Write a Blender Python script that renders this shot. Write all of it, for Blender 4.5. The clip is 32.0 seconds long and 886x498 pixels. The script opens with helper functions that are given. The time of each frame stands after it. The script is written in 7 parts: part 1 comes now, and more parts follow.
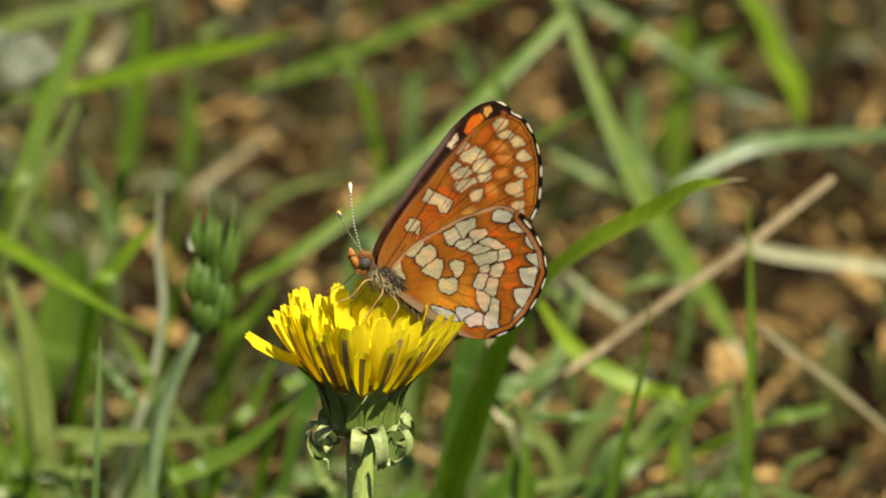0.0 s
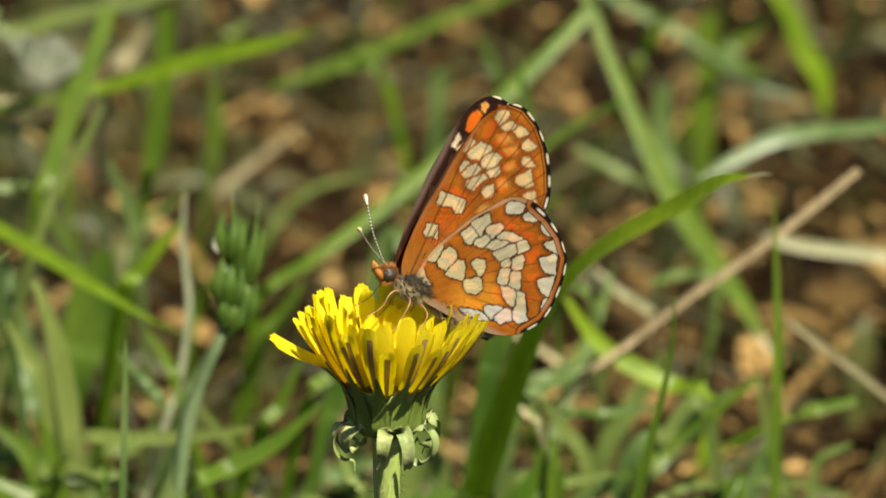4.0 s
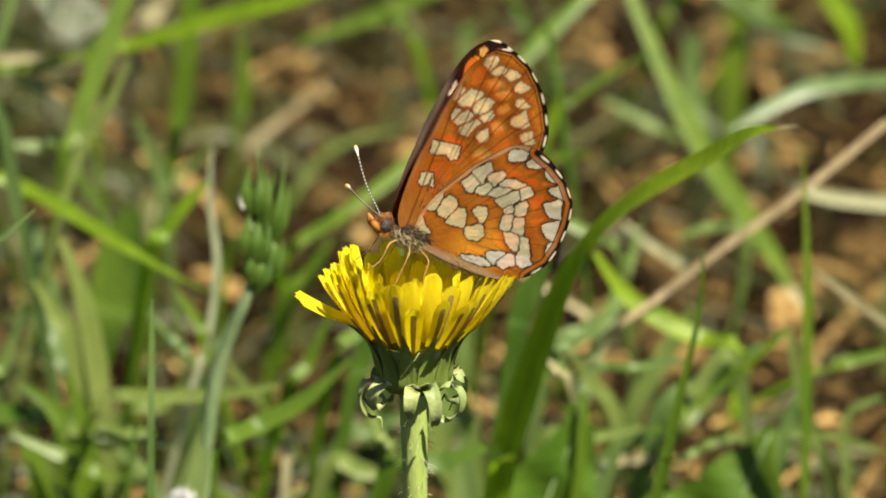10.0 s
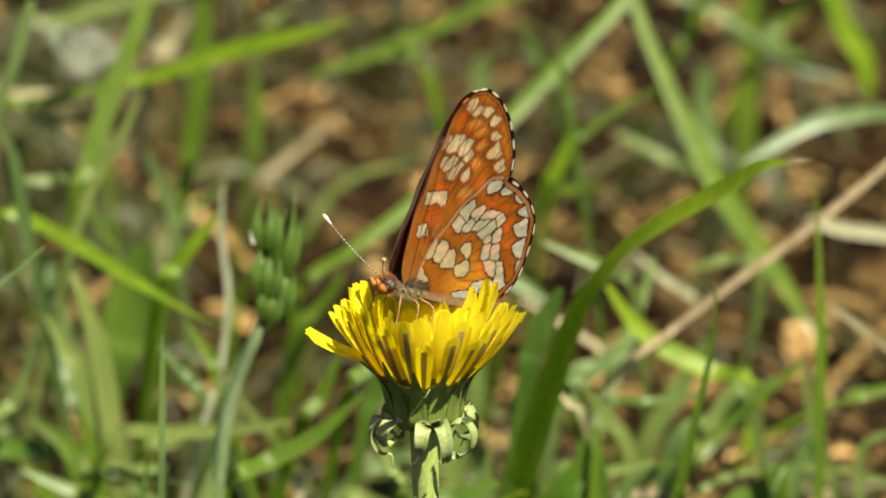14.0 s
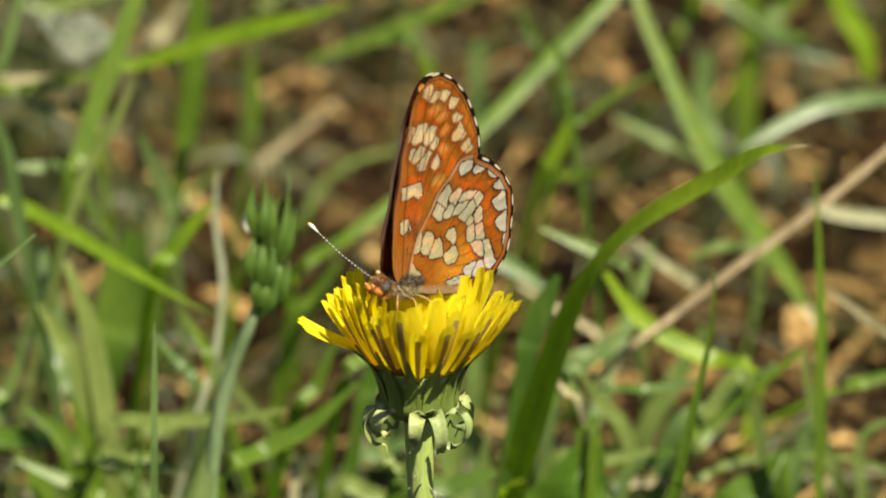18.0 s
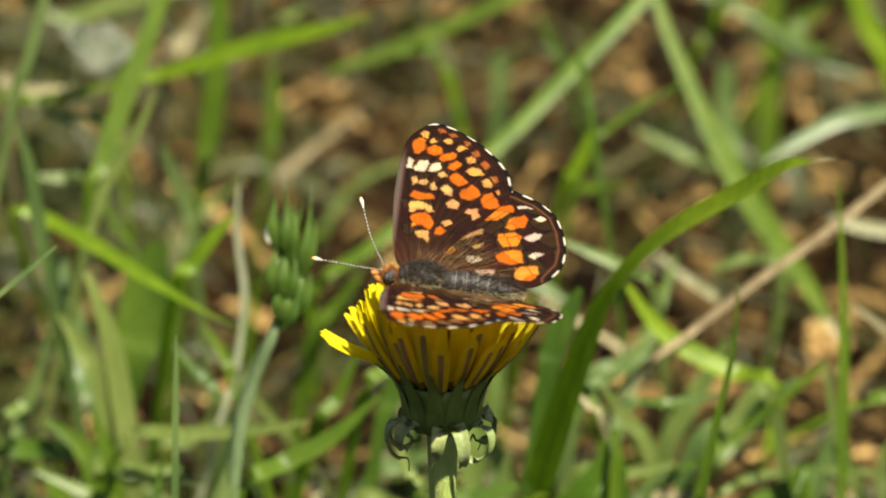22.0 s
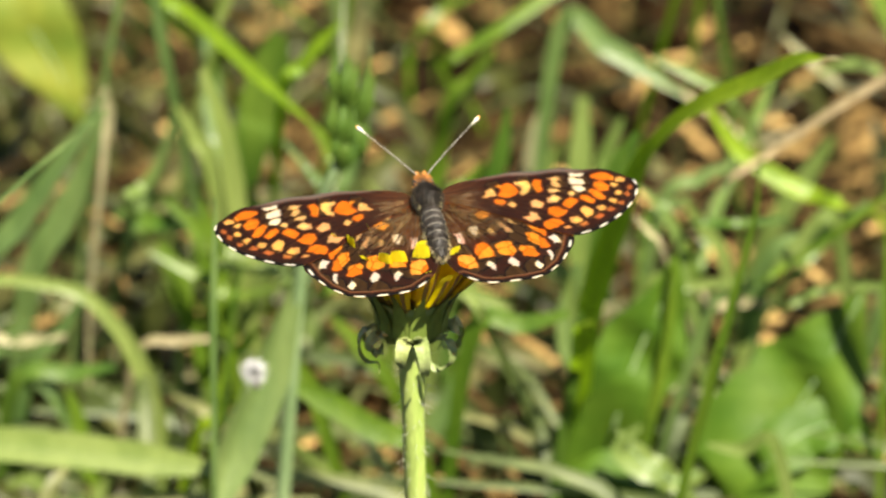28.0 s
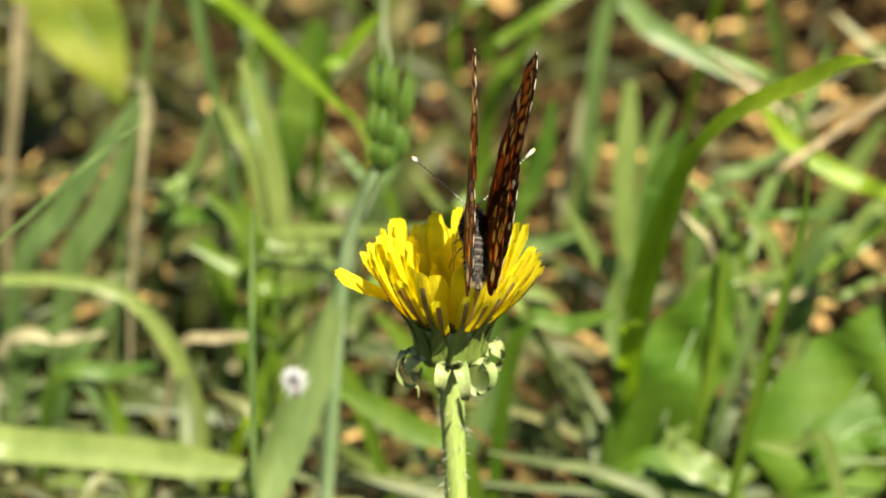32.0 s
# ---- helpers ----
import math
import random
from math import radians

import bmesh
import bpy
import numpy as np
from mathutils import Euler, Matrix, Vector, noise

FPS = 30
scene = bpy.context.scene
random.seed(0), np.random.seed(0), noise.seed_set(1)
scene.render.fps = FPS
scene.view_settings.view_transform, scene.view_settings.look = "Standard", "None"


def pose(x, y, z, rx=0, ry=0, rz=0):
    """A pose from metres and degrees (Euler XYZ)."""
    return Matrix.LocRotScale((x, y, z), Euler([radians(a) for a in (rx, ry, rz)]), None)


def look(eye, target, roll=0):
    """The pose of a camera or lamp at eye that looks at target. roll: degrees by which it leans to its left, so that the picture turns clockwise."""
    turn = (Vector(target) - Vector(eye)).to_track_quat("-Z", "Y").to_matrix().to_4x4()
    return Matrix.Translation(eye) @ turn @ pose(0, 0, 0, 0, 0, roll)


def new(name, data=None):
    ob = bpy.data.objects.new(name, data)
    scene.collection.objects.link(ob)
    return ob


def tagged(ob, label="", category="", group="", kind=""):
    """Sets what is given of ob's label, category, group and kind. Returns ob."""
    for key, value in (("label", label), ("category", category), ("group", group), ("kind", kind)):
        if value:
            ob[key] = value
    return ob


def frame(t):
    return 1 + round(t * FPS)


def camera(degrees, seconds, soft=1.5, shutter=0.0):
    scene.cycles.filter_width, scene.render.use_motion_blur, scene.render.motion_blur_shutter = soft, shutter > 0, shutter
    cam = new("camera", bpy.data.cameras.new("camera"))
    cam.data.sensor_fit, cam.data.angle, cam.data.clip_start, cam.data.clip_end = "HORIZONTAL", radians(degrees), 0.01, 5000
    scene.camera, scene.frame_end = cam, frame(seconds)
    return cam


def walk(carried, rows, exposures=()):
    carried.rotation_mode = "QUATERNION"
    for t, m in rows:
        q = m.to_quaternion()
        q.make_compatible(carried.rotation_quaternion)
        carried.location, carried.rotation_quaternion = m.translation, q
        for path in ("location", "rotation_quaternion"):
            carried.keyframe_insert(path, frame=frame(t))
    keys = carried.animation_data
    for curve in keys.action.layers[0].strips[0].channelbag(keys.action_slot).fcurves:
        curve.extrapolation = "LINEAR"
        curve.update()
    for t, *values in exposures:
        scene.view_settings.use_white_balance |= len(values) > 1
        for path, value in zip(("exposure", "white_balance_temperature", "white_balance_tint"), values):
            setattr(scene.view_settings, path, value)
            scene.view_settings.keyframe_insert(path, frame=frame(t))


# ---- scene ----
cam = camera(13.0, 32.0, 1.8)
# the lens is focused on the flower, and what lies behind it blurs
cam.data.dof.use_dof = True
cam.data.dof.focus_distance = 0.422
cam.data.dof.aperture_fstop = 33.0
PATH = [
    (0, 0.00076, -0.40345, 0.23928, -1.230, -15.655, 1.48),
    (0.5, -0.00000, -0.40340, 0.23867, -0.930, -15.570, 1.52),
    (1, -0.00023, -0.40352, 0.23900, -0.967, -15.713, 1.48),
    (1.5, -0.00009, -0.40321, 0.23866, -0.942, -15.757, 1.43),
    (2, 0.00074, -0.40363, 0.23911, -0.964, -15.829, 1.24),
    (2.5, 0.00107, -0.40435, 0.24010, -1.014, -15.724, 1.08),
    (3, 0.00156, -0.40398, 0.24023, -0.836, -15.740, 1.06),
    (3.5, 0.00153, -0.40348, 0.23984, -0.778, -15.771, 0.79),
    (5.5, 0.00113, -0.40099, 0.23991, -0.739, -15.760, 0.55),
    (6, 0.00169, -0.40118, 0.23966, -0.577, -15.735, 0.49),
    (6.5, 0.00257, -0.40155, 0.24003, -0.486, -15.775, 0.37),
    (7, 0.00298, -0.40187, 0.23980, -0.510, -15.829, 0.15),
    (7.5, 0.00270, -0.40181, 0.23970, -0.529, -16.088, 0.03),
    (8, 0.00247, -0.40128, 0.23945, -0.447, -16.105, 0.20),
    (8.5, 0.00202, -0.40162, 0.23917, -0.292, -16.067, 0.27),
    (9, 0.00123, -0.40029, 0.23938, -0.075, -16.367, 0.32),
    (9.5, 0.00161, -0.40078, 0.23883, -0.030, -16.408, 0.13),
    (10, 0.00238, -0.40077, 0.23956, -0.248, -16.463, 0.04),
    (10.5, 0.00306, -0.40055, 0.23961, -0.307, -16.338, -0.03),
    (11, 0.00261, -0.40114, 0.23979, -0.202, -16.152, 0.03),
    (11.5, 0.00217, -0.40180, 0.23981, -0.032, -15.938, 0.05),
    (12, 0.00277, -0.40168, 0.23989, 0.045, -16.057, 0.05),
    (12.5, 0.00276, -0.40065, 0.23967, -0.125, -16.070, -0.17),
    (13, 0.00220, -0.39909, 0.23994, -0.099, -16.273, -0.11),
    (13.5, 0.00270, -0.39919, 0.23946, -0.106, -16.184, -0.27),
    (14, 0.00302, -0.39906, 0.23978, 0.002, -16.030, -0.22),
    (14.5, 0.00270, -0.39820, 0.23968, 0.247, -16.009, -0.42),
    (15, 0.00326, -0.39717, 0.23976, 0.133, -16.140, -0.39),
    (15.5, 0.00194, -0.39551, 0.23929, 0.118, -16.390, -0.30),
    (17.5, 0.00331, -0.39397, 0.23836, 0.149, -16.256, -0.09),
    (18, 0.00387, -0.39379, 0.23871, 0.038, -16.269, -0.31),
    (18.5, 0.00436, -0.39338, 0.23923, 0.083, -16.295, -0.32),
    (19, 0.00479, -0.39352, 0.23981, -0.003, -16.266, -0.26),
    (19.5, 0.00356, -0.39346, 0.23917, 0.140, -16.163, -0.31),
    (20, 0.00346, -0.39361, 0.23912, 0.183, -16.143, -0.41),
    (20.5, 0.00337, -0.39407, 0.23908, 0.258, -16.162, -0.37),
    (21, 0.00325, -0.39460, 0.23938, 0.249, -16.042, -0.19),
    (21.5, 0.00318, -0.39394, 0.23924, 0.224, -16.002, -0.16),
    (22, 0.00329, -0.39232, 0.23858, 0.311, -16.115, -0.20),
    (22.5, 0.00306, -0.39192, 0.23767, 0.243, -16.308, -0.30),
    (23, 0.00350, -0.39351, 0.23883, 0.221, -16.351, -0.40),
    (23.5, 0.00430, -0.39691, 0.24205, 0.658, -16.315, 0.06),
    (24, 0.00584, -0.40014, 0.24405, 1.105, -16.646, -0.05),
    (24.5, 0.00895, -0.40292, 0.24509, 1.004, -16.824, -0.59),
    (25, 0.01135, -0.40458, 0.24748, 1.410, -16.751, -1.35),
    (25.5, 0.01451, -0.40477, 0.24973, 1.470, -16.866, -2.01),
    (26, 0.02124, -0.41395, 0.26444, 3.329, -18.558, -1.57),
    (26.5, 0.03717, -0.42408, 0.27634, 5.553, -20.141, -0.80),
    (28.5, 0.05428, -0.39916, 0.29962, 7.059, -24.401, 0.49),
    (29, 0.05443, -0.39722, 0.30128, 7.650, -24.667, 0.23),
    (29.5, 0.05493, -0.39604, 0.30140, 7.921, -24.840, 0.07),
    (30, 0.05599, -0.39592, 0.30392, 7.789, -24.866, -0.36),
    (30.5, 0.05527, -0.39519, 0.30460, 7.700, -24.904, -0.18),
    (31, 0.05602, -0.39309, 0.30434, 7.808, -24.929, -0.38),
    (31.5, 0.05559, -0.39163, 0.30434, 8.088, -25.030, -0.63),
    (32, 0.05451, -0.39076, 0.30335, 7.921, -25.029, -0.41),
]
walk(cam, [(t, pose(x, y, z, 90 + pitch, 0, yaw) @ pose(0, 0, 0, 0, 0, roll)) for t, x, y, z, yaw, pitch, roll in PATH],
     exposures=((0.0, 1.44, 6550, 10), (3.0, 1.48, 6550, 10), (6.0, 1.40, 6550, 10), (7.0, 1.42, 6550, 10), (9.0, 1.60, 6550, 10), (13.0, 1.65, 6550, 10), (15.0, 1.69, 6550, 10),
                (18.0, 1.58, 6550, 10), (22.0, 1.60, 6550, 10), (23.0, 1.86, 6550, 10), (26.0, 2.02, 6550, 10), (32.0, 2.06, 6550, 10)))

# ---- light ----
world = bpy.data.worlds.new("sky")
scene.world = world
world.use_nodes = True
SUN_TO = Vector((0.35, -0.475, 0.807)).normalized()
sky = world.node_tree.nodes.new("ShaderNodeTexSky")
sky.sky_type = "NISHITA"
sky.sun_disc = False
sky.sun_elevation = math.asin(SUN_TO.z)
sky.sun_rotation = math.atan2(SUN_TO.x, SUN_TO.y)
world.node_tree.links.new(sky.outputs[0], world.node_tree.nodes["Background"].inputs[0])
world.node_tree.nodes["Background"].inputs[1].default_value = 0.036
sun = new("sun", bpy.data.lights.new("sun", "SUN"))
sun.data.energy = 5.0
sun.data.angle = radians(0.53)
sun.data.color = (1.0, 0.93, 0.75)
sun.matrix_world = look(SUN_TO * 5.0, (0, 0, 0))

MM = 0.001


# ---- materials ----
def node_mat(name):
    m = bpy.data.materials.new(name)
    m.use_nodes = True
    return m, m.node_tree.nodes, m.node_tree.links, m.node_tree.nodes["Principled BSDF"]


def ramp(nodes, links, source, stops):
    r = nodes.new("ShaderNodeValToRGB")
    els = r.color_ramp.elements
    while len(els) < len(stops):
        els.new(0.5)
    for e, (p, c) in zip(els, stops):
        e.position, e.color = p, (*c, 1)
    links.new(source, r.inputs[0])
    return r.outputs[0]


def noise_tex(nodes, links, scale, detail=4.0, stretch=(1, 1, 1), coords="Object"):
    tc, mp, nz = nodes.new("ShaderNodeTexCoord"), nodes.new("ShaderNodeMapping"), nodes.new("ShaderNodeTexNoise")
    mp.inputs["Scale"].default_value = stretch
    nz.inputs["Scale"].default_value, nz.inputs["Detail"].default_value = scale, detail
    links.new(tc.outputs[coords], mp.inputs[0])
    links.new(mp.outputs[0], nz.inputs[0])
    return nz.outputs["Fac"]


def mixed(nodes, links, a, b, fac, mode="MIX"):
    mx = nodes.new("ShaderNodeMix")
    mx.data_type, mx.blend_type = "RGBA", mode
    for socket, value in ((mx.inputs["Factor"], fac), (mx.inputs["A"], a), (mx.inputs["B"], b)):
        if isinstance(value, (int, float)):
            socket.default_value = value
        elif isinstance(value, tuple):
            socket.default_value = (*value, 1)
        else:
            links.new(value, socket)
    return mx.outputs["Result"]


def surface(name, low, high, scale=900.0, rough=0.5, through_light=0.0, bump=0.0, bump_scale=3000.0, stretch=(1, 1, 1),
            vary=0.25, spec=0.4, island=False, grain=0.6, tints=None, through_tint=None):
    """A surface between two colours by coarse and fine noise; through_light: the share of light that shines through."""
    m, nodes, links, bsdf = node_mat(name)
    coarse = noise_tex(nodes, links, scale, 5.0, stretch)
    col = ramp(nodes, links, coarse, ((0.3, low), (0.7, high)))
    fine = noise_tex(nodes, links, scale * 7.0, 3.0, stretch)
    col = mixed(nodes, links, col, ramp(nodes, links, fine, ((0.25, (0.62, 0.62, 0.62)), (0.75, (1.0, 1.0, 1.0)))), grain, "MULTIPLY")
    if vary:
        if island:
            rnd = nodes.new("ShaderNodeNewGeometry").outputs["Random Per Island"]
        else:
            rnd = nodes.new("ShaderNodeObjectInfo").outputs["Random"]
        tint = ramp(nodes, links, rnd, tints or ((0.0, (1 - vary, 1 - vary * 0.8, 1 - vary * 1.2)), (1.0, (1 + vary * 0.4, 1.0, 1 - vary * 0.3))))
        col = mixed(nodes, links, col, tint, 1.0, "MULTIPLY")
    links.new(col, bsdf.inputs["Base Color"])
    bsdf.inputs["Roughness"].default_value = rough
    bsdf.inputs["Specular IOR Level"].default_value = spec
    if bump:
        b = nodes.new("ShaderNodeBump")
        b.inputs["Strength"].default_value, b.inputs["Distance"].default_value = bump, 0.0002
        links.new(noise_tex(nodes, links, bump_scale, 3.0, stretch), b.inputs["Height"])
        links.new(b.outputs[0], bsdf.inputs["Normal"])
    if through_light:
        shine_through(nodes, links, bsdf, mixed(nodes, links, col, through_tint, 1.0, "MULTIPLY") if through_tint else col, through_light)
    return m


def shine_through(nodes, links, bsdf, col, share, relief=None):
    tr, mx = nodes.new("ShaderNodeBsdfTranslucent"), nodes.new("ShaderNodeMixShader")
    links.new(col, tr.inputs[0])
    if relief:
        links.new(relief, tr.inputs["Normal"])
    mx.inputs[0].default_value = share
    links.new(bsdf.outputs[0], mx.inputs[1])
    links.new(tr.outputs[0], mx.inputs[2])
    links.new(mx.outputs[0], nodes["Material Output"].inputs[0])


LIT = (1.3, 1.5, 0.8)          # leaf flesh lets yellow-green light through
LEAF = {
    # bright and fresh: lighter copies, with sunshine on the blade put into the colour
    "bright": surface("bright_grass", (0.130, 0.225, 0.0085), (0.205, 0.320, 0.0140), 260, 0.42, 0.50, 0.4, 1800, (1, 1, 0.25), through_tint=LIT, spec=0.42),
    "fresh": surface("sun_boosted_grass", (0.165, 0.265, 0.010), (0.250, 0.370, 0.016), 260, 0.45, 0.55, 0.4, 1800, (1, 1, 0.25), through_tint=LIT, spec=0.3),
    "green": surface("green_grass", (0.071, 0.138, 0.0098), (0.134, 0.212, 0.0190), 260, 0.42, 0.48, 0.4, 1800, (1, 1, 0.25), through_tint=LIT, spec=0.42),
    "grey": surface("bluish_grass", (0.086, 0.148, 0.043), (0.160, 0.232, 0.078), 260, 0.40, 0.42, 0.4, 1800, (1, 1, 0.25), through_tint=LIT, spec=0.50),
    # darker copy for blades in shade; the shade is in its colour
    "dark": surface("dark_grass", (0.040, 0.095, 0.010), (0.10, 0.17, 0.020), 260, 0.42, 0.38, 0.4, 1800, (1, 1, 0.25), spec=0.42),
    "light": surface("light_grass", (0.135, 0.200, 0.045), (0.215, 0.285, 0.083), 260, 0.40, 0.45, 0.4, 1800, (1, 1, 0.25), spec=0.35),
    "pale": surface("withered_grass", (0.2295, 0.221, 0.119), (0.391, 0.3655, 0.2295), 300, 0.6, 0.25, 0.4, 1800, (1, 1, 0.25), spec=0.42),
    "silver": surface("silvery_grass", (0.22, 0.27, 0.16), (0.44, 0.48, 0.35), 300, 0.5, 0.35, 0.4, 1800, (1, 1, 0.25), spec=0.3),
    "straw": surface("dry_straw", (0.175, 0.140, 0.075), (0.320, 0.272, 0.165), 500, 0.7, 0.2, 0.5, 2500, (1, 1, 0.2)),
}
BROAD = surface("broad_leaf", (0.043, 0.098, 0.0065), (0.080, 0.140, 0.0115), 140, 0.55, 0.25, 0.6, 900, spec=0.18)
FIELD = surface("meadow_grass", (0.04454, 0.05635, 0.01454), (0.1182, 0.1258, 0.03634), 120, 0.5, 0.48, 0, vary=0.5, island=True, through_tint=LIT,
                tints=((0.0, (0.35, 0.40, 0.30)), (0.5, (0.8, 0.8, 0.7)), (0.8, (1.2, 1.1, 1.0)), (1.0, (2.1, 1.7, 2.4))))
SHOOT = surface("grass_shoots", (0.080, 0.104, 0.030), (0.155, 0.178, 0.062), 160, 0.5, 0.45, 0, vary=0.5, island=True, through_tint=LIT,
                tints=((0.0, (0.45, 0.55, 0.45)), (0.5, (0.85, 0.9, 0.85)), (0.8, (1.1, 1.05, 1.1)), (1.0, (1.7, 1.4, 1.7))))
# the darkest tints paint shaded holes between the lit bits
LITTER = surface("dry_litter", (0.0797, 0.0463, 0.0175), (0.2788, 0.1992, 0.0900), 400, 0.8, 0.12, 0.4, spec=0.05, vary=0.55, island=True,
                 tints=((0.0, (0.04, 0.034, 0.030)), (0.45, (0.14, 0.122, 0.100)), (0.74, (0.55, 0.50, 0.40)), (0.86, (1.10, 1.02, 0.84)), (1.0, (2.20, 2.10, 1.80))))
# clods and soil near black: shade under grass and litter is in the colour
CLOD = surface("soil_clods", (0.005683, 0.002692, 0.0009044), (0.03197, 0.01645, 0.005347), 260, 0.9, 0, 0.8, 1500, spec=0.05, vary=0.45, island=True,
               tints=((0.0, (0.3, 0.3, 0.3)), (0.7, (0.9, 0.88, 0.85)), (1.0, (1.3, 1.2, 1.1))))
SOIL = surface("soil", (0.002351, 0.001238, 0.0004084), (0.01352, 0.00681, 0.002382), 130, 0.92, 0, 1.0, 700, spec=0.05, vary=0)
PETAL = surface("petal_yellow", (0.94, 0.83, 0.022), (0.97, 0.90, 0.050), 500, 0.42, 0.76, 0.35, 2500, (1, 0.15, 1), vary=0.05, spec=0.45, grain=0.25)
STRIPE = surface("petal_stripe", (0.32, 0.205, 0.075), (0.48, 0.34, 0.13), 900, 0.6, 0.35, 0.4, 2500, (1, 0.15, 1), vary=0.15)
PETAL_FOOT = surface("petal_foot", (0.20, 0.13, 0.02), (0.36, 0.26, 0.03), 900, 0.7, 0.3, vary=0.1)
INVOLUCRE = surface("involucre_green", (0.095, 0.135, 0.022), (0.20, 0.265, 0.050), 500, 0.5, 0.1, 0.5, 2500, (1, 1, 0.2), vary=0.1)
BRACT = surface("bract_green", (0.22, 0.29, 0.085), (0.42, 0.48, 0.22), 400, 0.5, 0.35, 0.4, 2500, vary=0.2)
STEM = surface("stem_green", (0.26, 0.35, 0.075), (0.40, 0.47, 0.14), 300, 0.45, 0.1, 0.5, 2500, (1, 1, 0.15), vary=0)
HAIR_PALE = surface("pale_hair", (0.45, 0.45, 0.36), (0.65, 0.65, 0.55), 900, 0.6, 0.3, vary=0)
SPIKELET = surface("spikelet_green", (0.050, 0.106, 0.012), (0.100, 0.170, 0.026), 500, 0.45, 0.35, 0.5, 2500, (1, 1, 0.2), vary=0.2)
CHITIN = surface("dark_chitin", (0.010, 0.008, 0.007), (0.035, 0.027, 0.022), 900, 0.55, 0, 0.6, 4000, vary=0)
FUR_DARK = surface("dark_fur", (0.0126, 0.0091, 0.007), (0.0525, 0.0385, 0.028), 900, 0.8, 0.1, vary=0.5, island=True)
FUR_GREY = surface("grey_fur", (0.34, 0.28, 0.17), (0.68, 0.60, 0.42), 900, 0.8, 0.2, vary=0.5, island=True)
SEGMENT = surface("segment_edge", (0.08, 0.07, 0.055), (0.17, 0.155, 0.13), 900, 0.6, 0, vary=0)
FUR_ORANGE = surface("orange_fur", (0.26, 0.095, 0.016), (0.52, 0.21, 0.040), 900, 0.7, 0.2, vary=0.2, island=True)
LIMB = surface("orange_limb", (0.224, 0.108, 0.04), (0.368, 0.198, 0.08), 900, 0.5, 0.1, vary=0)
FUR_GOLD = surface("golden_fur", (0.07, 0.036, 0.014), (0.26, 0.155, 0.070), 900, 0.6, 0.2, vary=0.5, island=True)
STALK = surface("stalk_green", (0.130, 0.200, 0.085), (0.215, 0.290, 0.140), 300, 0.5, 0.05, 0.4, 1800, (1, 1, 0.2), vary=0.1)
EYE = surface("compound_eye", (0.012, 0.010, 0.010), (0.05, 0.04, 0.035), 4000, 0.25, 0, 0.8, 9000, vary=0)
PALE_RING = surface("pale_ring", (0.39, 0.364, 0.299), (0.4875, 0.468, 0.403), 900, 0.6, 0, vary=0)
CLUB_TIP = surface("club_tip", (0.60, 0.25, 0.06), (0.75, 0.40, 0.12), 900, 0.5, 0, vary=0)
DOWN = surface("white_down", (0.62, 0.62, 0.62), (0.80, 0.78, 0.80), 900, 0.8, 0.3, vary=0)
STONE = surface("dull_leaf", (0.068, 0.075, 0.050), (0.11, 0.118, 0.082), 150, 0.9, 0, 0.6, 900, vary=0)
YELLOWING = surface("yellowing_leaf", (0.050, 0.098, 0.010), (0.165, 0.162, 0.020), 60, 0.6, 0.15, 0.5, 900, vary=0, spec=0.1)


def wing_scales():
    """Wing colour from the scales attribute, broken up by fine rows of scales; light passes by the colour of the membrane."""
    m, nodes, links, bsdf = node_mat("wing_scales")
    at = nodes.new("ShaderNodeAttribute")
    at.attribute_name = "scales"
    grain = ramp(nodes, links, noise_tex(nodes, links, 7000, 3.0), ((0.25, (0.68, 0.68, 0.68)), (0.75, (1.06, 1.06, 1.06))))
    col = mixed(nodes, links, at.outputs["Color"], grain, 0.8, "MULTIPLY")
    links.new(col, bsdf.inputs["Base Color"])
    bsdf.inputs["Roughness"].default_value = 0.75
    bsdf.inputs["Specular IOR Level"].default_value = 0.12
    b = nodes.new("ShaderNodeBump")
    b.inputs["Strength"].default_value, b.inputs["Distance"].default_value = 0.35, 0.0001
    links.new(noise_tex(nodes, links, 2600, 1.0), b.inputs["Height"])
    links.new(b.outputs[0], bsdf.inputs["Normal"])
    glow = nodes.new("ShaderNodeAttribute")
    glow.attribute_name = "membrane"
    shine_through(nodes, links, bsdf, glow.outputs["Color"], 0.60, b.outputs[0])
    return m


WING = wing_scales()


# ---- shapes ----
def mesh_ob(name, verts, faces, mats, parent=None, label="", mat_ids=None, smooth=True):
    """Verts in metres, faces as index tuples, linked as one mesh object."""
    me = bpy.data.meshes.new(name)
    me.from_pydata([tuple(v) for v in verts], [], [tuple(f) for f in faces])
    for m in mats if isinstance(mats, (list, tuple)) else [mats]:
        me.materials.append(m)
    if mat_ids is not None:
        me.polygons.foreach_set("material_index", list(mat_ids))
    if smooth:
        me.polygons.foreach_set("use_smooth", [True] * len(me.polygons))
    ob = new(name, me)
    if parent:
        ob.parent = parent
    if label:
        tagged(ob, label)
    return ob


def shared(name, me, m, parent):
    """One more object on a mesh that is already there."""
    ob = new(name, me)
    ob.parent = parent
    ob.matrix_basis = m
    return ob


def spline(points, n):
    """n points on a smooth curve through the given ones."""
    p = [Vector(q) for q in points]
    p = [p[0] * 2 - p[1], *p, p[-1] * 2 - p[-2]]
    out = []
    for k in range(n):
        u = k / (n - 1) * (len(p) - 3)
        i = min(int(u), len(p) - 4)
        f = u - i
        a, b, c, d = p[i:i + 4]
        out.append(0.5 * (2 * b + (c - a) * f + (2 * a - 5 * b + 4 * c - d) * f * f + (3 * b - a - 3 * c + d) * f ** 3))
    return out


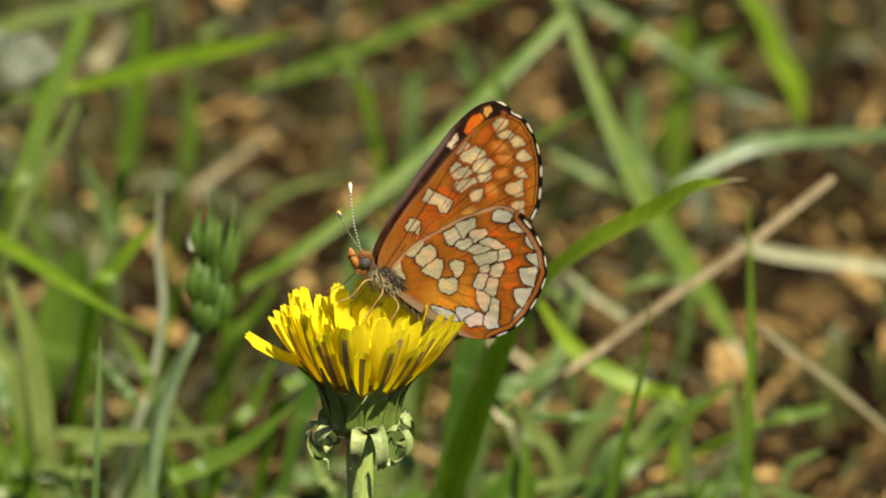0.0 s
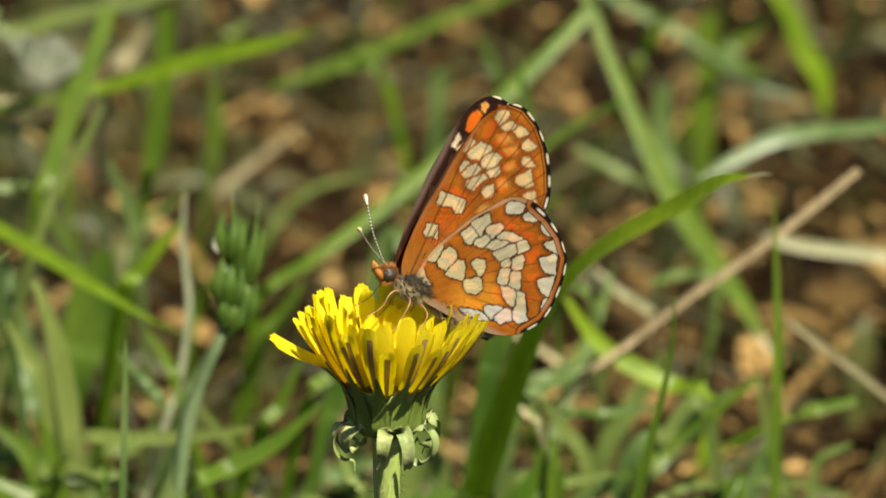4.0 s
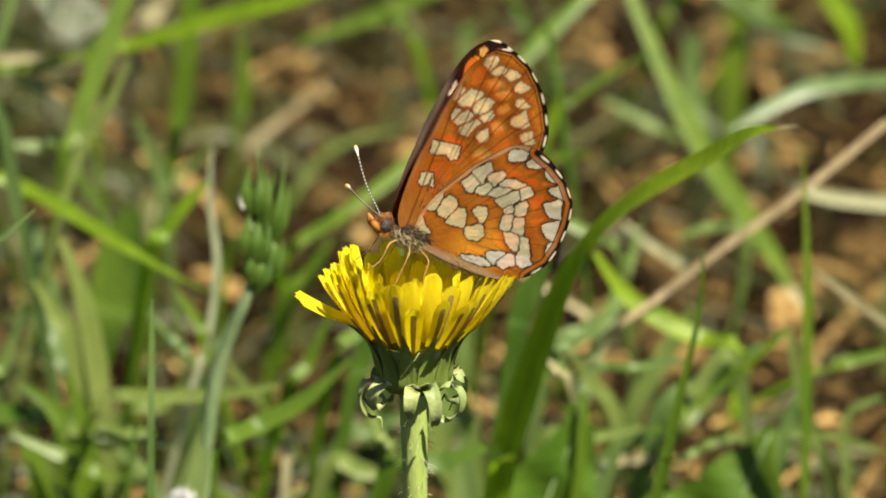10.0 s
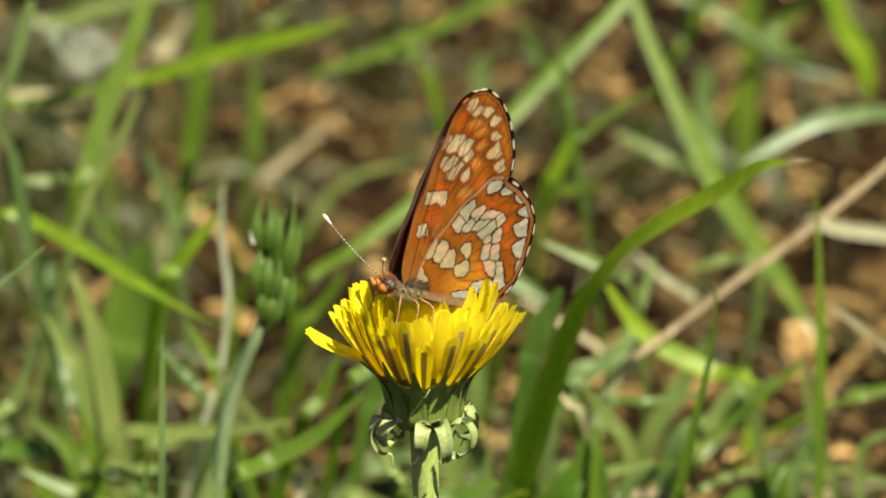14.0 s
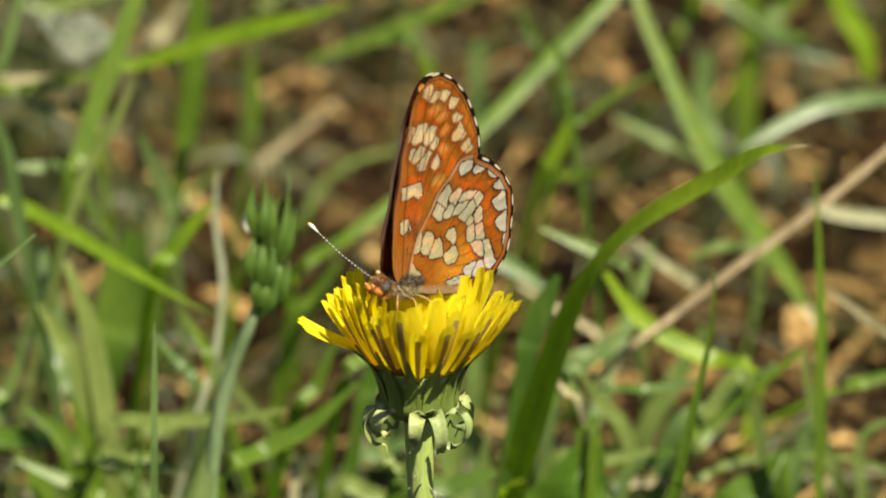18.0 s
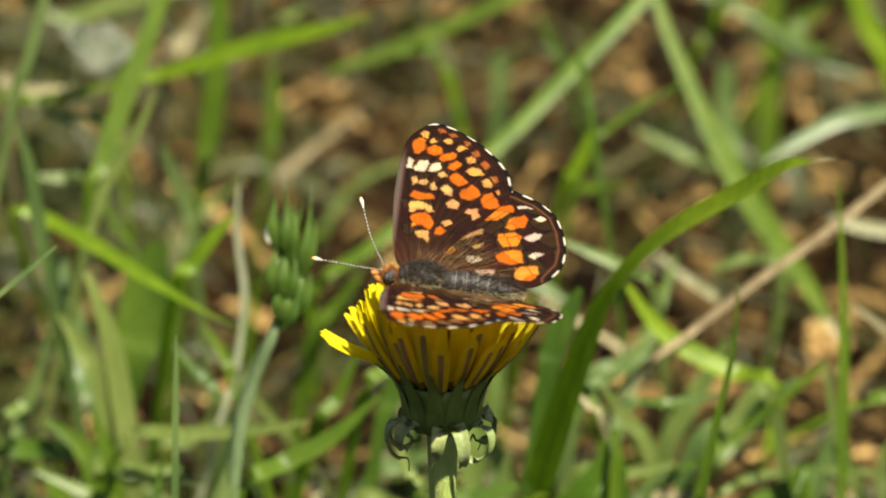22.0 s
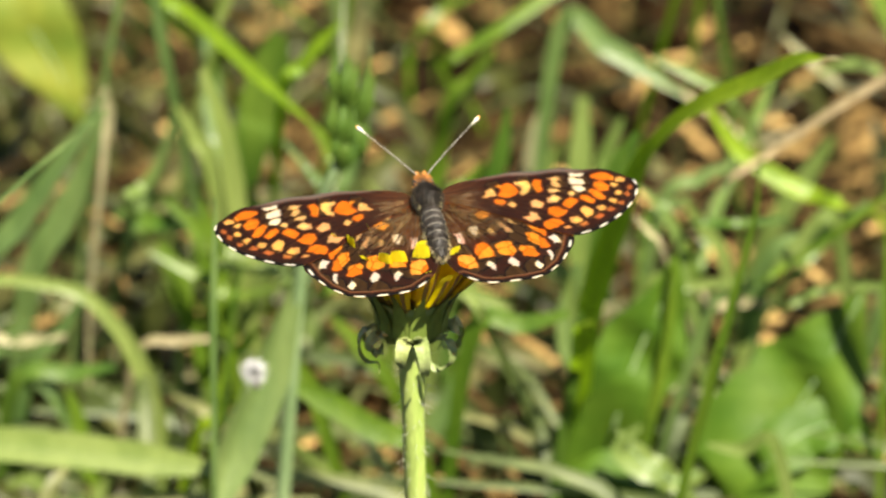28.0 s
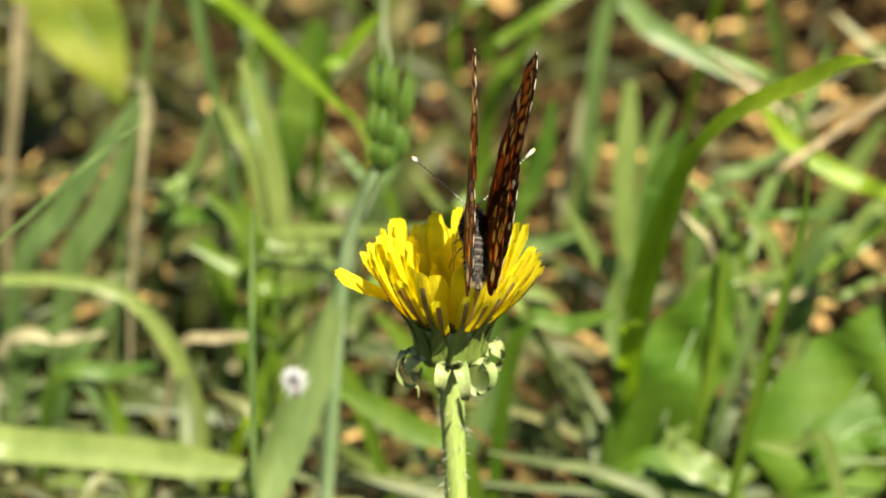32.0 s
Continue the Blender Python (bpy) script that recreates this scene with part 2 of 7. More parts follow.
def ribbon(points, widths, facing, thick=0.00018, fold=0.15, rings=18, twist=0.0, wave=0.0, lower=0.0, open_to_sky=False):
    """A leaf blade along a curve: verts and faces of a thin body with a fold along its middle."""
    line = spline(points, rings)
    verts, faces = [], []
    for k, p in enumerate(line):
        u = k / (rings - 1)
        w = np.interp(u, np.linspace(0, 1, len(widths)), widths) / 2
        along = (line[min(k + 1, rings - 1)] - line[max(k - 1, 0)]).normalized()
        face = Vector(facing).normalized()
        if open_to_sky:
            # where a blade runs straight away, its flat side turns up
            face = face.lerp(Vector((0.0, 0.45, 0.9)), min(1.0, max(0.0, (abs(along.dot(face)) - 0.94) / 0.05)))
        side = along.cross(face)
        side = side.normalized() if side.length > 1e-6 else Vector((1, 0, 0))
        side = Matrix.Rotation(twist * (u - 0.3) + wave * math.sin(u * 9), 3, along) @ side
        up = side.cross(along).normalized()
        p = p - up * (lower * w * 2)
        sag = -up * (fold * w * 2)
        # two sheets that meet at the edges, or one where a blade is too thin for more
        for lift in (thick / 2, -thick / 2) if thick else (0.0,):
            verts += [p - side * w, p - side * w * 0.5 + sag * 0.6 + up * lift, p + sag + up * lift, p + side * w * 0.5 + sag * 0.6 + up * lift, p + side * w]
        if k and not thick:
            o = 5 * (k - 1)
            faces += [(o + j, o + j + 1, o + 6 + j, o + 5 + j) for j in range(4)]
        elif k:
            o = 10 * (k - 1)
            faces += [(o + j, o + j + 1, o + 11 + j, o + 10 + j) for j in range(4)] + [(o + 6 + j, o + 5 + j, o + 15 + j, o + 16 + j) for j in range(4)]
    return verts, faces


def tube(points, radii, sides=10, rings=16):
    line = spline(points, rings)
    verts, faces = [], []
    ref = Vector((0.31, 0.9, 0.2))
    for k, p in enumerate(line):
        r = np.interp(k / (rings - 1), np.linspace(0, 1, len(radii)), radii)
        along = (line[min(k + 1, rings - 1)] - line[max(k - 1, 0)]).normalized()
        a = along.cross(ref).normalized()
        b = along.cross(a)
        verts += [p + (a * math.cos(t) + b * math.sin(t)) * r for t in (2 * math.pi * j / sides for j in range(sides))]
        if k:
            o = sides * (k - 1)
            faces += [(o + j, o + sides + j, o + sides + (j + 1) % sides, o + (j + 1) % sides) for j in range(sides)]
    faces += [tuple(range(sides)), tuple(range(sides * rings - 1, sides * (rings - 1) - 1, -1))]
    return verts, faces


def blob(centre, radii, rings=12, sides=16, rough=0.0, seed=0, scale=900.0):
    """A rounded body with an uneven skin."""
    verts, faces = [], []
    for i in range(rings + 1):
        a = math.pi * (0.02 + 0.96 * i / rings)
        for j in range(sides):
            b = 2 * math.pi * j / sides
            d = Vector((math.sin(a) * math.cos(b), math.cos(a), math.sin(a) * math.sin(b)))
            k = 1 + rough * noise.noise(Vector((d.x, d.y, d.z)) * 2.2 + Vector((seed * 3.1, 0, 0)))
            verts.append(Vector(centre) + Vector((d.x * radii[0], d.y * radii[1], d.z * radii[2])) * k)
        if i:
            o = sides * (i - 1)
            faces += [(o + j, o + (j + 1) % sides, o + sides + (j + 1) % sides, o + sides + j) for j in range(sides)]
    faces += [tuple(range(sides - 1, -1, -1)), tuple(range(sides * rings, sides * (rings + 1)))]
    return verts, faces


def gather(pieces):
    """Several (verts, faces) as one."""
    verts, faces = [], []
    for v, f in pieces:
        o = len(verts)
        verts += v
        faces += [tuple(i + o for i in face) for face in f]
    return verts, faces


# ---- ground ----
def ground_height(x, y):
    p = Vector((x, y, 0.0))
    near = math.exp(-(max(abs(x) - 0.3, 0) + max(abs(y - 0.3) - 0.7, 0)) * 2.0)
    return near * (0.007 * noise.noise(p * 14) + 0.004 * noise.noise(p * 60 + Vector((5, 0, 0))) + 0.0022 * noise.noise(p * 170)) - 0.002


def build_ground():
    xs = [0.0]
    step = 0.0045
    while xs[-1] < 400:
        xs.append(xs[-1] + step)
        if xs[-1] > 0.26:
            step *= 1.22
    xs = [-x for x in reversed(xs[1:])] + xs
    ys = [0.0]
    step = 0.0045
    while ys[-1] < 400:
        ys.append(ys[-1] + step)
        if ys[-1] > 0.45:
            step *= 1.14
    ys = [0.08 + 0.3 - y for y in reversed(ys[1:])] + [0.38 + y for y in ys]
    verts = [(x, y, ground_height(x, y)) for y in ys for x in xs]
    n = len(xs)
    faces = [(j * n + i, j * n + i + 1, (j + 1) * n + i + 1, (j + 1) * n + i) for j in range(len(ys) - 1) for i in range(n - 1)]
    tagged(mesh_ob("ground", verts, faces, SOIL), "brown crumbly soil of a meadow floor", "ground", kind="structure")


build_ground()


# ---- dandelion ----
HEAD = Vector((0.0010, 0.0, 0.1150))          # the middle of the rim
ROOT = Vector((0.0045, 0.012, 0.0))
ROOT.z = ground_height(ROOT.x, ROOT.y) - 0.001
rng = random.Random(4)


def petal_mesh(name, length, width, bend, cup, striped, seed):
    r = random.Random(seed)
    rows, cols = 9, 6
    verts, faces, ids = [], [], []
    for side in (0, 1):
        for i in range(rows):
            u = i / (rows - 1)
            w = width * np.interp(u, [0, 0.15, 0.55, 0.9, 1.0], [0.45, 0.65, 0.95, 1.0, 0.74]) / 2
            for j in range(cols + 1):
                v = j / cols * 2 - 1
                y = u * length
                if i == rows - 1:
                    y += (0.16 if j % 2 == 0 else -0.14) * MM * r.uniform(0.6, 1.2) - abs(v) ** 2 * 0.55 * MM
                z = bend * u * u * length + cup * (v * v) * width * (1.4 - 0.9 * u) - (0.10 * MM if side and 0 < j < cols and i < rows - 1 else 0)
                z += 0.05 * MM * math.cos(v * 9.4)
                verts.append((v * w, y, z))
    n = cols + 1
    half = rows * n
    for side in (0, 1):
        for i in range(rows - 1):
            for j in range(cols):
                o = side * half + i * n + j
                f = (o, o + 1, o + n + 1, o + n)
                faces.append(f if side == 0 else f[::-1])
                ids.append((2 if i < 1 and side else 1 if striped and side and 1 < j < 4 and i < rows - 2 else 0))
    me = bpy.data.meshes.new(name)
    me.from_pydata(verts, [], faces)
    for m in (PETAL, STRIPE, PETAL_FOOT):
        me.materials.append(m)
    me.polygons.foreach_set("material_index", ids)
    me.polygons.foreach_set("use_smooth", [True] * len(faces))
    return me


def petal_pose(radius, z, tilt, around, roll=0.0):
    """Foot at a radius round the head's axis; tilt: degrees outwards from upright."""
    t = radians(tilt)
    out = Vector((math.cos(around), math.sin(around), 0))
    y = out * math.sin(t) + Vector((0, 0, math.cos(t)))
    zz = -out * math.cos(t) + Vector((0, 0, math.sin(t)))
    m = Matrix((y.cross(zz), y, zz)).transposed().to_4x4()
    return Matrix.Translation(HEAD + out * radius + Vector((0, 0, z))) @ m @ Matrix.Rotation(radians(roll), 4, "Y")


def build_dandelion():
    plant = tagged(new("dandelion"), "yellow dandelion in full bloom on a pale green stem", "flower")
    # stem
    top = HEAD + Vector((0, 0, -0.0097))
    mid = top.lerp(ROOT, 0.5) + Vector((-0.0010, 0.001, 0))
    v, f = tube([ROOT, mid, top.lerp(ROOT, 0.15) + Vector((-0.0004, 0, 0)), top], [1.9 * MM, 1.45 * MM, 1.25 * MM, 1.35 * MM, 1.7 * MM], 18, 30)
    mesh_ob("stem", v, f, STEM, plant, "pale green hollow stem")
    line = spline([ROOT, mid, top.lerp(ROOT, 0.15) + Vector((-0.0004, 0, 0)), top], 200)
    hairs = []
    for k in range(170):
        p = line[rng.randrange(110, 196)]
        a = rng.uniform(0, 6.28)
        d = Vector((math.cos(a), math.sin(a), rng.uniform(-0.6, 0.3))).normalized()
        ln = rng.uniform(0.5, 1.5) * MM
        q = p + d * 1.2 * MM
        hairs.append(tube([q, q + d * ln * 0.5 + Vector((0, 0, 0.05 * MM)), q + d * ln + Vector((rng.uniform(-.3, .3) * MM, 0, -0.2 * MM))], [0.03 * MM, 0.012 * MM], 3, 4))
    tagged(mesh_ob("stem_hair", *gather(hairs), HAIR_PALE, plant), "fine pale hairs", kind="stuff")
    # involucre: a ribbed cup
    prof = ((-9.6, 1.5), (-9.35, 2.7), (-8.8, 3.55), (-8.0, 3.95), (-6.8, 4.1), (-5.4, 4.35), (-4.0, 4.9), (-4.3, 4.0), (-5.2, 0.4))
    verts, faces = [], []
    sides = 52
    for k, (z, r) in enumerate(prof):
        for j in range(sides):
            a = 2 * math.pi * j / sides
            rr = r * (1 + 0.028 * math.cos(13 * a) * (1 if k < 7 else 0))
            verts.append(HEAD + Vector((rr * math.cos(a), rr * math.sin(a), z)) * MM)
        if k:
            o = sides * (k - 1)
            faces += [(o + j, o + (j + 1) % sides, o + sides + (j + 1) % sides, o + sides + j) for j in range(sides)]
    mesh_ob("involucre", verts, faces, INVOLUCRE, plant, "dark green ribbed cup under the petals")
    # upright inner bracts
    for k in range(13):
        a = 2 * math.pi * k / 13 + 0.2
        o = Vector((math.cos(a), math.sin(a), 0))
        pts = [HEAD + (o * r + Vector((0, 0, z))) * MM for z, r in ((-9.6, 3.0), (-8.4, 4.0), (-6.6, 4.3), (-4.2, 5.1 + rng.uniform(-.1, .2)), (-1.6 + rng.uniform(-.9, .9), 7.4))]
        mesh_ob("inner_bract", *ribbon(pts, [1.9 * MM, 2.1 * MM, 1.9 * MM, 1.3 * MM, 0.25 * MM], -o, 0.2 * MM, -0.10, 10), INVOLUCRE, plant)
    # outer bracts, curled down and back on themselves
    for k in range(11):
        a = 2 * math.pi * k / 11 + rng.uniform(-0.16, 0.16)
        o = Vector((math.cos(a), math.sin(a), 0))
        s = Vector((-o.y, o.x, 0)) * rng.uniform(-0.8, 0.8)
        curl, drop = rng.uniform(1.1, 1.7), rng.uniform(0.0, 1.8)
        lift = rng.uniform(0.2, 0.8)
        c = o * (4.1 + curl * 0.5) + Vector((0, 0, -10.1 + lift))
        pts = [HEAD + (o * 3.0 + Vector((0, 0, -9.6))) * MM, HEAD + (o * 3.7 + Vector((0, 0, -9.0 + lift))) * MM]
        turns = rng.choice((2.6, 3.4, 4.6))
        for n in range(6):
            g = math.radians(75) - turns * n / 5
            pts.append(HEAD + (c + o * curl * math.cos(g) + Vector((0, 0, curl * math.sin(g) - drop * (n / 5) ** 1.5)) + s * (n / 5) * 1.6) * MM)
        pts.append(pts[-1] + (s * rng.uniform(-0.6, 0.9) + o * rng.uniform(-0.7, 0.7) + Vector((0, 0, -rng.uniform(0.2, 1.6)))) * MM)
        mesh_ob("outer_bract", *ribbon(pts, [1.3 * MM, 1.7 * MM, 1.8 * MM, 1.6 * MM, 1.4 * MM, 1.1 * MM, 0.7 * MM, 0.35 * MM, 0.08 * MM], o + Vector((0, 0, 0.02)), 0.14 * MM, 0.20, 30, rng.uniform(-1.3, 1.3)), BRACT, plant,
                "pale curled bract")
    # ray florets in rings, from the outside in: count, foot radius, tilt, length, width
    kinds = {}
    for ring, (count, foot, tilt, length, width, spread) in enumerate((
            (24, 4.6, 43, 9.3, 1.95, 5), (22, 4.2, 37, 9.2, 2.0, 6), (16, 3.4, 32, 8.4, 2.0, 7),
            (14, 2.5, 29, 6.8, 1.8, 8), (12, 1.7, 24, 5.2, 1.7, 10), (8, 0.9, 16, 4.0, 1.5, 12))):
        for k in range(count):
            kind = (ring, rng.randrange(3))
            if kind not in kinds:
                kinds[kind] = petal_mesh("petal", length * MM * (0.93 + 0.07 * kind[1]), width * MM, (0.17, 0.11, 0.25)[kind[1]],
                                         0.10, ring == 0 or (ring == 1 and kind[1] < 2), ring * 10 + kind[1])
            a = 2 * math.pi * (k + 0.5 * (ring % 2)) / count + rng.uniform(-0.07, 0.07)
            shared("petal", kinds[kind], petal_pose(foot * MM, (-4.2 + 0.10 * ring + rng.uniform(-0.35, 0.35)) * MM, tilt + rng.uniform(-spread, spread) + (5 if math.cos(a) > 0.5 else 0), a, rng.uniform(-14, 14)), plant)
    # one long petal bent outwards
    me = petal_mesh("petal", 8.8 * MM, 2.1 * MM, 0.24, 0.10, False, 77)
    shared("petal", me, petal_pose(5.0 * MM, -2.4 * MM, 74, math.radians(188), -26), plant)
    # curled stigmas in the middle
    curls = []
    for k in range(90):
        a, r = rng.uniform(0, 6.28), 4.6 * math.sqrt(rng.random())
        p = HEAD + Vector((r * math.cos(a), r * math.sin(a), -3.0)) * MM
        q = p + Vector((rng.uniform(-.5, .5), rng.uniform(-.5, .5), rng.uniform(2.0, 3.4) - r * 0.1)) * MM
        e = q + Vector((rng.uniform(-.8, .8), rng.uniform(-.8, .8), 0.2)) * MM
        curls.append(tube([p, q, e], [0.13 * MM, 0.11 * MM, 0.09 * MM], 5, 7))
    tagged(mesh_ob("stigmas", *gather(curls), PETAL, plant), "curled yellow stigmas", kind="stuff")
    return plant


build_dandelion()


# ---- butterfly ----
def depth_in(x, y, marks, swell=0.0):
    """How far each point lies outside the nearest of the marks, in millimetres; below 0 it is inside."""
    best, second = np.full(x.shape, 9.0), np.full(x.shape, 9.0)
    for mark in marks:
        out, inside = np.full(x.shape, 81.0), np.zeros(x.shape, bool)
        for (ax, ay), (bx, by) in zip(mark, mark[1:] + mark[:1]):
            dx, dy = bx - ax, by - ay
            t = np.clip(((x - ax) * dx + (y - ay) * dy) / (dx * dx + dy * dy + 1e-9), 0, 1)
            out = np.minimum(out, (x - ax - t * dx) ** 2 + (y - ay - t * dy) ** 2)
            inside ^= ((ay > y) != (by > y)) & (x < dx * (y - ay) / (dy if dy else 1e-9) + ax)
        d = np.sqrt(out) * np.where(inside, -1, 1)
        second = np.minimum(second, np.maximum(best, d))
        best = np.minimum(best, d)
    # neighbours swell towards each other and keep a seam between them
    return np.maximum(best - swell, np.where(second < 0.6, 0.09 - (second - best) * 0.5, -9.0))


def lay(col, mask, colour):
    mask = np.clip(mask, 0, 1)[:, None]
    return col * (1 - mask) + np.array(colour)[None] * mask


def edge(d, at=1.0, soft=0.10):
    return np.clip((at - d) / soft + 0.5, 0, 1)


def veins(x, y, base, ends, width):
    """How strongly a point lies on one of the veins that run from a base to the ends."""
    best = np.full(x.shape, 9.0)
    bx, by = base
    for ex, ey in ends:
        dx, dy = ex - bx, ey - by
        t = np.clip(((x - bx) * dx + (y - by) * dy) / (dx * dx + dy * dy), 0, 1)
        best = np.minimum(best, np.hypot(x - bx - t * dx, y - by - t * dy))
    return edge(best, width, width * 0.9)


BROWN, ORANGE, BLACK = (0.015, 0.0075, 0.005), (0.62, 0.150, 0.007), (0.009, 0.006, 0.005)
FORE_ENDS = [(24.3, 2.0), (24.6, 0.2), (23.8, -2.2), (22.2, -4.4), (20.2, -6.2), (18.2, -7.6), (15.8, -8.2)]
HIND_ENDS = [(15.6, -7.6), (15.0, -9.9), (13.9, -12.2), (12.1, -14.1), (9.6, -14.9), (7.0, -15.2), (4.6, -14.8), (2.6, -13.4)]
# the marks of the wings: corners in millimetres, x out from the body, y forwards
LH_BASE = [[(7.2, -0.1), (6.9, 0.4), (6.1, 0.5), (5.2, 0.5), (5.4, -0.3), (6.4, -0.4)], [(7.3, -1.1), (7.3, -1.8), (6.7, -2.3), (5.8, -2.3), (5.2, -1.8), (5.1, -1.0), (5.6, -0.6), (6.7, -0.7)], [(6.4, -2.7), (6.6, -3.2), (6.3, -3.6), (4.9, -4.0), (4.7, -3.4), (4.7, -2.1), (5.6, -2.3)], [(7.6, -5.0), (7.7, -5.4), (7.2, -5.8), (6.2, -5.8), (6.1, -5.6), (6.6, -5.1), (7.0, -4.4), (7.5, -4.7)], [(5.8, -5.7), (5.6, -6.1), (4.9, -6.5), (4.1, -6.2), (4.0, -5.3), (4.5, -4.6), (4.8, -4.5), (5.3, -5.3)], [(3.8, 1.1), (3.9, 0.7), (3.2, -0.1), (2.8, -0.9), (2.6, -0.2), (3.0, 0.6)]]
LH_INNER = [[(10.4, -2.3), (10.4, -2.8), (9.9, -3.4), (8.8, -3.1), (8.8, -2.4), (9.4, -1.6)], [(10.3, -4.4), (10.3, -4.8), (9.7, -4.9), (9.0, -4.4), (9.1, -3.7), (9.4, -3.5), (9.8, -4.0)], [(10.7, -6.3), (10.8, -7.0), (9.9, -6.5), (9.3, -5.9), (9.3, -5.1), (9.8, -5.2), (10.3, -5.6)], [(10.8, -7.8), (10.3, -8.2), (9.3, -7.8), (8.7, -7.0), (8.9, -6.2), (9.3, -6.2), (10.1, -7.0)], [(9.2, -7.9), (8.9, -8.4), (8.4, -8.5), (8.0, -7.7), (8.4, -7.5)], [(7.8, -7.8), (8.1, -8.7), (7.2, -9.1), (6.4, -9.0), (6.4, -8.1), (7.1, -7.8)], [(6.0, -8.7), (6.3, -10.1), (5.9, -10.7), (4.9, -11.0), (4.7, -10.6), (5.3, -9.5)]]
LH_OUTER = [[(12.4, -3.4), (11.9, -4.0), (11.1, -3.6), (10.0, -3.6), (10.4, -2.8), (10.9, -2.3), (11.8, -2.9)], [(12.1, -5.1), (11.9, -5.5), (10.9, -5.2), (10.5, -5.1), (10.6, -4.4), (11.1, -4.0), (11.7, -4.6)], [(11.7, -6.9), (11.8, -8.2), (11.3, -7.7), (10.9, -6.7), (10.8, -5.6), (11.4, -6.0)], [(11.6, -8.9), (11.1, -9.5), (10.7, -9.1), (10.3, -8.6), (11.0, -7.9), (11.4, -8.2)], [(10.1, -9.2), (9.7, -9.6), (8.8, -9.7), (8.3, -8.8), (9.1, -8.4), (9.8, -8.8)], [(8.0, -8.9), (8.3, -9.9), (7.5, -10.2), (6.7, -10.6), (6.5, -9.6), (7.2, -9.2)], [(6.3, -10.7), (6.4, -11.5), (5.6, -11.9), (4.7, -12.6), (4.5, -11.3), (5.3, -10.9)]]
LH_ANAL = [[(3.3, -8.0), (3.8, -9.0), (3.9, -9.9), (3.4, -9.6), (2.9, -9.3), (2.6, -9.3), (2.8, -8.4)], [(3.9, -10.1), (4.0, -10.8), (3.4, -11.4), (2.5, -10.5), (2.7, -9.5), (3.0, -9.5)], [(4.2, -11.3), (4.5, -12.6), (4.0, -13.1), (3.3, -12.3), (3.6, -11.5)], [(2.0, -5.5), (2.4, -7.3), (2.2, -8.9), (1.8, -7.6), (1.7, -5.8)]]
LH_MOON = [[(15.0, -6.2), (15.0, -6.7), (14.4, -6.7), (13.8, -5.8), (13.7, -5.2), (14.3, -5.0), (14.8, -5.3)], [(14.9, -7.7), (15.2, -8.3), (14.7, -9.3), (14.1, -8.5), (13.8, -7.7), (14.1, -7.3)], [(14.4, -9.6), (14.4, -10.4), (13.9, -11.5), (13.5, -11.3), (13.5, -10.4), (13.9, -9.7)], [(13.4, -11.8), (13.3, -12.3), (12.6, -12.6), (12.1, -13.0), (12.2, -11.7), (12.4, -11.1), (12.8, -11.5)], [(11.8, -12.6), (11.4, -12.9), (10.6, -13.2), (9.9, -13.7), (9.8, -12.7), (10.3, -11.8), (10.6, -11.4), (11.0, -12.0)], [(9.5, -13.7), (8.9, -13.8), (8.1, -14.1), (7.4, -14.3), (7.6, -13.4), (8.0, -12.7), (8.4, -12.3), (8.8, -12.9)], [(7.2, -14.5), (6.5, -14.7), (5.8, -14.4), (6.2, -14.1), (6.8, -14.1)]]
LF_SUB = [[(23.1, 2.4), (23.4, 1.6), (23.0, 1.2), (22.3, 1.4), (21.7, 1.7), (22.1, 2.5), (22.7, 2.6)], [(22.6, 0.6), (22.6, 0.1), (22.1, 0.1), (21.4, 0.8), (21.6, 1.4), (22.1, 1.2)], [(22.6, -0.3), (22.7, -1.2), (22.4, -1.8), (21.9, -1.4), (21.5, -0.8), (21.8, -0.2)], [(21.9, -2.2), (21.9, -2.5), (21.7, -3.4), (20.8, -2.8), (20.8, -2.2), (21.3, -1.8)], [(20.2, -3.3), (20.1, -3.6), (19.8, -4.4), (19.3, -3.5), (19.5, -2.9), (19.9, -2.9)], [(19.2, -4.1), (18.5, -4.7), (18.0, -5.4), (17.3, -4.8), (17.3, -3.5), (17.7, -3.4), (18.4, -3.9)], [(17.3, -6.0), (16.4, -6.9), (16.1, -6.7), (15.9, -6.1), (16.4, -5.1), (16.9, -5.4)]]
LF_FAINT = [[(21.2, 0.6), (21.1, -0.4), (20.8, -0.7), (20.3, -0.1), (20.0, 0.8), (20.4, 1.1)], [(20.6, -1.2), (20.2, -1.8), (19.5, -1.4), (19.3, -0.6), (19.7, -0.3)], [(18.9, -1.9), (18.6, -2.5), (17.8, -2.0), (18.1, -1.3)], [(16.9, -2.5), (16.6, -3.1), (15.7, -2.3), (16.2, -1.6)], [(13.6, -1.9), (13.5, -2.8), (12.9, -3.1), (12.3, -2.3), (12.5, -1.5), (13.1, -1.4)]]
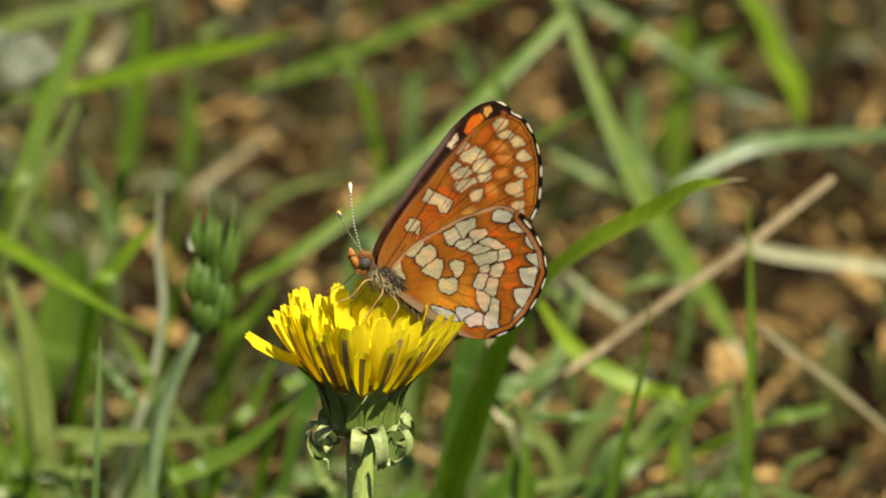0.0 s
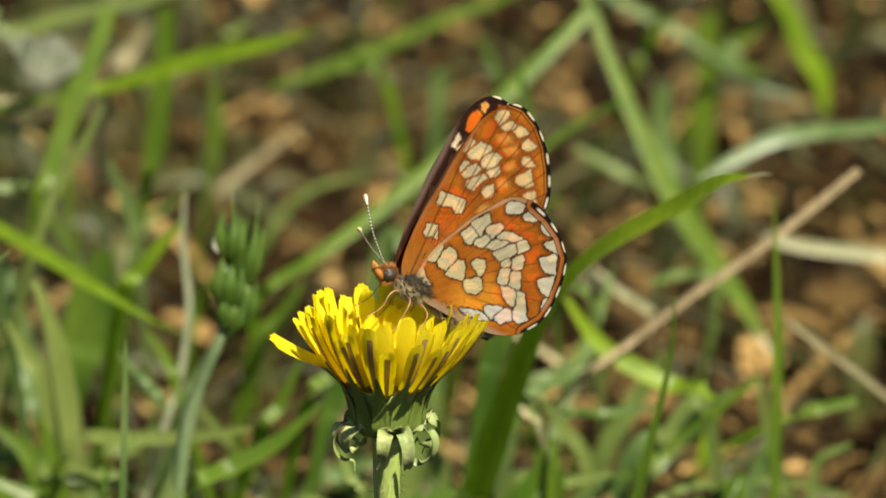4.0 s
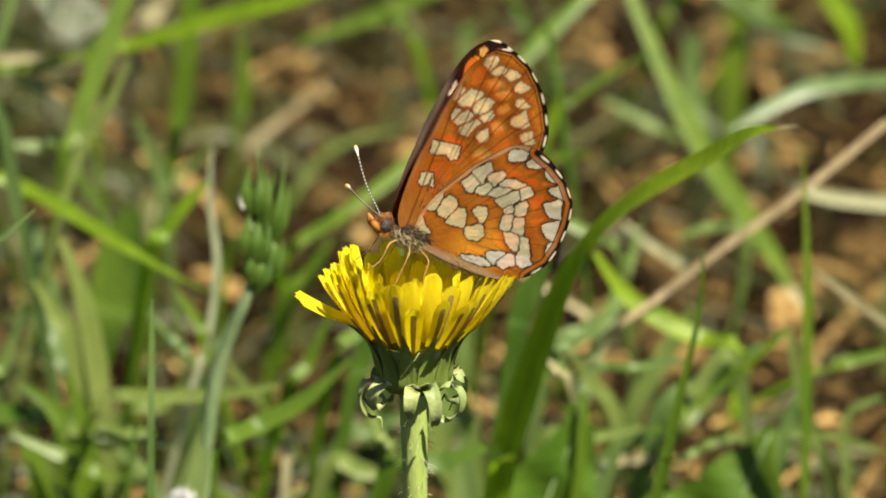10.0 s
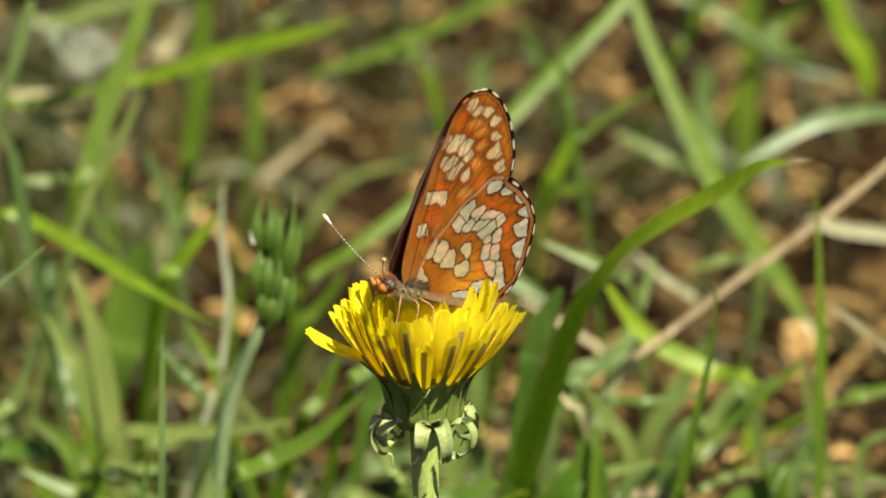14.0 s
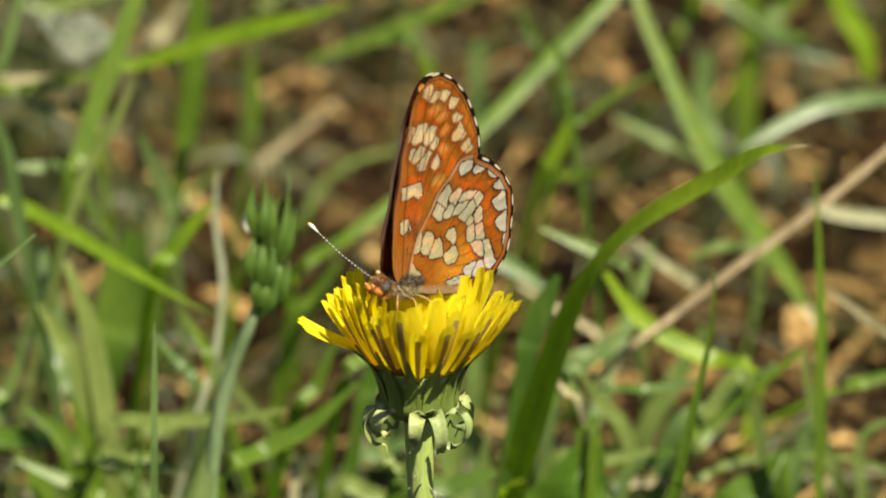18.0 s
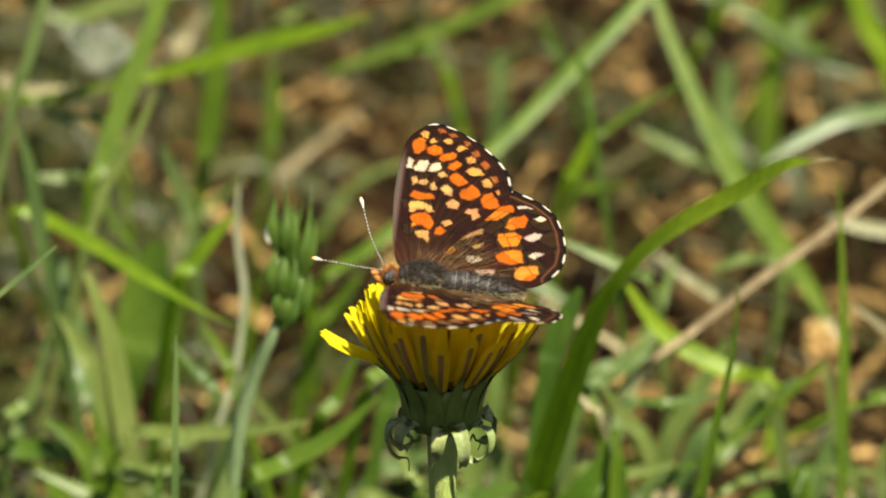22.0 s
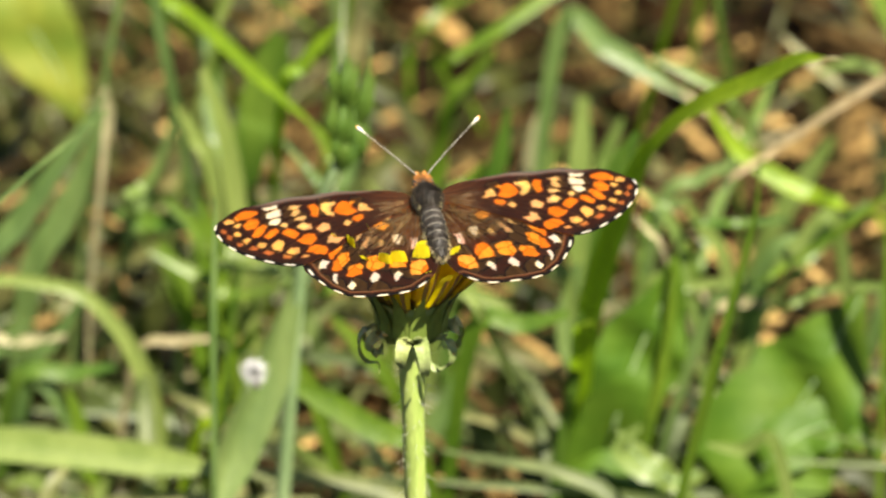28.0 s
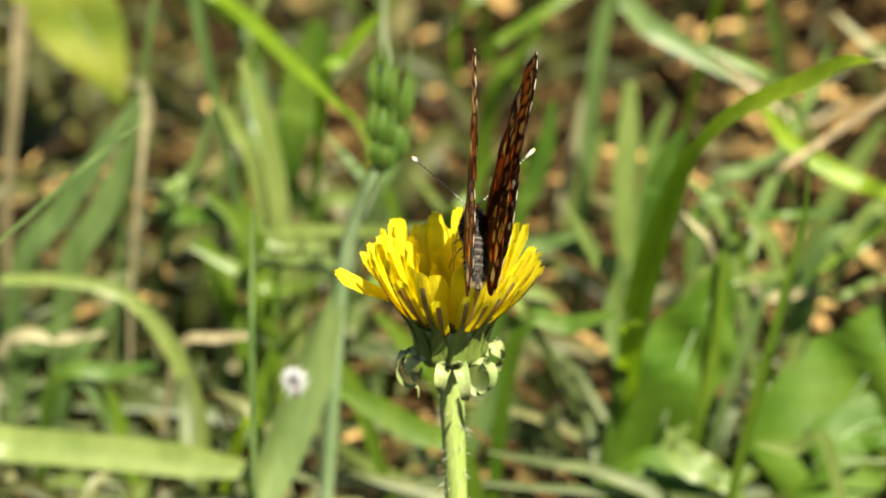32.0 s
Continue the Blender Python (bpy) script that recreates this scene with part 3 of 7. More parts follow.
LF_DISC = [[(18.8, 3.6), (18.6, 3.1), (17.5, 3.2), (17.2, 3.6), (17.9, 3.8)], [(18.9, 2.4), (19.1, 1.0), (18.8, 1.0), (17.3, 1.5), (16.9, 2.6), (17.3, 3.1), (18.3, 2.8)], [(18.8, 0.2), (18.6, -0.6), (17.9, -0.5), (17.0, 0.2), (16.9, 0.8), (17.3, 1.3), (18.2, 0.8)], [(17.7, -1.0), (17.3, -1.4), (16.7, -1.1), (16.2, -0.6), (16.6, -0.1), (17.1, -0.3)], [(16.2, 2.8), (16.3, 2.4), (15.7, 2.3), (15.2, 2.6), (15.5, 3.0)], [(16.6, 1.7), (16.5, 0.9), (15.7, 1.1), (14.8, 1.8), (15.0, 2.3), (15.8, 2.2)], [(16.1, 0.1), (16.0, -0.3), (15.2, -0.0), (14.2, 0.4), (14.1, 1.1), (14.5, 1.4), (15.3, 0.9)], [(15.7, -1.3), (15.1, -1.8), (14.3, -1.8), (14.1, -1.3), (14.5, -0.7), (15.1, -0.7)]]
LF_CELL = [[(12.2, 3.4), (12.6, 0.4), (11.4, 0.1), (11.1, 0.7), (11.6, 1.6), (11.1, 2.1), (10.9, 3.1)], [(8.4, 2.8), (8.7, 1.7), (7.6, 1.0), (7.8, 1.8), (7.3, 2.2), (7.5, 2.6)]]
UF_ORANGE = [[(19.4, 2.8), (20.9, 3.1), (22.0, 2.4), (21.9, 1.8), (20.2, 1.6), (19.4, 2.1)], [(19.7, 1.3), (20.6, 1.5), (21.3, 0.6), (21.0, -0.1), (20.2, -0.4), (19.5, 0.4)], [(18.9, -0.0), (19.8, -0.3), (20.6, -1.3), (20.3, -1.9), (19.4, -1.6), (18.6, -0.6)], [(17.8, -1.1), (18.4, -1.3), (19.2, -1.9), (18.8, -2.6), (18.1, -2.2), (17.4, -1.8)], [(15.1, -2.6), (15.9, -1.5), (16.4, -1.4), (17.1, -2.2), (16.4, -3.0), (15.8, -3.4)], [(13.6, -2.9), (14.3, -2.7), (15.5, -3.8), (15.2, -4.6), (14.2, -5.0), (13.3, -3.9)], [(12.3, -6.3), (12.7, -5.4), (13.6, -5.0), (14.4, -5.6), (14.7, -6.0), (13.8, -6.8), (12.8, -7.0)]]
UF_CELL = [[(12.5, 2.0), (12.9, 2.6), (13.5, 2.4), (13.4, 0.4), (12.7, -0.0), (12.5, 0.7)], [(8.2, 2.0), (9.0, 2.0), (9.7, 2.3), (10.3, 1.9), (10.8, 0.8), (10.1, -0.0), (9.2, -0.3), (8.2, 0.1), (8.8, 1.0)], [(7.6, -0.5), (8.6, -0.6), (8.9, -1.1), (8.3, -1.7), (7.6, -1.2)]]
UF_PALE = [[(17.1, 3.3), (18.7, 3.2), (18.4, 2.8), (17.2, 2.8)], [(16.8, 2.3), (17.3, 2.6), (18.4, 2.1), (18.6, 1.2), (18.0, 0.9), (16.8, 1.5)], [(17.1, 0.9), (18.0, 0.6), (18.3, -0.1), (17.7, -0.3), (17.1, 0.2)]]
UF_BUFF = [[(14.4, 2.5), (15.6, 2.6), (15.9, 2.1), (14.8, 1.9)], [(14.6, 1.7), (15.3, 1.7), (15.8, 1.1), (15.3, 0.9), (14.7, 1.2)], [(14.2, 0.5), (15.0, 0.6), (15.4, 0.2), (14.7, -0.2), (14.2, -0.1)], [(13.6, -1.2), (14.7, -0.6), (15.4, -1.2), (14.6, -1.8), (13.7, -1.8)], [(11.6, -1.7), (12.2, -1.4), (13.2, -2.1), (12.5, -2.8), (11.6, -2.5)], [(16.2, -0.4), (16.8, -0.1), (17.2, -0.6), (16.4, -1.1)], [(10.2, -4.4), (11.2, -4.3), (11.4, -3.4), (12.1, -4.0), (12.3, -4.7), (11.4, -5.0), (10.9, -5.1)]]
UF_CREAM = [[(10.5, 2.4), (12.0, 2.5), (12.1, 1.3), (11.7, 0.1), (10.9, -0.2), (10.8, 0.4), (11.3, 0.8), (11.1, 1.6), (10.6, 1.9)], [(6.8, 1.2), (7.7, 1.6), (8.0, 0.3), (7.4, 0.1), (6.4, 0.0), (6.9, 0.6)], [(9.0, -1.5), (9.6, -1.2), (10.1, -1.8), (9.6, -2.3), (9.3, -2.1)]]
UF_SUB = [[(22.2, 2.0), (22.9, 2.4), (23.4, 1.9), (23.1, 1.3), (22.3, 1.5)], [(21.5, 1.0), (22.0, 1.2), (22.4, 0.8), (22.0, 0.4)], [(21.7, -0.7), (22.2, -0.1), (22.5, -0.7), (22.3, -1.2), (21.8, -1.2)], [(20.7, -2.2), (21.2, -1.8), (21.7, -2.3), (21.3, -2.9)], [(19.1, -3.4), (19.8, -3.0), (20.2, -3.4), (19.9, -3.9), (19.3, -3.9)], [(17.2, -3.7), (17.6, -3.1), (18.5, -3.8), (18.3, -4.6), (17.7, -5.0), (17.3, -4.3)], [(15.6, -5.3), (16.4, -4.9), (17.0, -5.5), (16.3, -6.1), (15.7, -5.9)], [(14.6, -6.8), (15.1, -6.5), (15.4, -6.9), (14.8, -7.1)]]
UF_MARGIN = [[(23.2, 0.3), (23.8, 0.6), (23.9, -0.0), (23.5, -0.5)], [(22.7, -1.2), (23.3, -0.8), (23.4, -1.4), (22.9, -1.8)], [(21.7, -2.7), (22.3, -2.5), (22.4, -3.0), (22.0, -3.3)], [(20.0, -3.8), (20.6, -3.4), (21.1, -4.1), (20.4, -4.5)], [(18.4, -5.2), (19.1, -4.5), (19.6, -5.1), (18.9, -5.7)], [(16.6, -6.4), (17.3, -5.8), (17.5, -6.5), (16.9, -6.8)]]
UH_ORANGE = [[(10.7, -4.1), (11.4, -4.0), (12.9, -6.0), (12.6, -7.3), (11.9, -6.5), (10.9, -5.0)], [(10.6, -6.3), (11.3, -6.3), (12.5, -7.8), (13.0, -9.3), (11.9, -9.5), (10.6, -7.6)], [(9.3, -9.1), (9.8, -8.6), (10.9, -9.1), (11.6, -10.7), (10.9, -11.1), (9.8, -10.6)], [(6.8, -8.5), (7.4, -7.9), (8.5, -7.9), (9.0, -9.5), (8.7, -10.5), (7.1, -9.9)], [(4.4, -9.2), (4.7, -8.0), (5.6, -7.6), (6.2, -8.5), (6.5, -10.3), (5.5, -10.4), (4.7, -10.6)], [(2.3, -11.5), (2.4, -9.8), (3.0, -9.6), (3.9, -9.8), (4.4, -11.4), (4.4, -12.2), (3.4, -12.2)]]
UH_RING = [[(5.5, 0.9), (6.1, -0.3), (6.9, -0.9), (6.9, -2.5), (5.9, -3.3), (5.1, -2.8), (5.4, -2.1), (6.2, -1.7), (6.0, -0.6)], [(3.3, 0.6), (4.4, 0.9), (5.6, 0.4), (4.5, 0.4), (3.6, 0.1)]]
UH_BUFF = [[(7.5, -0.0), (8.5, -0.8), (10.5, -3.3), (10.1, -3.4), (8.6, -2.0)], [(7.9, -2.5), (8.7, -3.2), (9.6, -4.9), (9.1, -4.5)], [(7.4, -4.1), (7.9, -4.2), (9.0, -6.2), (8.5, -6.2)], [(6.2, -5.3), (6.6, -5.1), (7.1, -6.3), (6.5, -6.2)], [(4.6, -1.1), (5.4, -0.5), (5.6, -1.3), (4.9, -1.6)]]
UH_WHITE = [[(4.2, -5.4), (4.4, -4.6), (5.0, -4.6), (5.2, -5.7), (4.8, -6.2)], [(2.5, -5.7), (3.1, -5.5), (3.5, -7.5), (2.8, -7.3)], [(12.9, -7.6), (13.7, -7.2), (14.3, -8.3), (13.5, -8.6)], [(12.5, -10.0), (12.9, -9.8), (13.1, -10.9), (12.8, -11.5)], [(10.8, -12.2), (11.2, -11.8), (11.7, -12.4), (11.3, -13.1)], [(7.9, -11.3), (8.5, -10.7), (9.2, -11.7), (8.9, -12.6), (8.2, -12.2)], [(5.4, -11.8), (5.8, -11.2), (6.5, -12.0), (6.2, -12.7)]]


def fringe(x, y, rim, ends, col):
    """White dots between the vein ends on a dark margin; rim: distance from the outer margin."""
    mids = [((a[0] + b[0]) / 2, (a[1] + b[1]) / 2) for a, b in zip(ends, ends[1:])]
    best = np.min([np.hypot(x - mx, y - my) for mx, my in mids], axis=0)
    col = lay(col, edge(rim, 0.36, 0.16), BLACK)
    return lay(col, edge(best, 0.58, 0.35) * edge(rim, 0.13, 0.12), (0.60, 0.58, 0.53))


def outer_rim(x, y, ends):
    best = np.full(x.shape, 9.0)
    for (ax, ay), (bx, by) in zip(ends, ends[1:]):
        dx, dy = bx - ax, by - ay
        t = np.clip(((x - ax) * dx + (y - ay) * dy) / (dx * dx + dy * dy), 0, 1)
        best = np.minimum(best, np.hypot(x - ax - t * dx, y - ay - t * dy))
    return best


def jitter(x, y, amount):
    """A slightly wandering copy of the coordinates, so that no mark is a perfect oval."""
    return (x + amount * (np.sin(x * 2.3 + y * 1.7) + 0.6 * np.sin(x * 5.1 - y * 3.7) + 0.5 * np.sin(x * 9.7 + y * 11.3)),
            y + amount * (np.sin(y * 2.7 - x * 1.3) + 0.6 * np.sin(y * 4.3 + x * 4.9) + 0.5 * np.sin(y * 12.1 - x * 8.9)))


def hairs(x, y, base, reach, col):
    """Brown hair in streaks that run out from the wing's root."""
    ang, far = np.arctan2(y - base[1], x - base[0]), np.hypot(x - base[0], y - base[1])
    streak = 0.5 + 0.5 * np.sin(ang * 47 + 2 * np.sin(far * 0.9)) * np.sin(ang * 83 + 1.3)
    fade = np.clip(1.15 - far / reach, 0, 1)
    return lay(col, fade * (0.12 + 0.88 * streak ** 1.6), (0.12, 0.062, 0.026))


def fore_upper(x, y):
    jx, jy = jitter(x, y, 0.07)
    col = np.tile(np.array(BROWN), (len(x), 1))
    col = hairs(x, y, (0.5, 0.5), 7.0, col)
    col = lay(col, veins(x, y, (6.0, 0.4), FORE_ENDS, 0.10) * 0.5, (0.05, 0.022, 0.010))
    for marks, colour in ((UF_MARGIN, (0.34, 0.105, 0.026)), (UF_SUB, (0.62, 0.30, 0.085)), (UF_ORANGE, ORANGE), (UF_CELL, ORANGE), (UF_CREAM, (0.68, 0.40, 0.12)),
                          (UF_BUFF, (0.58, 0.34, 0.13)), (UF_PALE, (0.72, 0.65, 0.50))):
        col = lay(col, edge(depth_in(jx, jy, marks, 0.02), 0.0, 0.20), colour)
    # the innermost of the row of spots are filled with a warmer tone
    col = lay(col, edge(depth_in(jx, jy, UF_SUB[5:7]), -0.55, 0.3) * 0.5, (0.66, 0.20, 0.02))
    col = streaks(x, y, (0.5, 0.5), 0.28, col)
    col = lay(col, edge(4.3 - y + 0 * x, 0.65, 0.5) * edge(x, 19, 3) * 0.8, (0.14, 0.12, 0.10))
    return fringe(x, y, outer_rim(x, y, FORE_ENDS), FORE_ENDS, col)


def hind_upper(x, y):
    jx, jy = jitter(x, y, 0.07)
    col = np.tile(np.array(BROWN), (len(x), 1))
    col = hairs(x, y, (0.5, 1.0), 8.5, col)
    col = lay(col, veins(x, y, (3.0, -1.5), HIND_ENDS, 0.09) * 0.5, (0.05, 0.022, 0.010))
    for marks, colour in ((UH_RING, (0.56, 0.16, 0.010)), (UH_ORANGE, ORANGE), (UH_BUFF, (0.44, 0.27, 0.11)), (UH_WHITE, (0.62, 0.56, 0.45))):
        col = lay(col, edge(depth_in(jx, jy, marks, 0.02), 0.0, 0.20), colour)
    col = streaks(x, y, (0.5, 1.0), 0.28, col)
    rim = outer_rim(x, y, HIND_ENDS)
    col = lay(col, edge(np.abs(rim - 0.80), 0.12, 0.18) * 0.45, (0.26, 0.11, 0.045))
    return fringe(x, y, rim, HIND_ENDS, col)


def streaks(x, y, base, strength, col):
    """Fine darker rays and a mottle that break up the even ground colour."""
    ang, far = np.arctan2(y - base[1], x - base[0]), np.hypot(x - base[0], y - base[1])
    ray = 0.5 + 0.5 * np.sin(ang * 61 + 1.5 * np.sin(far * 0.7)) * np.sin(ang * 37 + 0.8 * far)
    mottle = 0.5 + 0.5 * np.sin(x * 1.9 + np.sin(y * 2.1)) * np.sin(y * 1.6 + 1.2 * np.sin(x * 0.9))
    return col * (1 - strength * (0.55 * ray + 0.45 * mottle))[:, None]


RUST, DEEP_RUST, LINE = (0.46, 0.148, 0.012), (0.25, 0.046, 0.004), (0.020, 0.009, 0.006)


def fore_under(x, y):
    jx, jy = jitter(x, y, 0.06)
    col = streaks(x, y, (0.5, 1.0), 0.30, np.tile(np.array(RUST), (len(x), 1)))
    # paler fields run between the veins towards the margin
    rim = outer_rim(x, y, FORE_ENDS)
    col = lay(col, edge(np.abs(rim - 1.0), 0.8, 0.9) * 0.5, (0.56, 0.19, 0.015))
    col = lay(col, edge(x, 5.0, 4.0) * 0.6, (0.40, 0.16, 0.035))
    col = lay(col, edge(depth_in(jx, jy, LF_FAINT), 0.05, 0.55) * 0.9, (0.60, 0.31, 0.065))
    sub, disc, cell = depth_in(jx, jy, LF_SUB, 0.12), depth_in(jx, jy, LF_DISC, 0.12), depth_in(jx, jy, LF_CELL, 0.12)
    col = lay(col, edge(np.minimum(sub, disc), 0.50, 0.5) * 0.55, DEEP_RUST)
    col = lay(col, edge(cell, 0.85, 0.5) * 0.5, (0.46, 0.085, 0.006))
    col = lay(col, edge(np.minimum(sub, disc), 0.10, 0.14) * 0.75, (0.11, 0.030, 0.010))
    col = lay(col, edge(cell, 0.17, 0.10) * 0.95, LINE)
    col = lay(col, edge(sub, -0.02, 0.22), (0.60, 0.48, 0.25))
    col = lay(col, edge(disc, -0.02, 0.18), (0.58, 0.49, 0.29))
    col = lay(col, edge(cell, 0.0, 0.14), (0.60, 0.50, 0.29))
    col = lay(col, veins(x, y, (7.5, 0.6), FORE_ENDS, 0.09) * np.clip((x - 9) / 4, 0.2, 1) * 0.7, (0.12, 0.028, 0.008))
    col = lay(col, edge(np.abs(rim - 0.62), 0.07, 0.08) * 0.8, (0.06, 0.016, 0.008))
    col = lay(col, veins(x, y, (2.0, 1.6), [(19.5, 3.5)], 0.10) * 0.8, (0.13, 0.035, 0.010))
    col = lay(col, veins(x, y, (2.0, 0.6), [(11.0, -3.6)], 0.08) * 0.6, (0.13, 0.035, 0.010))
    col = lay(col, edge(4.3 - y + 0 * x, 0.75, 0.3) * edge(x, 21, 2) * 0.8, (0.36, 0.13, 0.035))
    col = lay(col, edge(4.3 - y + 0 * x, 0.30, 0.2) * edge(x, 21, 2) * 0.9, (0.05, 0.025, 0.015))
    return fringe(x, y, rim, FORE_ENDS, col)


def hind_under(x, y):
    jx, jy = jitter(x, y, 0.06)
    col = streaks(x, y, (1.0, 1.0), 0.30, np.tile(np.array(RUST), (len(x), 1)))
    rim = outer_rim(x, y, HIND_ENDS)
    col = lay(col, edge(np.hypot(x - 3.2, y + 7.0), 3.0, 2.2) * 0.9, (0.66, 0.27, 0.022))
    col = lay(col, edge(np.abs(rim - 3.2), 1.0, 0.8) * 0.45, (0.42, 0.085, 0.005))
    far = np.hypot(x - 3.0, y + 1.0)
    col = lay(col, veins(x, y, (3.0, -1.0), HIND_ENDS, 0.07) * np.clip((far - 4.0) / 3.0, 0.0, 1) * 0.65, (0.09, 0.022, 0.008))
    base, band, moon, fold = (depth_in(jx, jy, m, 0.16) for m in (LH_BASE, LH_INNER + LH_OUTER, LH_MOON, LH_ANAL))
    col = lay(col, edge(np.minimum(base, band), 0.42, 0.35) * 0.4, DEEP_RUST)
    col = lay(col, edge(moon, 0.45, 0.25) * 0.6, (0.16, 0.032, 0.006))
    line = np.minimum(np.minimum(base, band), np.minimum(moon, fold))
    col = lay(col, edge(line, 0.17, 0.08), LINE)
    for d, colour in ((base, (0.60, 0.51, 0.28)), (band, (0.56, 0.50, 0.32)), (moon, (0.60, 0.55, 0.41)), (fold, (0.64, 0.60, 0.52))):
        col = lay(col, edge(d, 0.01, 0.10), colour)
    shade = 0.5 + 0.5 * np.sin(np.arctan2(y + 1.0, x - 3.0) * 70 + 2.0 * np.sin(far))
    col = col * (1 - 0.16 * shade * edge(line, 0.0, 0.1))[:, None]
    # the gutter along the body is pale, then dark
    col = lay(col, edge(x, 1.5, 0.5) * 0.75, (0.40, 0.30, 0.20))
    # highlight on the ridge of the leading edge, painted as a pale line
    col = lay(col, edge(np.abs(outer_rim(x, y, HIND_LEAD[:6]) - 0.15), 0.16, 0.12) * 0.8, (0.50, 0.30, 0.16))
    col = lay(col, edge(np.abs(rim - 0.85), 0.08, 0.07) * 0.9, LINE)
    col = lay(col, edge(rim, 0.76, 0.1) * 0.9, (0.40, 0.12, 0.016))
    return fringe(x, y, rim, HIND_ENDS, col)


def catmull(points, n):
    return np.array([(p.x, p.y) for p in spline([(a, b, 0) for a, b in points], n)])


def wing_mesh(name, lead, trail, upper, under, side, lift):
    """A thin wing between its leading and trailing edge, in millimetres from the body's middle; side: 1 right, -1 left."""
    nu, nv = 230, 130
    a, b = catmull(lead, nu), catmull(trail, nu)
    ends = np.linspace(0, 1, nv)[None, :, None]
    flat = (a[:, None] * (1 - ends) + b[:, None] * ends).reshape(-1, 2)
    x, y = flat.T
    camber = 0.35 * np.sin(np.clip((x - 2) / 22, 0, 1) * math.pi) + 0.10 * np.sin(x * 1.1 - y * 0.8) * np.clip((x - 3) / 8, 0, 1)
    v, cols = [], []
    for z, paint in ((0.03, upper), (-0.03, under)):
        v.append(np.stack([side * (x - 1.15), y, camber + z + lift], 1) * MM)
        cols.append(paint(x, y))
    verts, cols = np.concatenate(v), np.concatenate(cols)
    i, j = np.meshgrid(np.arange(nu - 1), np.arange(nv - 1), indexing="ij")
    o = (i * nv + j).ravel()
    top = np.stack([o, o + nv, o + nv + 1, o + 1], 1)
    half = nu * nv
    if side > 0:
        top = top[:, ::-1]
    faces = [top, top[:, ::-1] + half]
    for line in (np.arange(nu) * nv, np.arange(nu) * nv + nv - 1):
        faces.append(np.stack([line[:-1], line[1:], line[1:] + half, line[:-1] + half], 1))
    faces = np.concatenate(faces)
    me = bpy.data.meshes.new(name)
    me.from_pydata(verts.tolist(), [], faces.tolist())
    me.materials.append(WING)
    me.polygons.foreach_set("use_smooth", [True] * len(faces))
    half = len(x)
    # the membrane: the under side's pattern, dimmed where the upper side's scales are dark
    dim = 0.20 + 0.98 * np.clip(cols[:half].mean(1) / 0.22, 0, 1) ** 0.6
    flesh = np.tile(np.clip(cols[half:] ** 0.62 * dim[:, None] * np.array((1.40, 1.05, 0.55)), 0, 1), (2, 1))
    at = me.color_attributes.new("membrane", "FLOAT_COLOR", "POINT")
    at.data.foreach_set("color", np.concatenate([flesh, np.ones((len(cols), 1))], 1).ravel())
    at = me.color_attributes.new("scales", "FLOAT_COLOR", "POINT")
    at.data.foreach_set("color", np.concatenate([cols, np.ones((len(cols), 1))], 1).ravel())
    return me


FORE_LEAD = [(1.4, 1.6), (3.2, 3.1), (7.0, 3.9), (12.2, 4.3), (17.3, 4.2), (21.2, 3.7), (23.4, 2.6), (24.5, 1.2), (24.6, -0.2)]
FORE_TRAIL = [(1.4, 0.4), (5.8, -2.2), (10.9, -5.7), (14.2, -7.9), (17.0, -8.2), (19.4, -7.0), (21.8, -4.9), (23.7, -2.3), (24.6, -0.2)]
HIND_LEAD = [(1.4, 0.8), (5.0, 0.9), (9.0, -0.6), (12.6, -2.6), (15.4, -5.0), (15.9, -8.0), (14.9, -10.4), (13.7, -12.4), (12.1, -14.1)]
HIND_TRAIL = [(0.9, -1.0), (0.7, -4.0), (0.7, -8.0), (1.2, -11.2), (2.6, -13.4), (4.6, -14.8), (7.0, -15.2), (9.7, -14.9), (12.1, -14.1)]


def fur(centre, radii, count, length, r, lean=(0, -1, 0), keep=lambda d: True, thick=0.035):
    hairs = []
    while len(hairs) < count:
        d = Vector((r.gauss(0, 1), r.gauss(0, 1), r.gauss(0, 1))).normalized()
        if not keep(d):
            continue
        p = Vector(centre) + Vector((d.x * radii[0], d.y * radii[1], d.z * radii[2]))
        e = p + (d * 0.7 + Vector(lean) * r.uniform(0.5, 1.0)).normalized() * length * r.uniform(0.6, 1.3)
        hairs.append(tube([p, p.lerp(e, 0.5) + d * length * 0.08, e], [thick * MM, thick * 0.3 * MM], 3, 4))
    return gather(hairs)


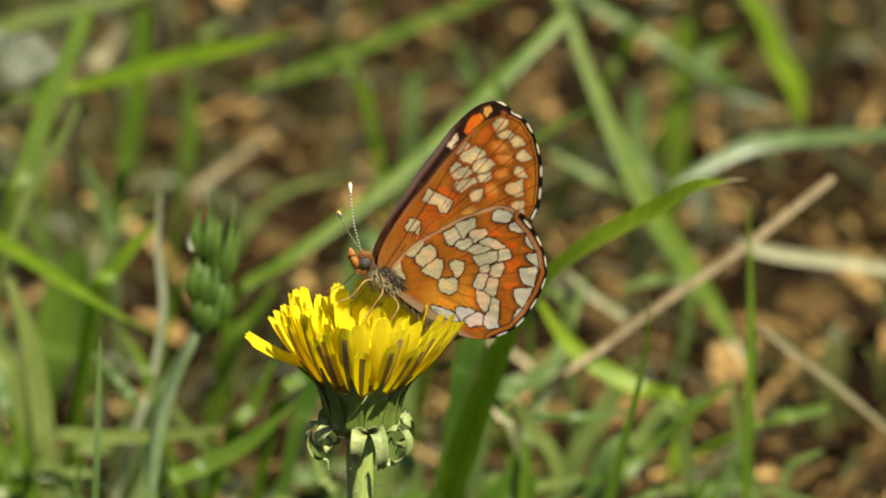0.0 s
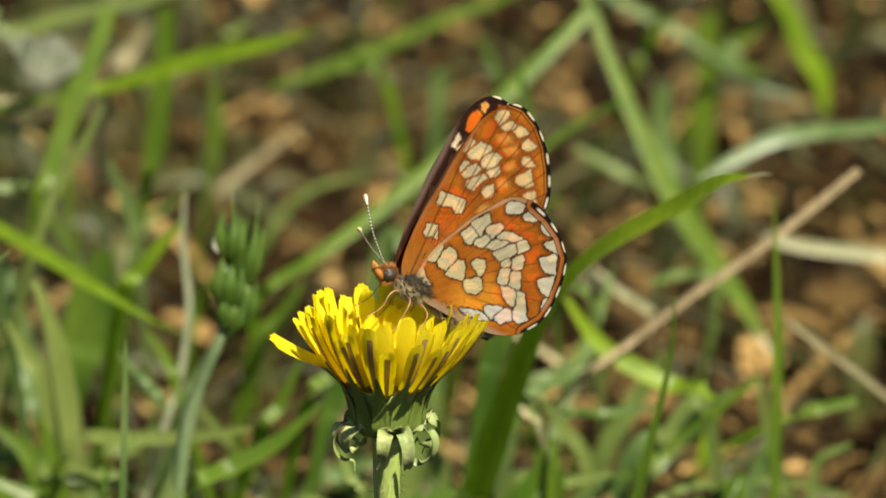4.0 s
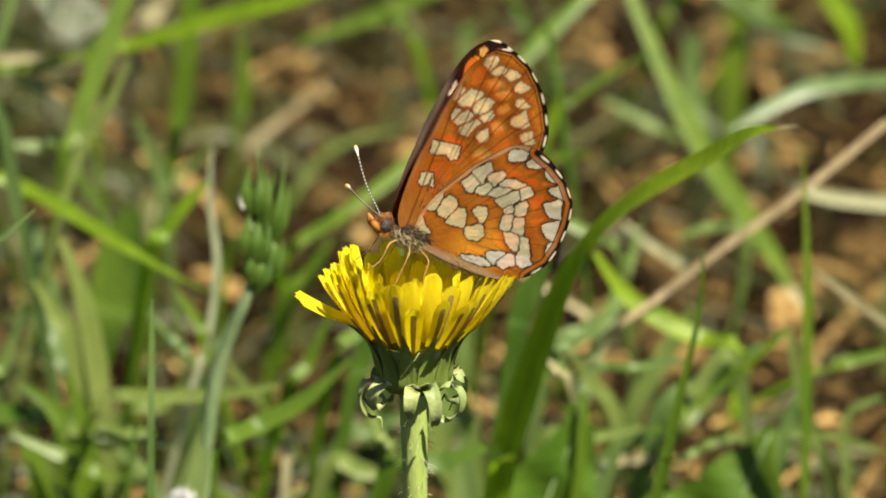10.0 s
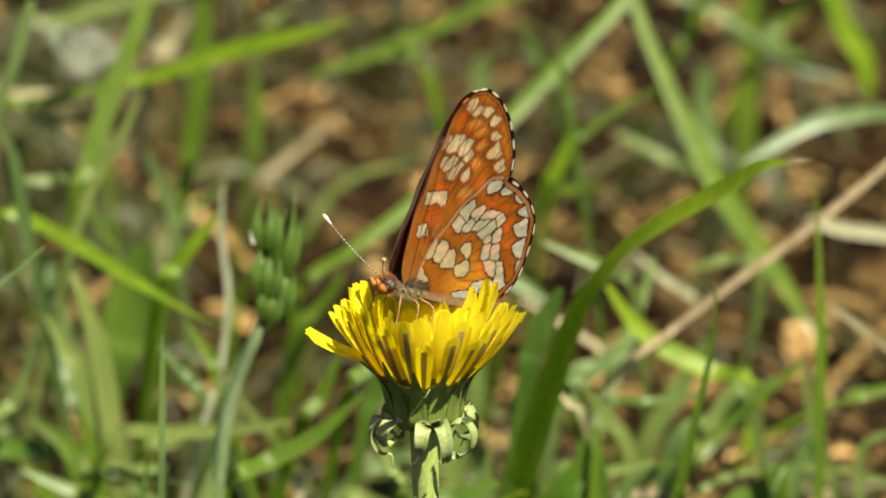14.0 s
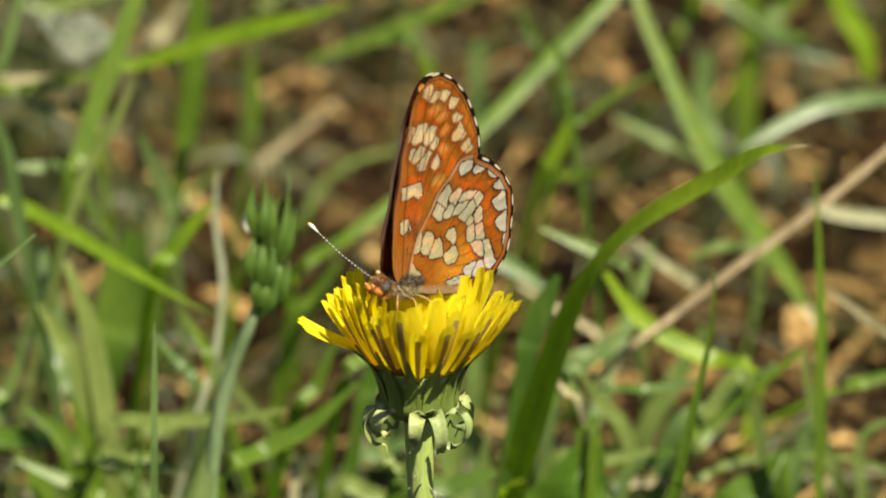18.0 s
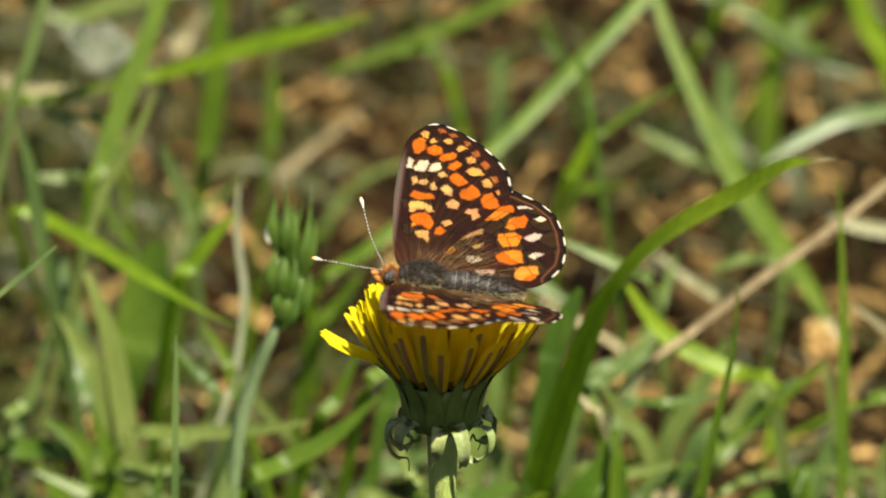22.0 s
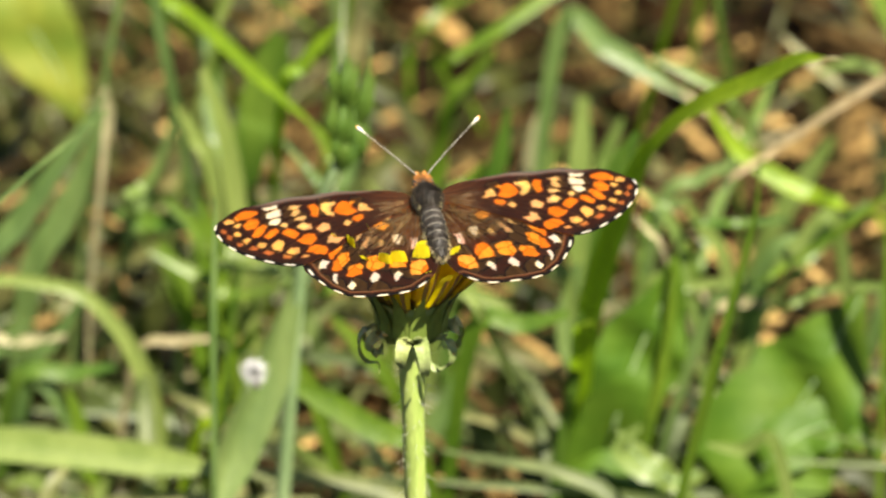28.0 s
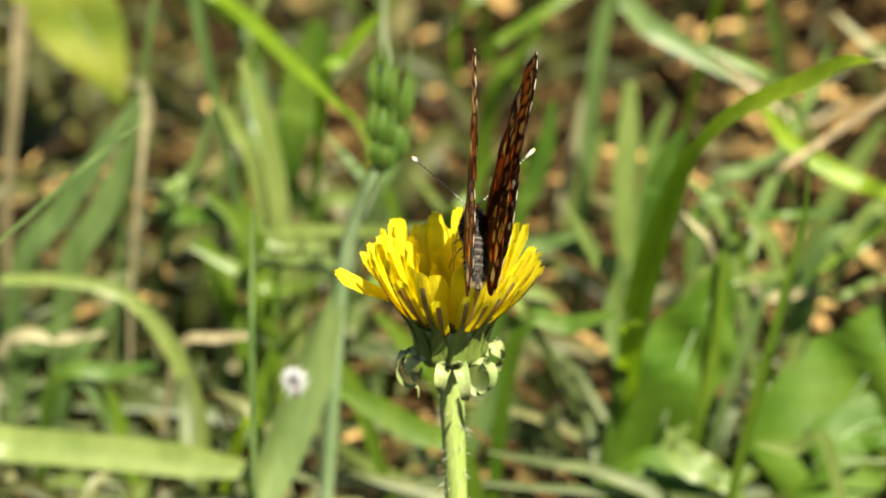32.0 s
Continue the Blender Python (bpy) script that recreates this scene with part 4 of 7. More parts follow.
def build_butterfly():
    r = random.Random(9)
    fly = tagged(new("butterfly"), "orange, cream and black chequered butterfly on a dandelion head", "butterfly")
    mm = lambda *p: Vector(p) * MM  # noqa: E731
    thorax = mesh_ob("thorax", *blob(mm(0, 0.3, 0.1), mm(1.55, 2.7, 1.6), 14, 20, 0.12, 3), CHITIN, fly, "dark furry thorax")
    tagged(mesh_ob("back_fur", *fur(mm(0, 0.3, 0.1), mm(1.5, 2.6, 1.55), 1300, 0.8 * MM, r, (0, -1.4, 0.1), lambda d: d.z > 0.05), FUR_DARK, thorax), "dark brown fur", kind="stuff")
    tagged(mesh_ob("breast_fur", *fur(mm(0, 0.3, 0.1), mm(1.5, 2.6, 1.55), 2600, 0.45 * MM, r, (0, -1.3, -0.5), lambda d: d.z < 0.45, 0.024), FUR_GREY, thorax), "pale grey fur", kind="stuff")
    v, f = tube([mm(0, -1.8, 0.1), mm(0, -4.5, 0.15), mm(0, -7.5, -0.1), mm(0, -10.6, -0.55)], [1.1 * MM, 1.25 * MM, 1.2 * MM, 1.0 * MM, 0.35 * MM], 18, 40)
    for k in range(len(v)):
        ring = k // 18
        ax = Vector((0, v[k].y, 0.05 * MM))
        v[k] = ax + (v[k] - ax) * (1 + 0.05 * math.cos(ring / 39 * 7 * 2 * math.pi))
    abdomen = mesh_ob("abdomen", v, f, CHITIN, fly, "dark ringed abdomen")
    tagged(mesh_ob("abdomen_fur", *fur(mm(0, -6.0, 0.0), mm(1.1, 4.6, 1.1), 500, 0.8 * MM, r, (0, -1, 0), lambda d: d.z > 0.1), FUR_DARK, abdomen), kind="stuff")
    tagged(mesh_ob("belly_fur", *fur(mm(0, -6.0, -0.1), mm(1.15, 4.6, 1.1), 1300, 0.6 * MM, r, (0, -1, -0.2), lambda d: d.z < 0.25, 0.024), FUR_GREY, abdomen), "pale grey fur", kind="stuff")
    for k in range(6):
        y = -3.3 - 1.18 * k
        z, w = np.interp(-y, [1.8, 4.5, 7.5, 10.6], [0.1, 0.15, -0.1, -0.55]), np.interp(-y, [1.8, 4.0, 6.5, 8.5, 10.6], [1.15, 1.32, 1.27, 1.05, 0.5])
        ring = [mm(w * math.cos(g), y, z + w * math.sin(g)) for g in np.linspace(-0.25, 3.39, 15)]
        mesh_ob("segment_edge", *tube(ring, [0.03 * MM, 0.07 * MM, 0.03 * MM], 5, 22), SEGMENT, abdomen, "pale edge of a body ring")
    head = mesh_ob("head", *blob(mm(0, 3.5, -0.1), mm(1.05, 0.95, 1.0), 12, 16, 0.08, 5), CHITIN, fly, "small dark head")
    tagged(mesh_ob("head_fur", *fur(mm(0, 3.5, -0.1), mm(1.0, 0.9, 0.95), 420, 0.55 * MM, r, (0, 0.8, 0.1), lambda d: abs(d.x) < 0.8), FUR_ORANGE, head), "orange fur", kind="stuff")
    for s in (-1, 1):
        mesh_ob("eye", *blob(mm(s * 0.72, 3.65, 0.0), mm(0.55, 0.68, 0.72), 10, 14), EYE, head, "dark compound eye")
        mesh_ob("palp", *tube([mm(s * 0.35, 3.9, -0.6), mm(s * 0.42, 4.9, -0.35), mm(s * 0.45, 5.6, 0.35)], [0.38 * MM, 0.45 * MM, 0.12 * MM], 8, 10), FUR_ORANGE, head, "orange furry palp")
    for s in (-1, 1):
        a = mm(s * 0.4, 4.2, 0.6)
        c, e = (mm(3.4, 6.1, 2.7), mm(6.8, 7.6, 5.3)) if s > 0 else (mm(-3.0, 7.7, 1.6), mm(-6.1, 11.3, 2.9))
        line = spline([a, c, e], 40)
        antenna = mesh_ob("antenna", *tube([a, c, e], [0.08 * MM, 0.065 * MM, 0.07 * MM], 6, 20), CHITIN, fly, "dark antenna ringed with white")
        for k in range(2, 37, 2):
            mesh_ob("ring", *tube([line[k], line[k].lerp(line[k + 1], 0.3), line[k].lerp(line[k + 1], 0.6)], [0.082 * MM, 0.082 * MM], 6, 3), PALE_RING, antenna)
        d = (line[-1] - line[-2]).normalized()
        mesh_ob("club", *tube([e - d * 0.8 * MM, e, e + d * 0.5 * MM], [0.07 * MM, 0.15 * MM, 0.26 * MM, 0.18 * MM], 8, 9), PALE_RING, antenna, "pale club")
        mesh_ob("club_tip", *blob(e + d * 0.52 * MM, mm(0.19, 0.19, 0.19), 6, 8), CLUB_TIP, antenna, "orange tip")
        for y, out, fwd in ((1.6, 2.0, 2.6), (0.3, 3.0, 0.4), (-0.8, 2.8, -2.6)):
            p = mm(s * 0.7, y, -0.9)
            knee = p + mm(s * out * 0.55, fwd * 0.45, -0.6)
            foot = p + mm(s * out * 0.8, fwd * 0.9, -4.2)
            mesh_ob("leg", *tube([p, knee, p.lerp(foot, 0.6) + mm(s * 0.5, 0, 0), foot], [0.10 * MM, 0.08 * MM, 0.06 * MM, 0.045 * MM], 6, 14), LIMB, fly, "thin orange leg")
    wings = []
    for s, word in ((-1, "left"), (1, "right")):
        for kind, shape in (("forewing", (FORE_LEAD, FORE_TRAIL, fore_upper, fore_under, s, 0.10)), ("hindwing", (HIND_LEAD, HIND_TRAIL, hind_upper, hind_under, s, -0.12))):
            ob = new(kind, wing_mesh(kind, *shape))
            ob.parent = fly
            tagged(ob, f"{word} {kind}, dark and orange above, orange and cream below")
            strands = []
            for k in range(170 if kind == "hindwing" else 90):
                g, out = (r.uniform(-1.45, -0.35), r.uniform(0.5, 7.5)) if kind == "hindwing" else (r.uniform(-0.75, 0.15), r.uniform(1.0, 6.5))
                ln, way = r.uniform(1.4, 3.2), Vector((s * math.cos(g + r.uniform(-.15, .15)), math.sin(g), r.uniform(0.0, 0.10)))
                p = mm(s * (0.3 + out * math.cos(g)), (-0.8 if kind == "hindwing" else 0.9) + out * math.sin(g), 0.16)
                strands.append(tube([p, p + way * ln * 0.5 * MM + mm(0, 0, 0.08), p + way * ln * MM], [0.030 * MM, 0.010 * MM], 3, 4))
            tagged(mesh_ob("wing_hair", *gather(strands), FUR_GOLD, ob), "golden brown hair", kind="stuff")
            wings.append((s, ob))
    return fly, wings


butterfly, wings = build_butterfly()


# ---- grass that stands out singly ----
BLADE_WORDS = {"fresh": "yellow-green arching grass blade, lightened as if sunlit,", "bright": "bright yellow-green grass blade, coloured as if sunlit,", "green": "deep green arching grass blade", "grey": "bluish grey-green grass blade",
               "dark": "dark green grass blade, coloured as if shaded,", "light": "light green broad grass blade", "pale": "withered pale grey-beige grass blade", "straw": "dry straw-coloured grass stalk", "silver": "rolled silvery grey-green grass blade"}


def to_root(points, upright=False):
    """The curve, led on from its last point down into the soil."""
    p = [Vector(q) for q in points]
    last, way = p[-1], (p[-1] - p[-2])
    flat = Vector((way.x, way.y, 0))
    flat = flat.normalized() if flat.length > 1e-5 else Vector((0, 1, 0))
    rim = 0.075 + 0.25 * last.y
    if upright:
        # sinks at once
        p.append(last + flat * 0.004 + Vector((0, 0.003, -0.5 * last.z)))
        foot = last + flat * 0.005 + Vector((0, 0.006, 0))
    elif way.z > 0.002 or abs(last.x) > 0.055 + 0.10 * last.y or last.z > 0.10 + 0.02 * last.y:
        # leads on sideways, clear of the flower, before it sinks
        side = 1.0 if last.x > 0 else -1.0
        far = max(rim - side * last.x, 0.02) * side
        rise = max(0.0, min(way.z / max(way.length, 1e-5), 0.5)) * 0.02
        last = last + way.normalized() * 0.030
        p.append(last)
        p.append(last + Vector((far * 0.5, 0.004, rise)))
        p.append(last + Vector((far, 0.008, -0.35 * last.z)))
        foot = last + Vector((far * 1.1, 0.010, 0))
    else:
        # goes on the way it was going, a little steeper
        slope = max(-way.z / max(way.length, 1e-5), 0.0)
        run = min(0.7 * last.z * math.sqrt(max(1 - slope * slope, 0)) / max(slope, 0.35), 0.020)
        # a blade that lies flat leans forward from a foot further back
        back = min(2.6 * last.z, 0.13) * min(1.0, max(0.0, (0.97 - slope) / 0.4))
        run *= 1 - 0.6 * min(1.0, back / 0.05)
        p.append(last + flat * run * 0.6 + Vector((0, 0.003 + 0.5 * back, -0.5 * last.z)))
        foot = last + flat * run + Vector((0, 0.006 + back, 0))
    p.append(Vector((foot.x, foot.y, ground_height(foot.x, foot.y) - 0.002)))
    return p


def grass_blade(kind, widths, points, seed, facing=None, dry=0.0, upright=False):
    r = random.Random(seed)
    pts = to_root(points, upright)
    n = len(points)
    w = list(np.interp(np.linspace(0, 1, n), np.linspace(0, 1, len(widths)), widths)) + [widths[-1] * 0.7, widths[-1] * 0.45, widths[-1] * 0.4, widths[-1] * 0.4][:len(pts) - n]
    # most blades lie open to the light, some stand edge on
    facing = facing or (r.uniform(-0.25, 0.55), -1.0, r.uniform(0.10, 0.85))
    fold, twist, wave = r.uniform(0.03, 0.12), r.uniform(-0.3, 0.3), r.uniform(-0.10, 0.10)
    v, f = ribbon(pts, w, facing, 0.0, fold, 8 * len(pts), twist, wave, 0.0, True)
    leaf = mesh_ob("grass_blade", v, f, LEAF[kind])
    if max(widths) > 0.0016:
        v, f = ribbon(pts, [q * 0.05 for q in w], facing, 0.0001, 0.0, 8 * len(pts), twist, wave, fold / 0.05, True)
        mesh_ob("midrib", v, f, LEAF[kind], leaf, "fine raised midrib")
    if dry:
        end, way = pts[0], (pts[0] - pts[1]).normalized()
        v, f = ribbon([end + way * dry + Vector((0, 0, -0.1 * dry)), end + way * 0.4 * dry, end - way * 0.3 * dry], [widths[0] * 0.3, widths[0] * 1.1, widths[0] * 1.2], facing, 0.0002, 0.3, 8, 0.8)
        mesh_ob("dry_tip", v, f, LEAF["pale"], leaf, "withered whitish tip")
    tagged(leaf, BLADE_WORDS[kind] + " rooted in the meadow soil", "grass", group="grass blades")


grown = []


def blade(kind, widths, *points, facing=None, dry=0.0, upright=False):
    grass_blade(kind, widths, points, len(grown), facing, dry, upright)
    grown.append(kind)


# from the tip to the foot
blade("fresh", [0.00029, 0.00192, 0.00265, 0.00265, 0.00221, 0.00206, 0.0028, 0.00369, 0.00413, 0.00383], (0.0462, 0.0660, 0.1173), (0.0424, 0.0687, 0.1159), (0.0378, 0.0724, 0.1119), (0.0310, 0.0776, 0.1064), (0.0262, 0.0815, 0.1015), (0.0227, 0.0850, 0.0961), (0.0205, 0.0879, 0.0910), (0.0179, 0.0926, 0.0820), (0.0151, 0.0983, 0.0706), (0.0128, 0.1040, 0.0588), facing=(0.0, -0.75, 0.66), dry=0.003)
blade("green", [0.00022, 0.00066, 0.0011, 0.00147, 0.00162], (0.0378, 0.0770, 0.0985), (0.0375, 0.0770, 0.0901), (0.0355, 0.0770, 0.0801), (0.0335, 0.0770, 0.0700), (0.0328, 0.0770, 0.0669))
blade("grey", [0.00021, 0.00062, 0.00083, 0.00097, 0.00103], (-0.0308, 0.0480, 0.1008), (-0.0309, 0.0480, 0.0962), (-0.0311, 0.0480, 0.0904), (-0.0314, 0.0480, 0.0786))
blade("silver", [0.00034, 0.00087, 0.00101, 0.00101, 0.00107, 0.00101], (-0.0291, 0.1500, 0.0922), (-0.0295, 0.1500, 0.0846), (-0.0287, 0.1500, 0.0768), (-0.0288, 0.1500, 0.0724), (-0.0301, 0.1500, 0.0636), (-0.0335, 0.1500, 0.0521))
blade("green", [0.00228, 0.00258, 0.00274, 0.00258, 0.00243, 0.00213, 0.00167], (0.0352, 0.2600, 0.0956), (0.0271, 0.2511, 0.0894), (0.0192, 0.2425, 0.0837), (0.0124, 0.2347, 0.0785), (0.0000, 0.2213, 0.0709), (-0.0110, 0.2097, 0.0654), (-0.0200, 0.2000, 0.0611))
blade("dark", [0.00036, 0.0013, 0.00144, 0.00101], (0.0211, 0.2000, 0.1006), (0.0219, 0.2000, 0.0967), (0.0229, 0.2000, 0.0921), (0.0239, 0.2000, 0.0861))
blade("green", [0.00037, 0.00112, 0.00127, 0.00112], (0.0392, 0.2200, 0.0898), (0.0326, 0.2200, 0.0861), (0.0261, 0.2200, 0.0813), (0.0232, 0.2200, 0.0781))
blade("bright", [0.00072, 0.00217, 0.00246, 0.00145], (0.0237, 0.2000, 0.0873), (0.0222, 0.2000, 0.0830), (0.0205, 0.2000, 0.0795), (0.0190, 0.2000, 0.0767))
blade("green", [0.0014, 0.00312, 0.00405, 0.0039, 0.00296, 0.00218, 0.00187], (0.0633, 0.2200, 0.0493), (0.0604, 0.2254, 0.0536), (0.0560, 0.2323, 0.0591), (0.0507, 0.2407, 0.0657), (0.0465, 0.2482, 0.0723), (0.0424, 0.2567, 0.0802), (0.0385, 0.2651, 0.0884), (0.0367, 0.2700, 0.0934), dry=0.004)
blade("grey", [0.00047, 0.00234, 0.00281, 0.00265, 0.00234], (0.0537, 0.2400, 0.0710), (0.0603, 0.2426, 0.0742), (0.0667, 0.2450, 0.0769), (0.0737, 0.2473, 0.0777), (0.0818, 0.2500, 0.0777))
blade("straw", [0.00121, 0.00134, 0.00134, 0.00121, 0.0008], (0.0699, 0.1500, 0.0963), (0.0618, 0.1500, 0.0892), (0.0537, 0.1500, 0.0826), (0.0455, 0.1500, 0.0765), (0.0372, 0.1500, 0.0697), (0.0289, 0.1500, 0.0627))
blade("pale", [0.00048, 0.00193, 0.00225, 0.00241], (0.0652, 0.2600, 0.0584), (0.0687, 0.2600, 0.0553), (0.0748, 0.2600, 0.0536), (0.0838, 0.2600, 0.0526))
blade("fresh", [0.00183, 0.0042, 0.00457, 0.00366], (0.0888, 0.3600, 0.0535), (0.0874, 0.3600, 0.0611), (0.0838, 0.3600, 0.0669), (0.0808, 0.3600, 0.0738))
blade("green", [0.00424, 0.00443, 0.00424, 0.00327], (0.0677, 0.4000, 0.0651), (0.0680, 0.4000, 0.0504), (0.0675, 0.4000, 0.0368), (0.0668, 0.4000, 0.0232))
blade("dark", [0.00096, 0.00365, 0.00404, 0.00288], (0.0866, 0.4000, 0.0474), (0.0793, 0.4000, 0.0507), (0.0733, 0.4000, 0.0541), (0.0672, 0.4000, 0.0584))
blade("grey", [0.00357, 0.00428, 0.0041, 0.00178], (0.0543, 0.3400, 0.0637), (0.0543, 0.3400, 0.0566), (0.0553, 0.3400, 0.0497), (0.0586, 0.3400, 0.0417))
blade("bright", [0.00243, 0.00243, 0.00149], (0.0562, 0.3800, 0.0694), (0.0534, 0.3800, 0.0617), (0.0504, 0.3800, 0.0557))
blade("grey", [0.00288, 0.00364, 0.00326], (0.0114, 0.4000, 0.0526), (0.0110, 0.4000, 0.0473), (0.0106, 0.4000, 0.0411))
blade("dark", [0.00093, 0.00205, 0.00187], (0.0189, 0.3800, 0.0640), (0.0220, 0.3800, 0.0581), (0.0241, 0.3800, 0.0533))
blade("green", [0.00126, 0.00269, 0.00269, 0.00215], (-0.0230, 0.3500, 0.0604), (-0.0129, 0.3500, 0.0639), (-0.0028, 0.3500, 0.0679), (0.0106, 0.3500, 0.0742), (0.0184, 0.3500, 0.0771))
blade("light", [0.0007, 0.00211, 0.00229, 0.00088], (0.0363, 0.3300, 0.0540), (0.0424, 0.3300, 0.0506), (0.0473, 0.3300, 0.0480), (0.0518, 0.3300, 0.0455))
blade("light", [0.00054, 0.0015, 0.00191, 0.0015], (0.0179, 0.1600, 0.0803), (0.0224, 0.1600, 0.0783), (0.0275, 0.1600, 0.0759), (0.0318, 0.1600, 0.0721))
blade("bright", [0.00031, 0.0011, 0.00126], (0.0313, 0.2500, 0.0645), (0.0254, 0.2500, 0.0639), (0.0200, 0.2500, 0.0625))
blade("green", [0.00019, 0.0007, 0.00102, 0.00178, 0.00191, 0.00166], (0.0544, 0.1200, 0.1007), (0.0550, 0.1200, 0.0932), (0.0554, 0.1200, 0.0866), (0.0558, 0.1200, 0.0783), (0.0559, 0.1200, 0.0691), (0.0561, 0.1200, 0.0529))
blade("green", [0.00028, 0.00171, 0.00256, 0.00228, 0.00199, 0.00185], (0.0367, 0.1900, 0.0699), (0.0342, 0.1861, 0.0634), (0.0308, 0.1815, 0.0560), (0.0286, 0.1783, 0.0509), (0.0265, 0.1742, 0.0440), (0.0249, 0.1700, 0.0370))
blade("bright", [0.00094, 0.00242, 0.0031, 0.00296, 0.00202], (0.0271, 0.1500, 0.0764), (0.0318, 0.1500, 0.0699), (0.0373, 0.1500, 0.0659), (0.0432, 0.1500, 0.0630), (0.0496, 0.1500, 0.0613))
blade("pale", [0.00062, 0.00139, 0.00155], (0.0356, 0.2360, 0.0565), (0.0410, 0.2360, 0.0517), (0.0469, 0.2360, 0.0474))
blade("pale", [0.0006, 0.00121, 0.00121], (0.0156, 0.2190, 0.0540), (0.0236, 0.2190, 0.0486), (0.0317, 0.2190, 0.0432))
blade("grey", [0.00039, 0.00169, 0.00195], (0.0260, 0.1300, 0.0697), (0.0227, 0.1300, 0.0682), (0.0199, 0.1300, 0.0658))
blade("pale", [0.00038, 0.00089, 0.00089], (0.0184, 0.1200, 0.0704), (0.0208, 0.1200, 0.0678), (0.0230, 0.1200, 0.0645))
blade("green", [0.00093, 0.0012, 0.0012, 0.00093], (0.0553, 0.1400, 0.0676), (0.0488, 0.1400, 0.0619), (0.0415, 0.1400, 0.0560), (0.0361, 0.1400, 0.0521))
blade("light", [0.0008, 0.00146, 0.00186, 0.002], (0.0551, 0.1380, 0.0683), (0.0565, 0.1380, 0.0606), (0.0586, 0.1380, 0.0532), (0.0615, 0.1380, 0.0458))
blade("light", [0.00068, 0.00109, 0.00123, 0.00123, 0.00096], (0.0708, 0.1500, 0.0452), (0.0622, 0.1500, 0.0476), (0.0546, 0.1500, 0.0479), (0.0461, 0.1500, 0.0468), (0.0390, 0.1500, 0.0434))
blade("grey", [0.00069, 0.00247, 0.00275, 0.00234], (0.0388, 0.1550, 0.0478), (0.0337, 0.1550, 0.0449), (0.0294, 0.1550, 0.0416), (0.0261, 0.1550, 0.0387))
blade("light", [0.00068, 0.00123, 0.00137, 0.00137], (0.0705, 0.1500, 0.0538), (0.0659, 0.1500, 0.0515), (0.0649, 0.1500, 0.0468), (0.0655, 0.1500, 0.0415))
blade("green", [0.00136, 0.00204, 0.00177], (0.0711, 0.1500, 0.0607), (0.0652, 0.1500, 0.0593), (0.0611, 0.1500, 0.0580))
blade("dark", [0.00066, 0.00133, 0.00106], (0.0409, 0.1400, 0.0628), (0.0327, 0.1400, 0.0617), (0.0252, 0.1400, 0.0612))
blade("pale", [0.00068, 0.00164, 0.00136], (0.0377, 0.1500, 0.0439), (0.0334, 0.1500, 0.0439), (0.0284, 0.1500, 0.0434))
blade("grey", [0.00136, 0.00273, 0.00245], (0.0598, 0.1500, 0.0567), (0.0570, 0.1500, 0.0504), (0.0547, 0.1500, 0.0414))
blade("dark", [0.00087, 0.00299, 0.00324, 0.00249], (0.0191, 0.1100, 0.0879), (0.0172, 0.1100, 0.0838), (0.0153, 0.1100, 0.0789), (0.0142, 0.1100, 0.0724))
blade("light", [0.00073, 0.0019, 0.00175], (0.0429, 0.2000, 0.0640), (0.0484, 0.2000, 0.0657), (0.0539, 0.2000, 0.0640))
blade("light", [0.00056, 0.00169, 0.00169], (0.0501, 0.1700, 0.0500), (0.0449, 0.1700, 0.0454), (0.0407, 0.1700, 0.0398))
blade("straw", [0.00055, 0.00124, 0.00096], (0.0608, 0.1600, 0.0704), (0.0661, 0.1600, 0.0664), (0.0722, 0.1600, 0.0619))
blade("green", [0.00069, 0.0018, 0.00152], (0.0218, 0.1600, 0.0533), (0.0244, 0.1600, 0.0469), (0.0254, 0.1600, 0.0396))
blade("green", [0.00197, 0.00354, 0.00295], (0.0821, 0.4200, 0.0595), (0.0761, 0.4200, 0.0545), (0.0714, 0.4200, 0.0482))
blade("fresh", [0.0003, 0.00198, 0.00289, 0.00305, 0.00259, 0.00183, 0.00091], (-0.0115, 0.2300, 0.0988), (-0.0189, 0.2318, 0.0961), (-0.0265, 0.2335, 0.0941), (-0.0342, 0.2353, 0.0916), (-0.0420, 0.2371, 0.0886), (-0.0488, 0.2387, 0.0863), (-0.0547, 0.2400, 0.0850))
blade("green", [0.00077, 0.00185, 0.0017, 0.00108], (-0.0537, 0.2400, 0.0852), (-0.0614, 0.2400, 0.0832), (-0.0682, 0.2400, 0.0820), (-0.0749, 0.2400, 0.0814))
blade("pale", [0.00048, 0.00191, 0.00207, 0.00159], (-0.0639, 0.2600, 0.0791), (-0.0684, 0.2600, 0.0787), (-0.0723, 0.2600, 0.0785), (-0.0773, 0.2600, 0.0793))
blade("grey", [0.00133, 0.00172, 0.00172, 0.00133], (-0.0562, 0.1500, 0.1195), (-0.0580, 0.1500, 0.1136), (-0.0598, 0.1500, 0.1077), (-0.0616, 0.1500, 0.1026))
blade("grey", [0.00067, 0.00187, 0.00214, 0.00187], (-0.0607, 0.1500, 0.1005), (-0.0592, 0.1500, 0.0941), (-0.0583, 0.1500, 0.0863), (-0.0564, 0.1500, 0.0750))
blade("green", [0.00244, 0.00301, 0.00315, 0.00258, 0.00143], (-0.0436, 0.2000, 0.1086), (-0.0467, 0.1972, 0.1001), (-0.0503, 0.1943, 0.0911), (-0.0529, 0.1918, 0.0835), (-0.0551, 0.1900, 0.0780))
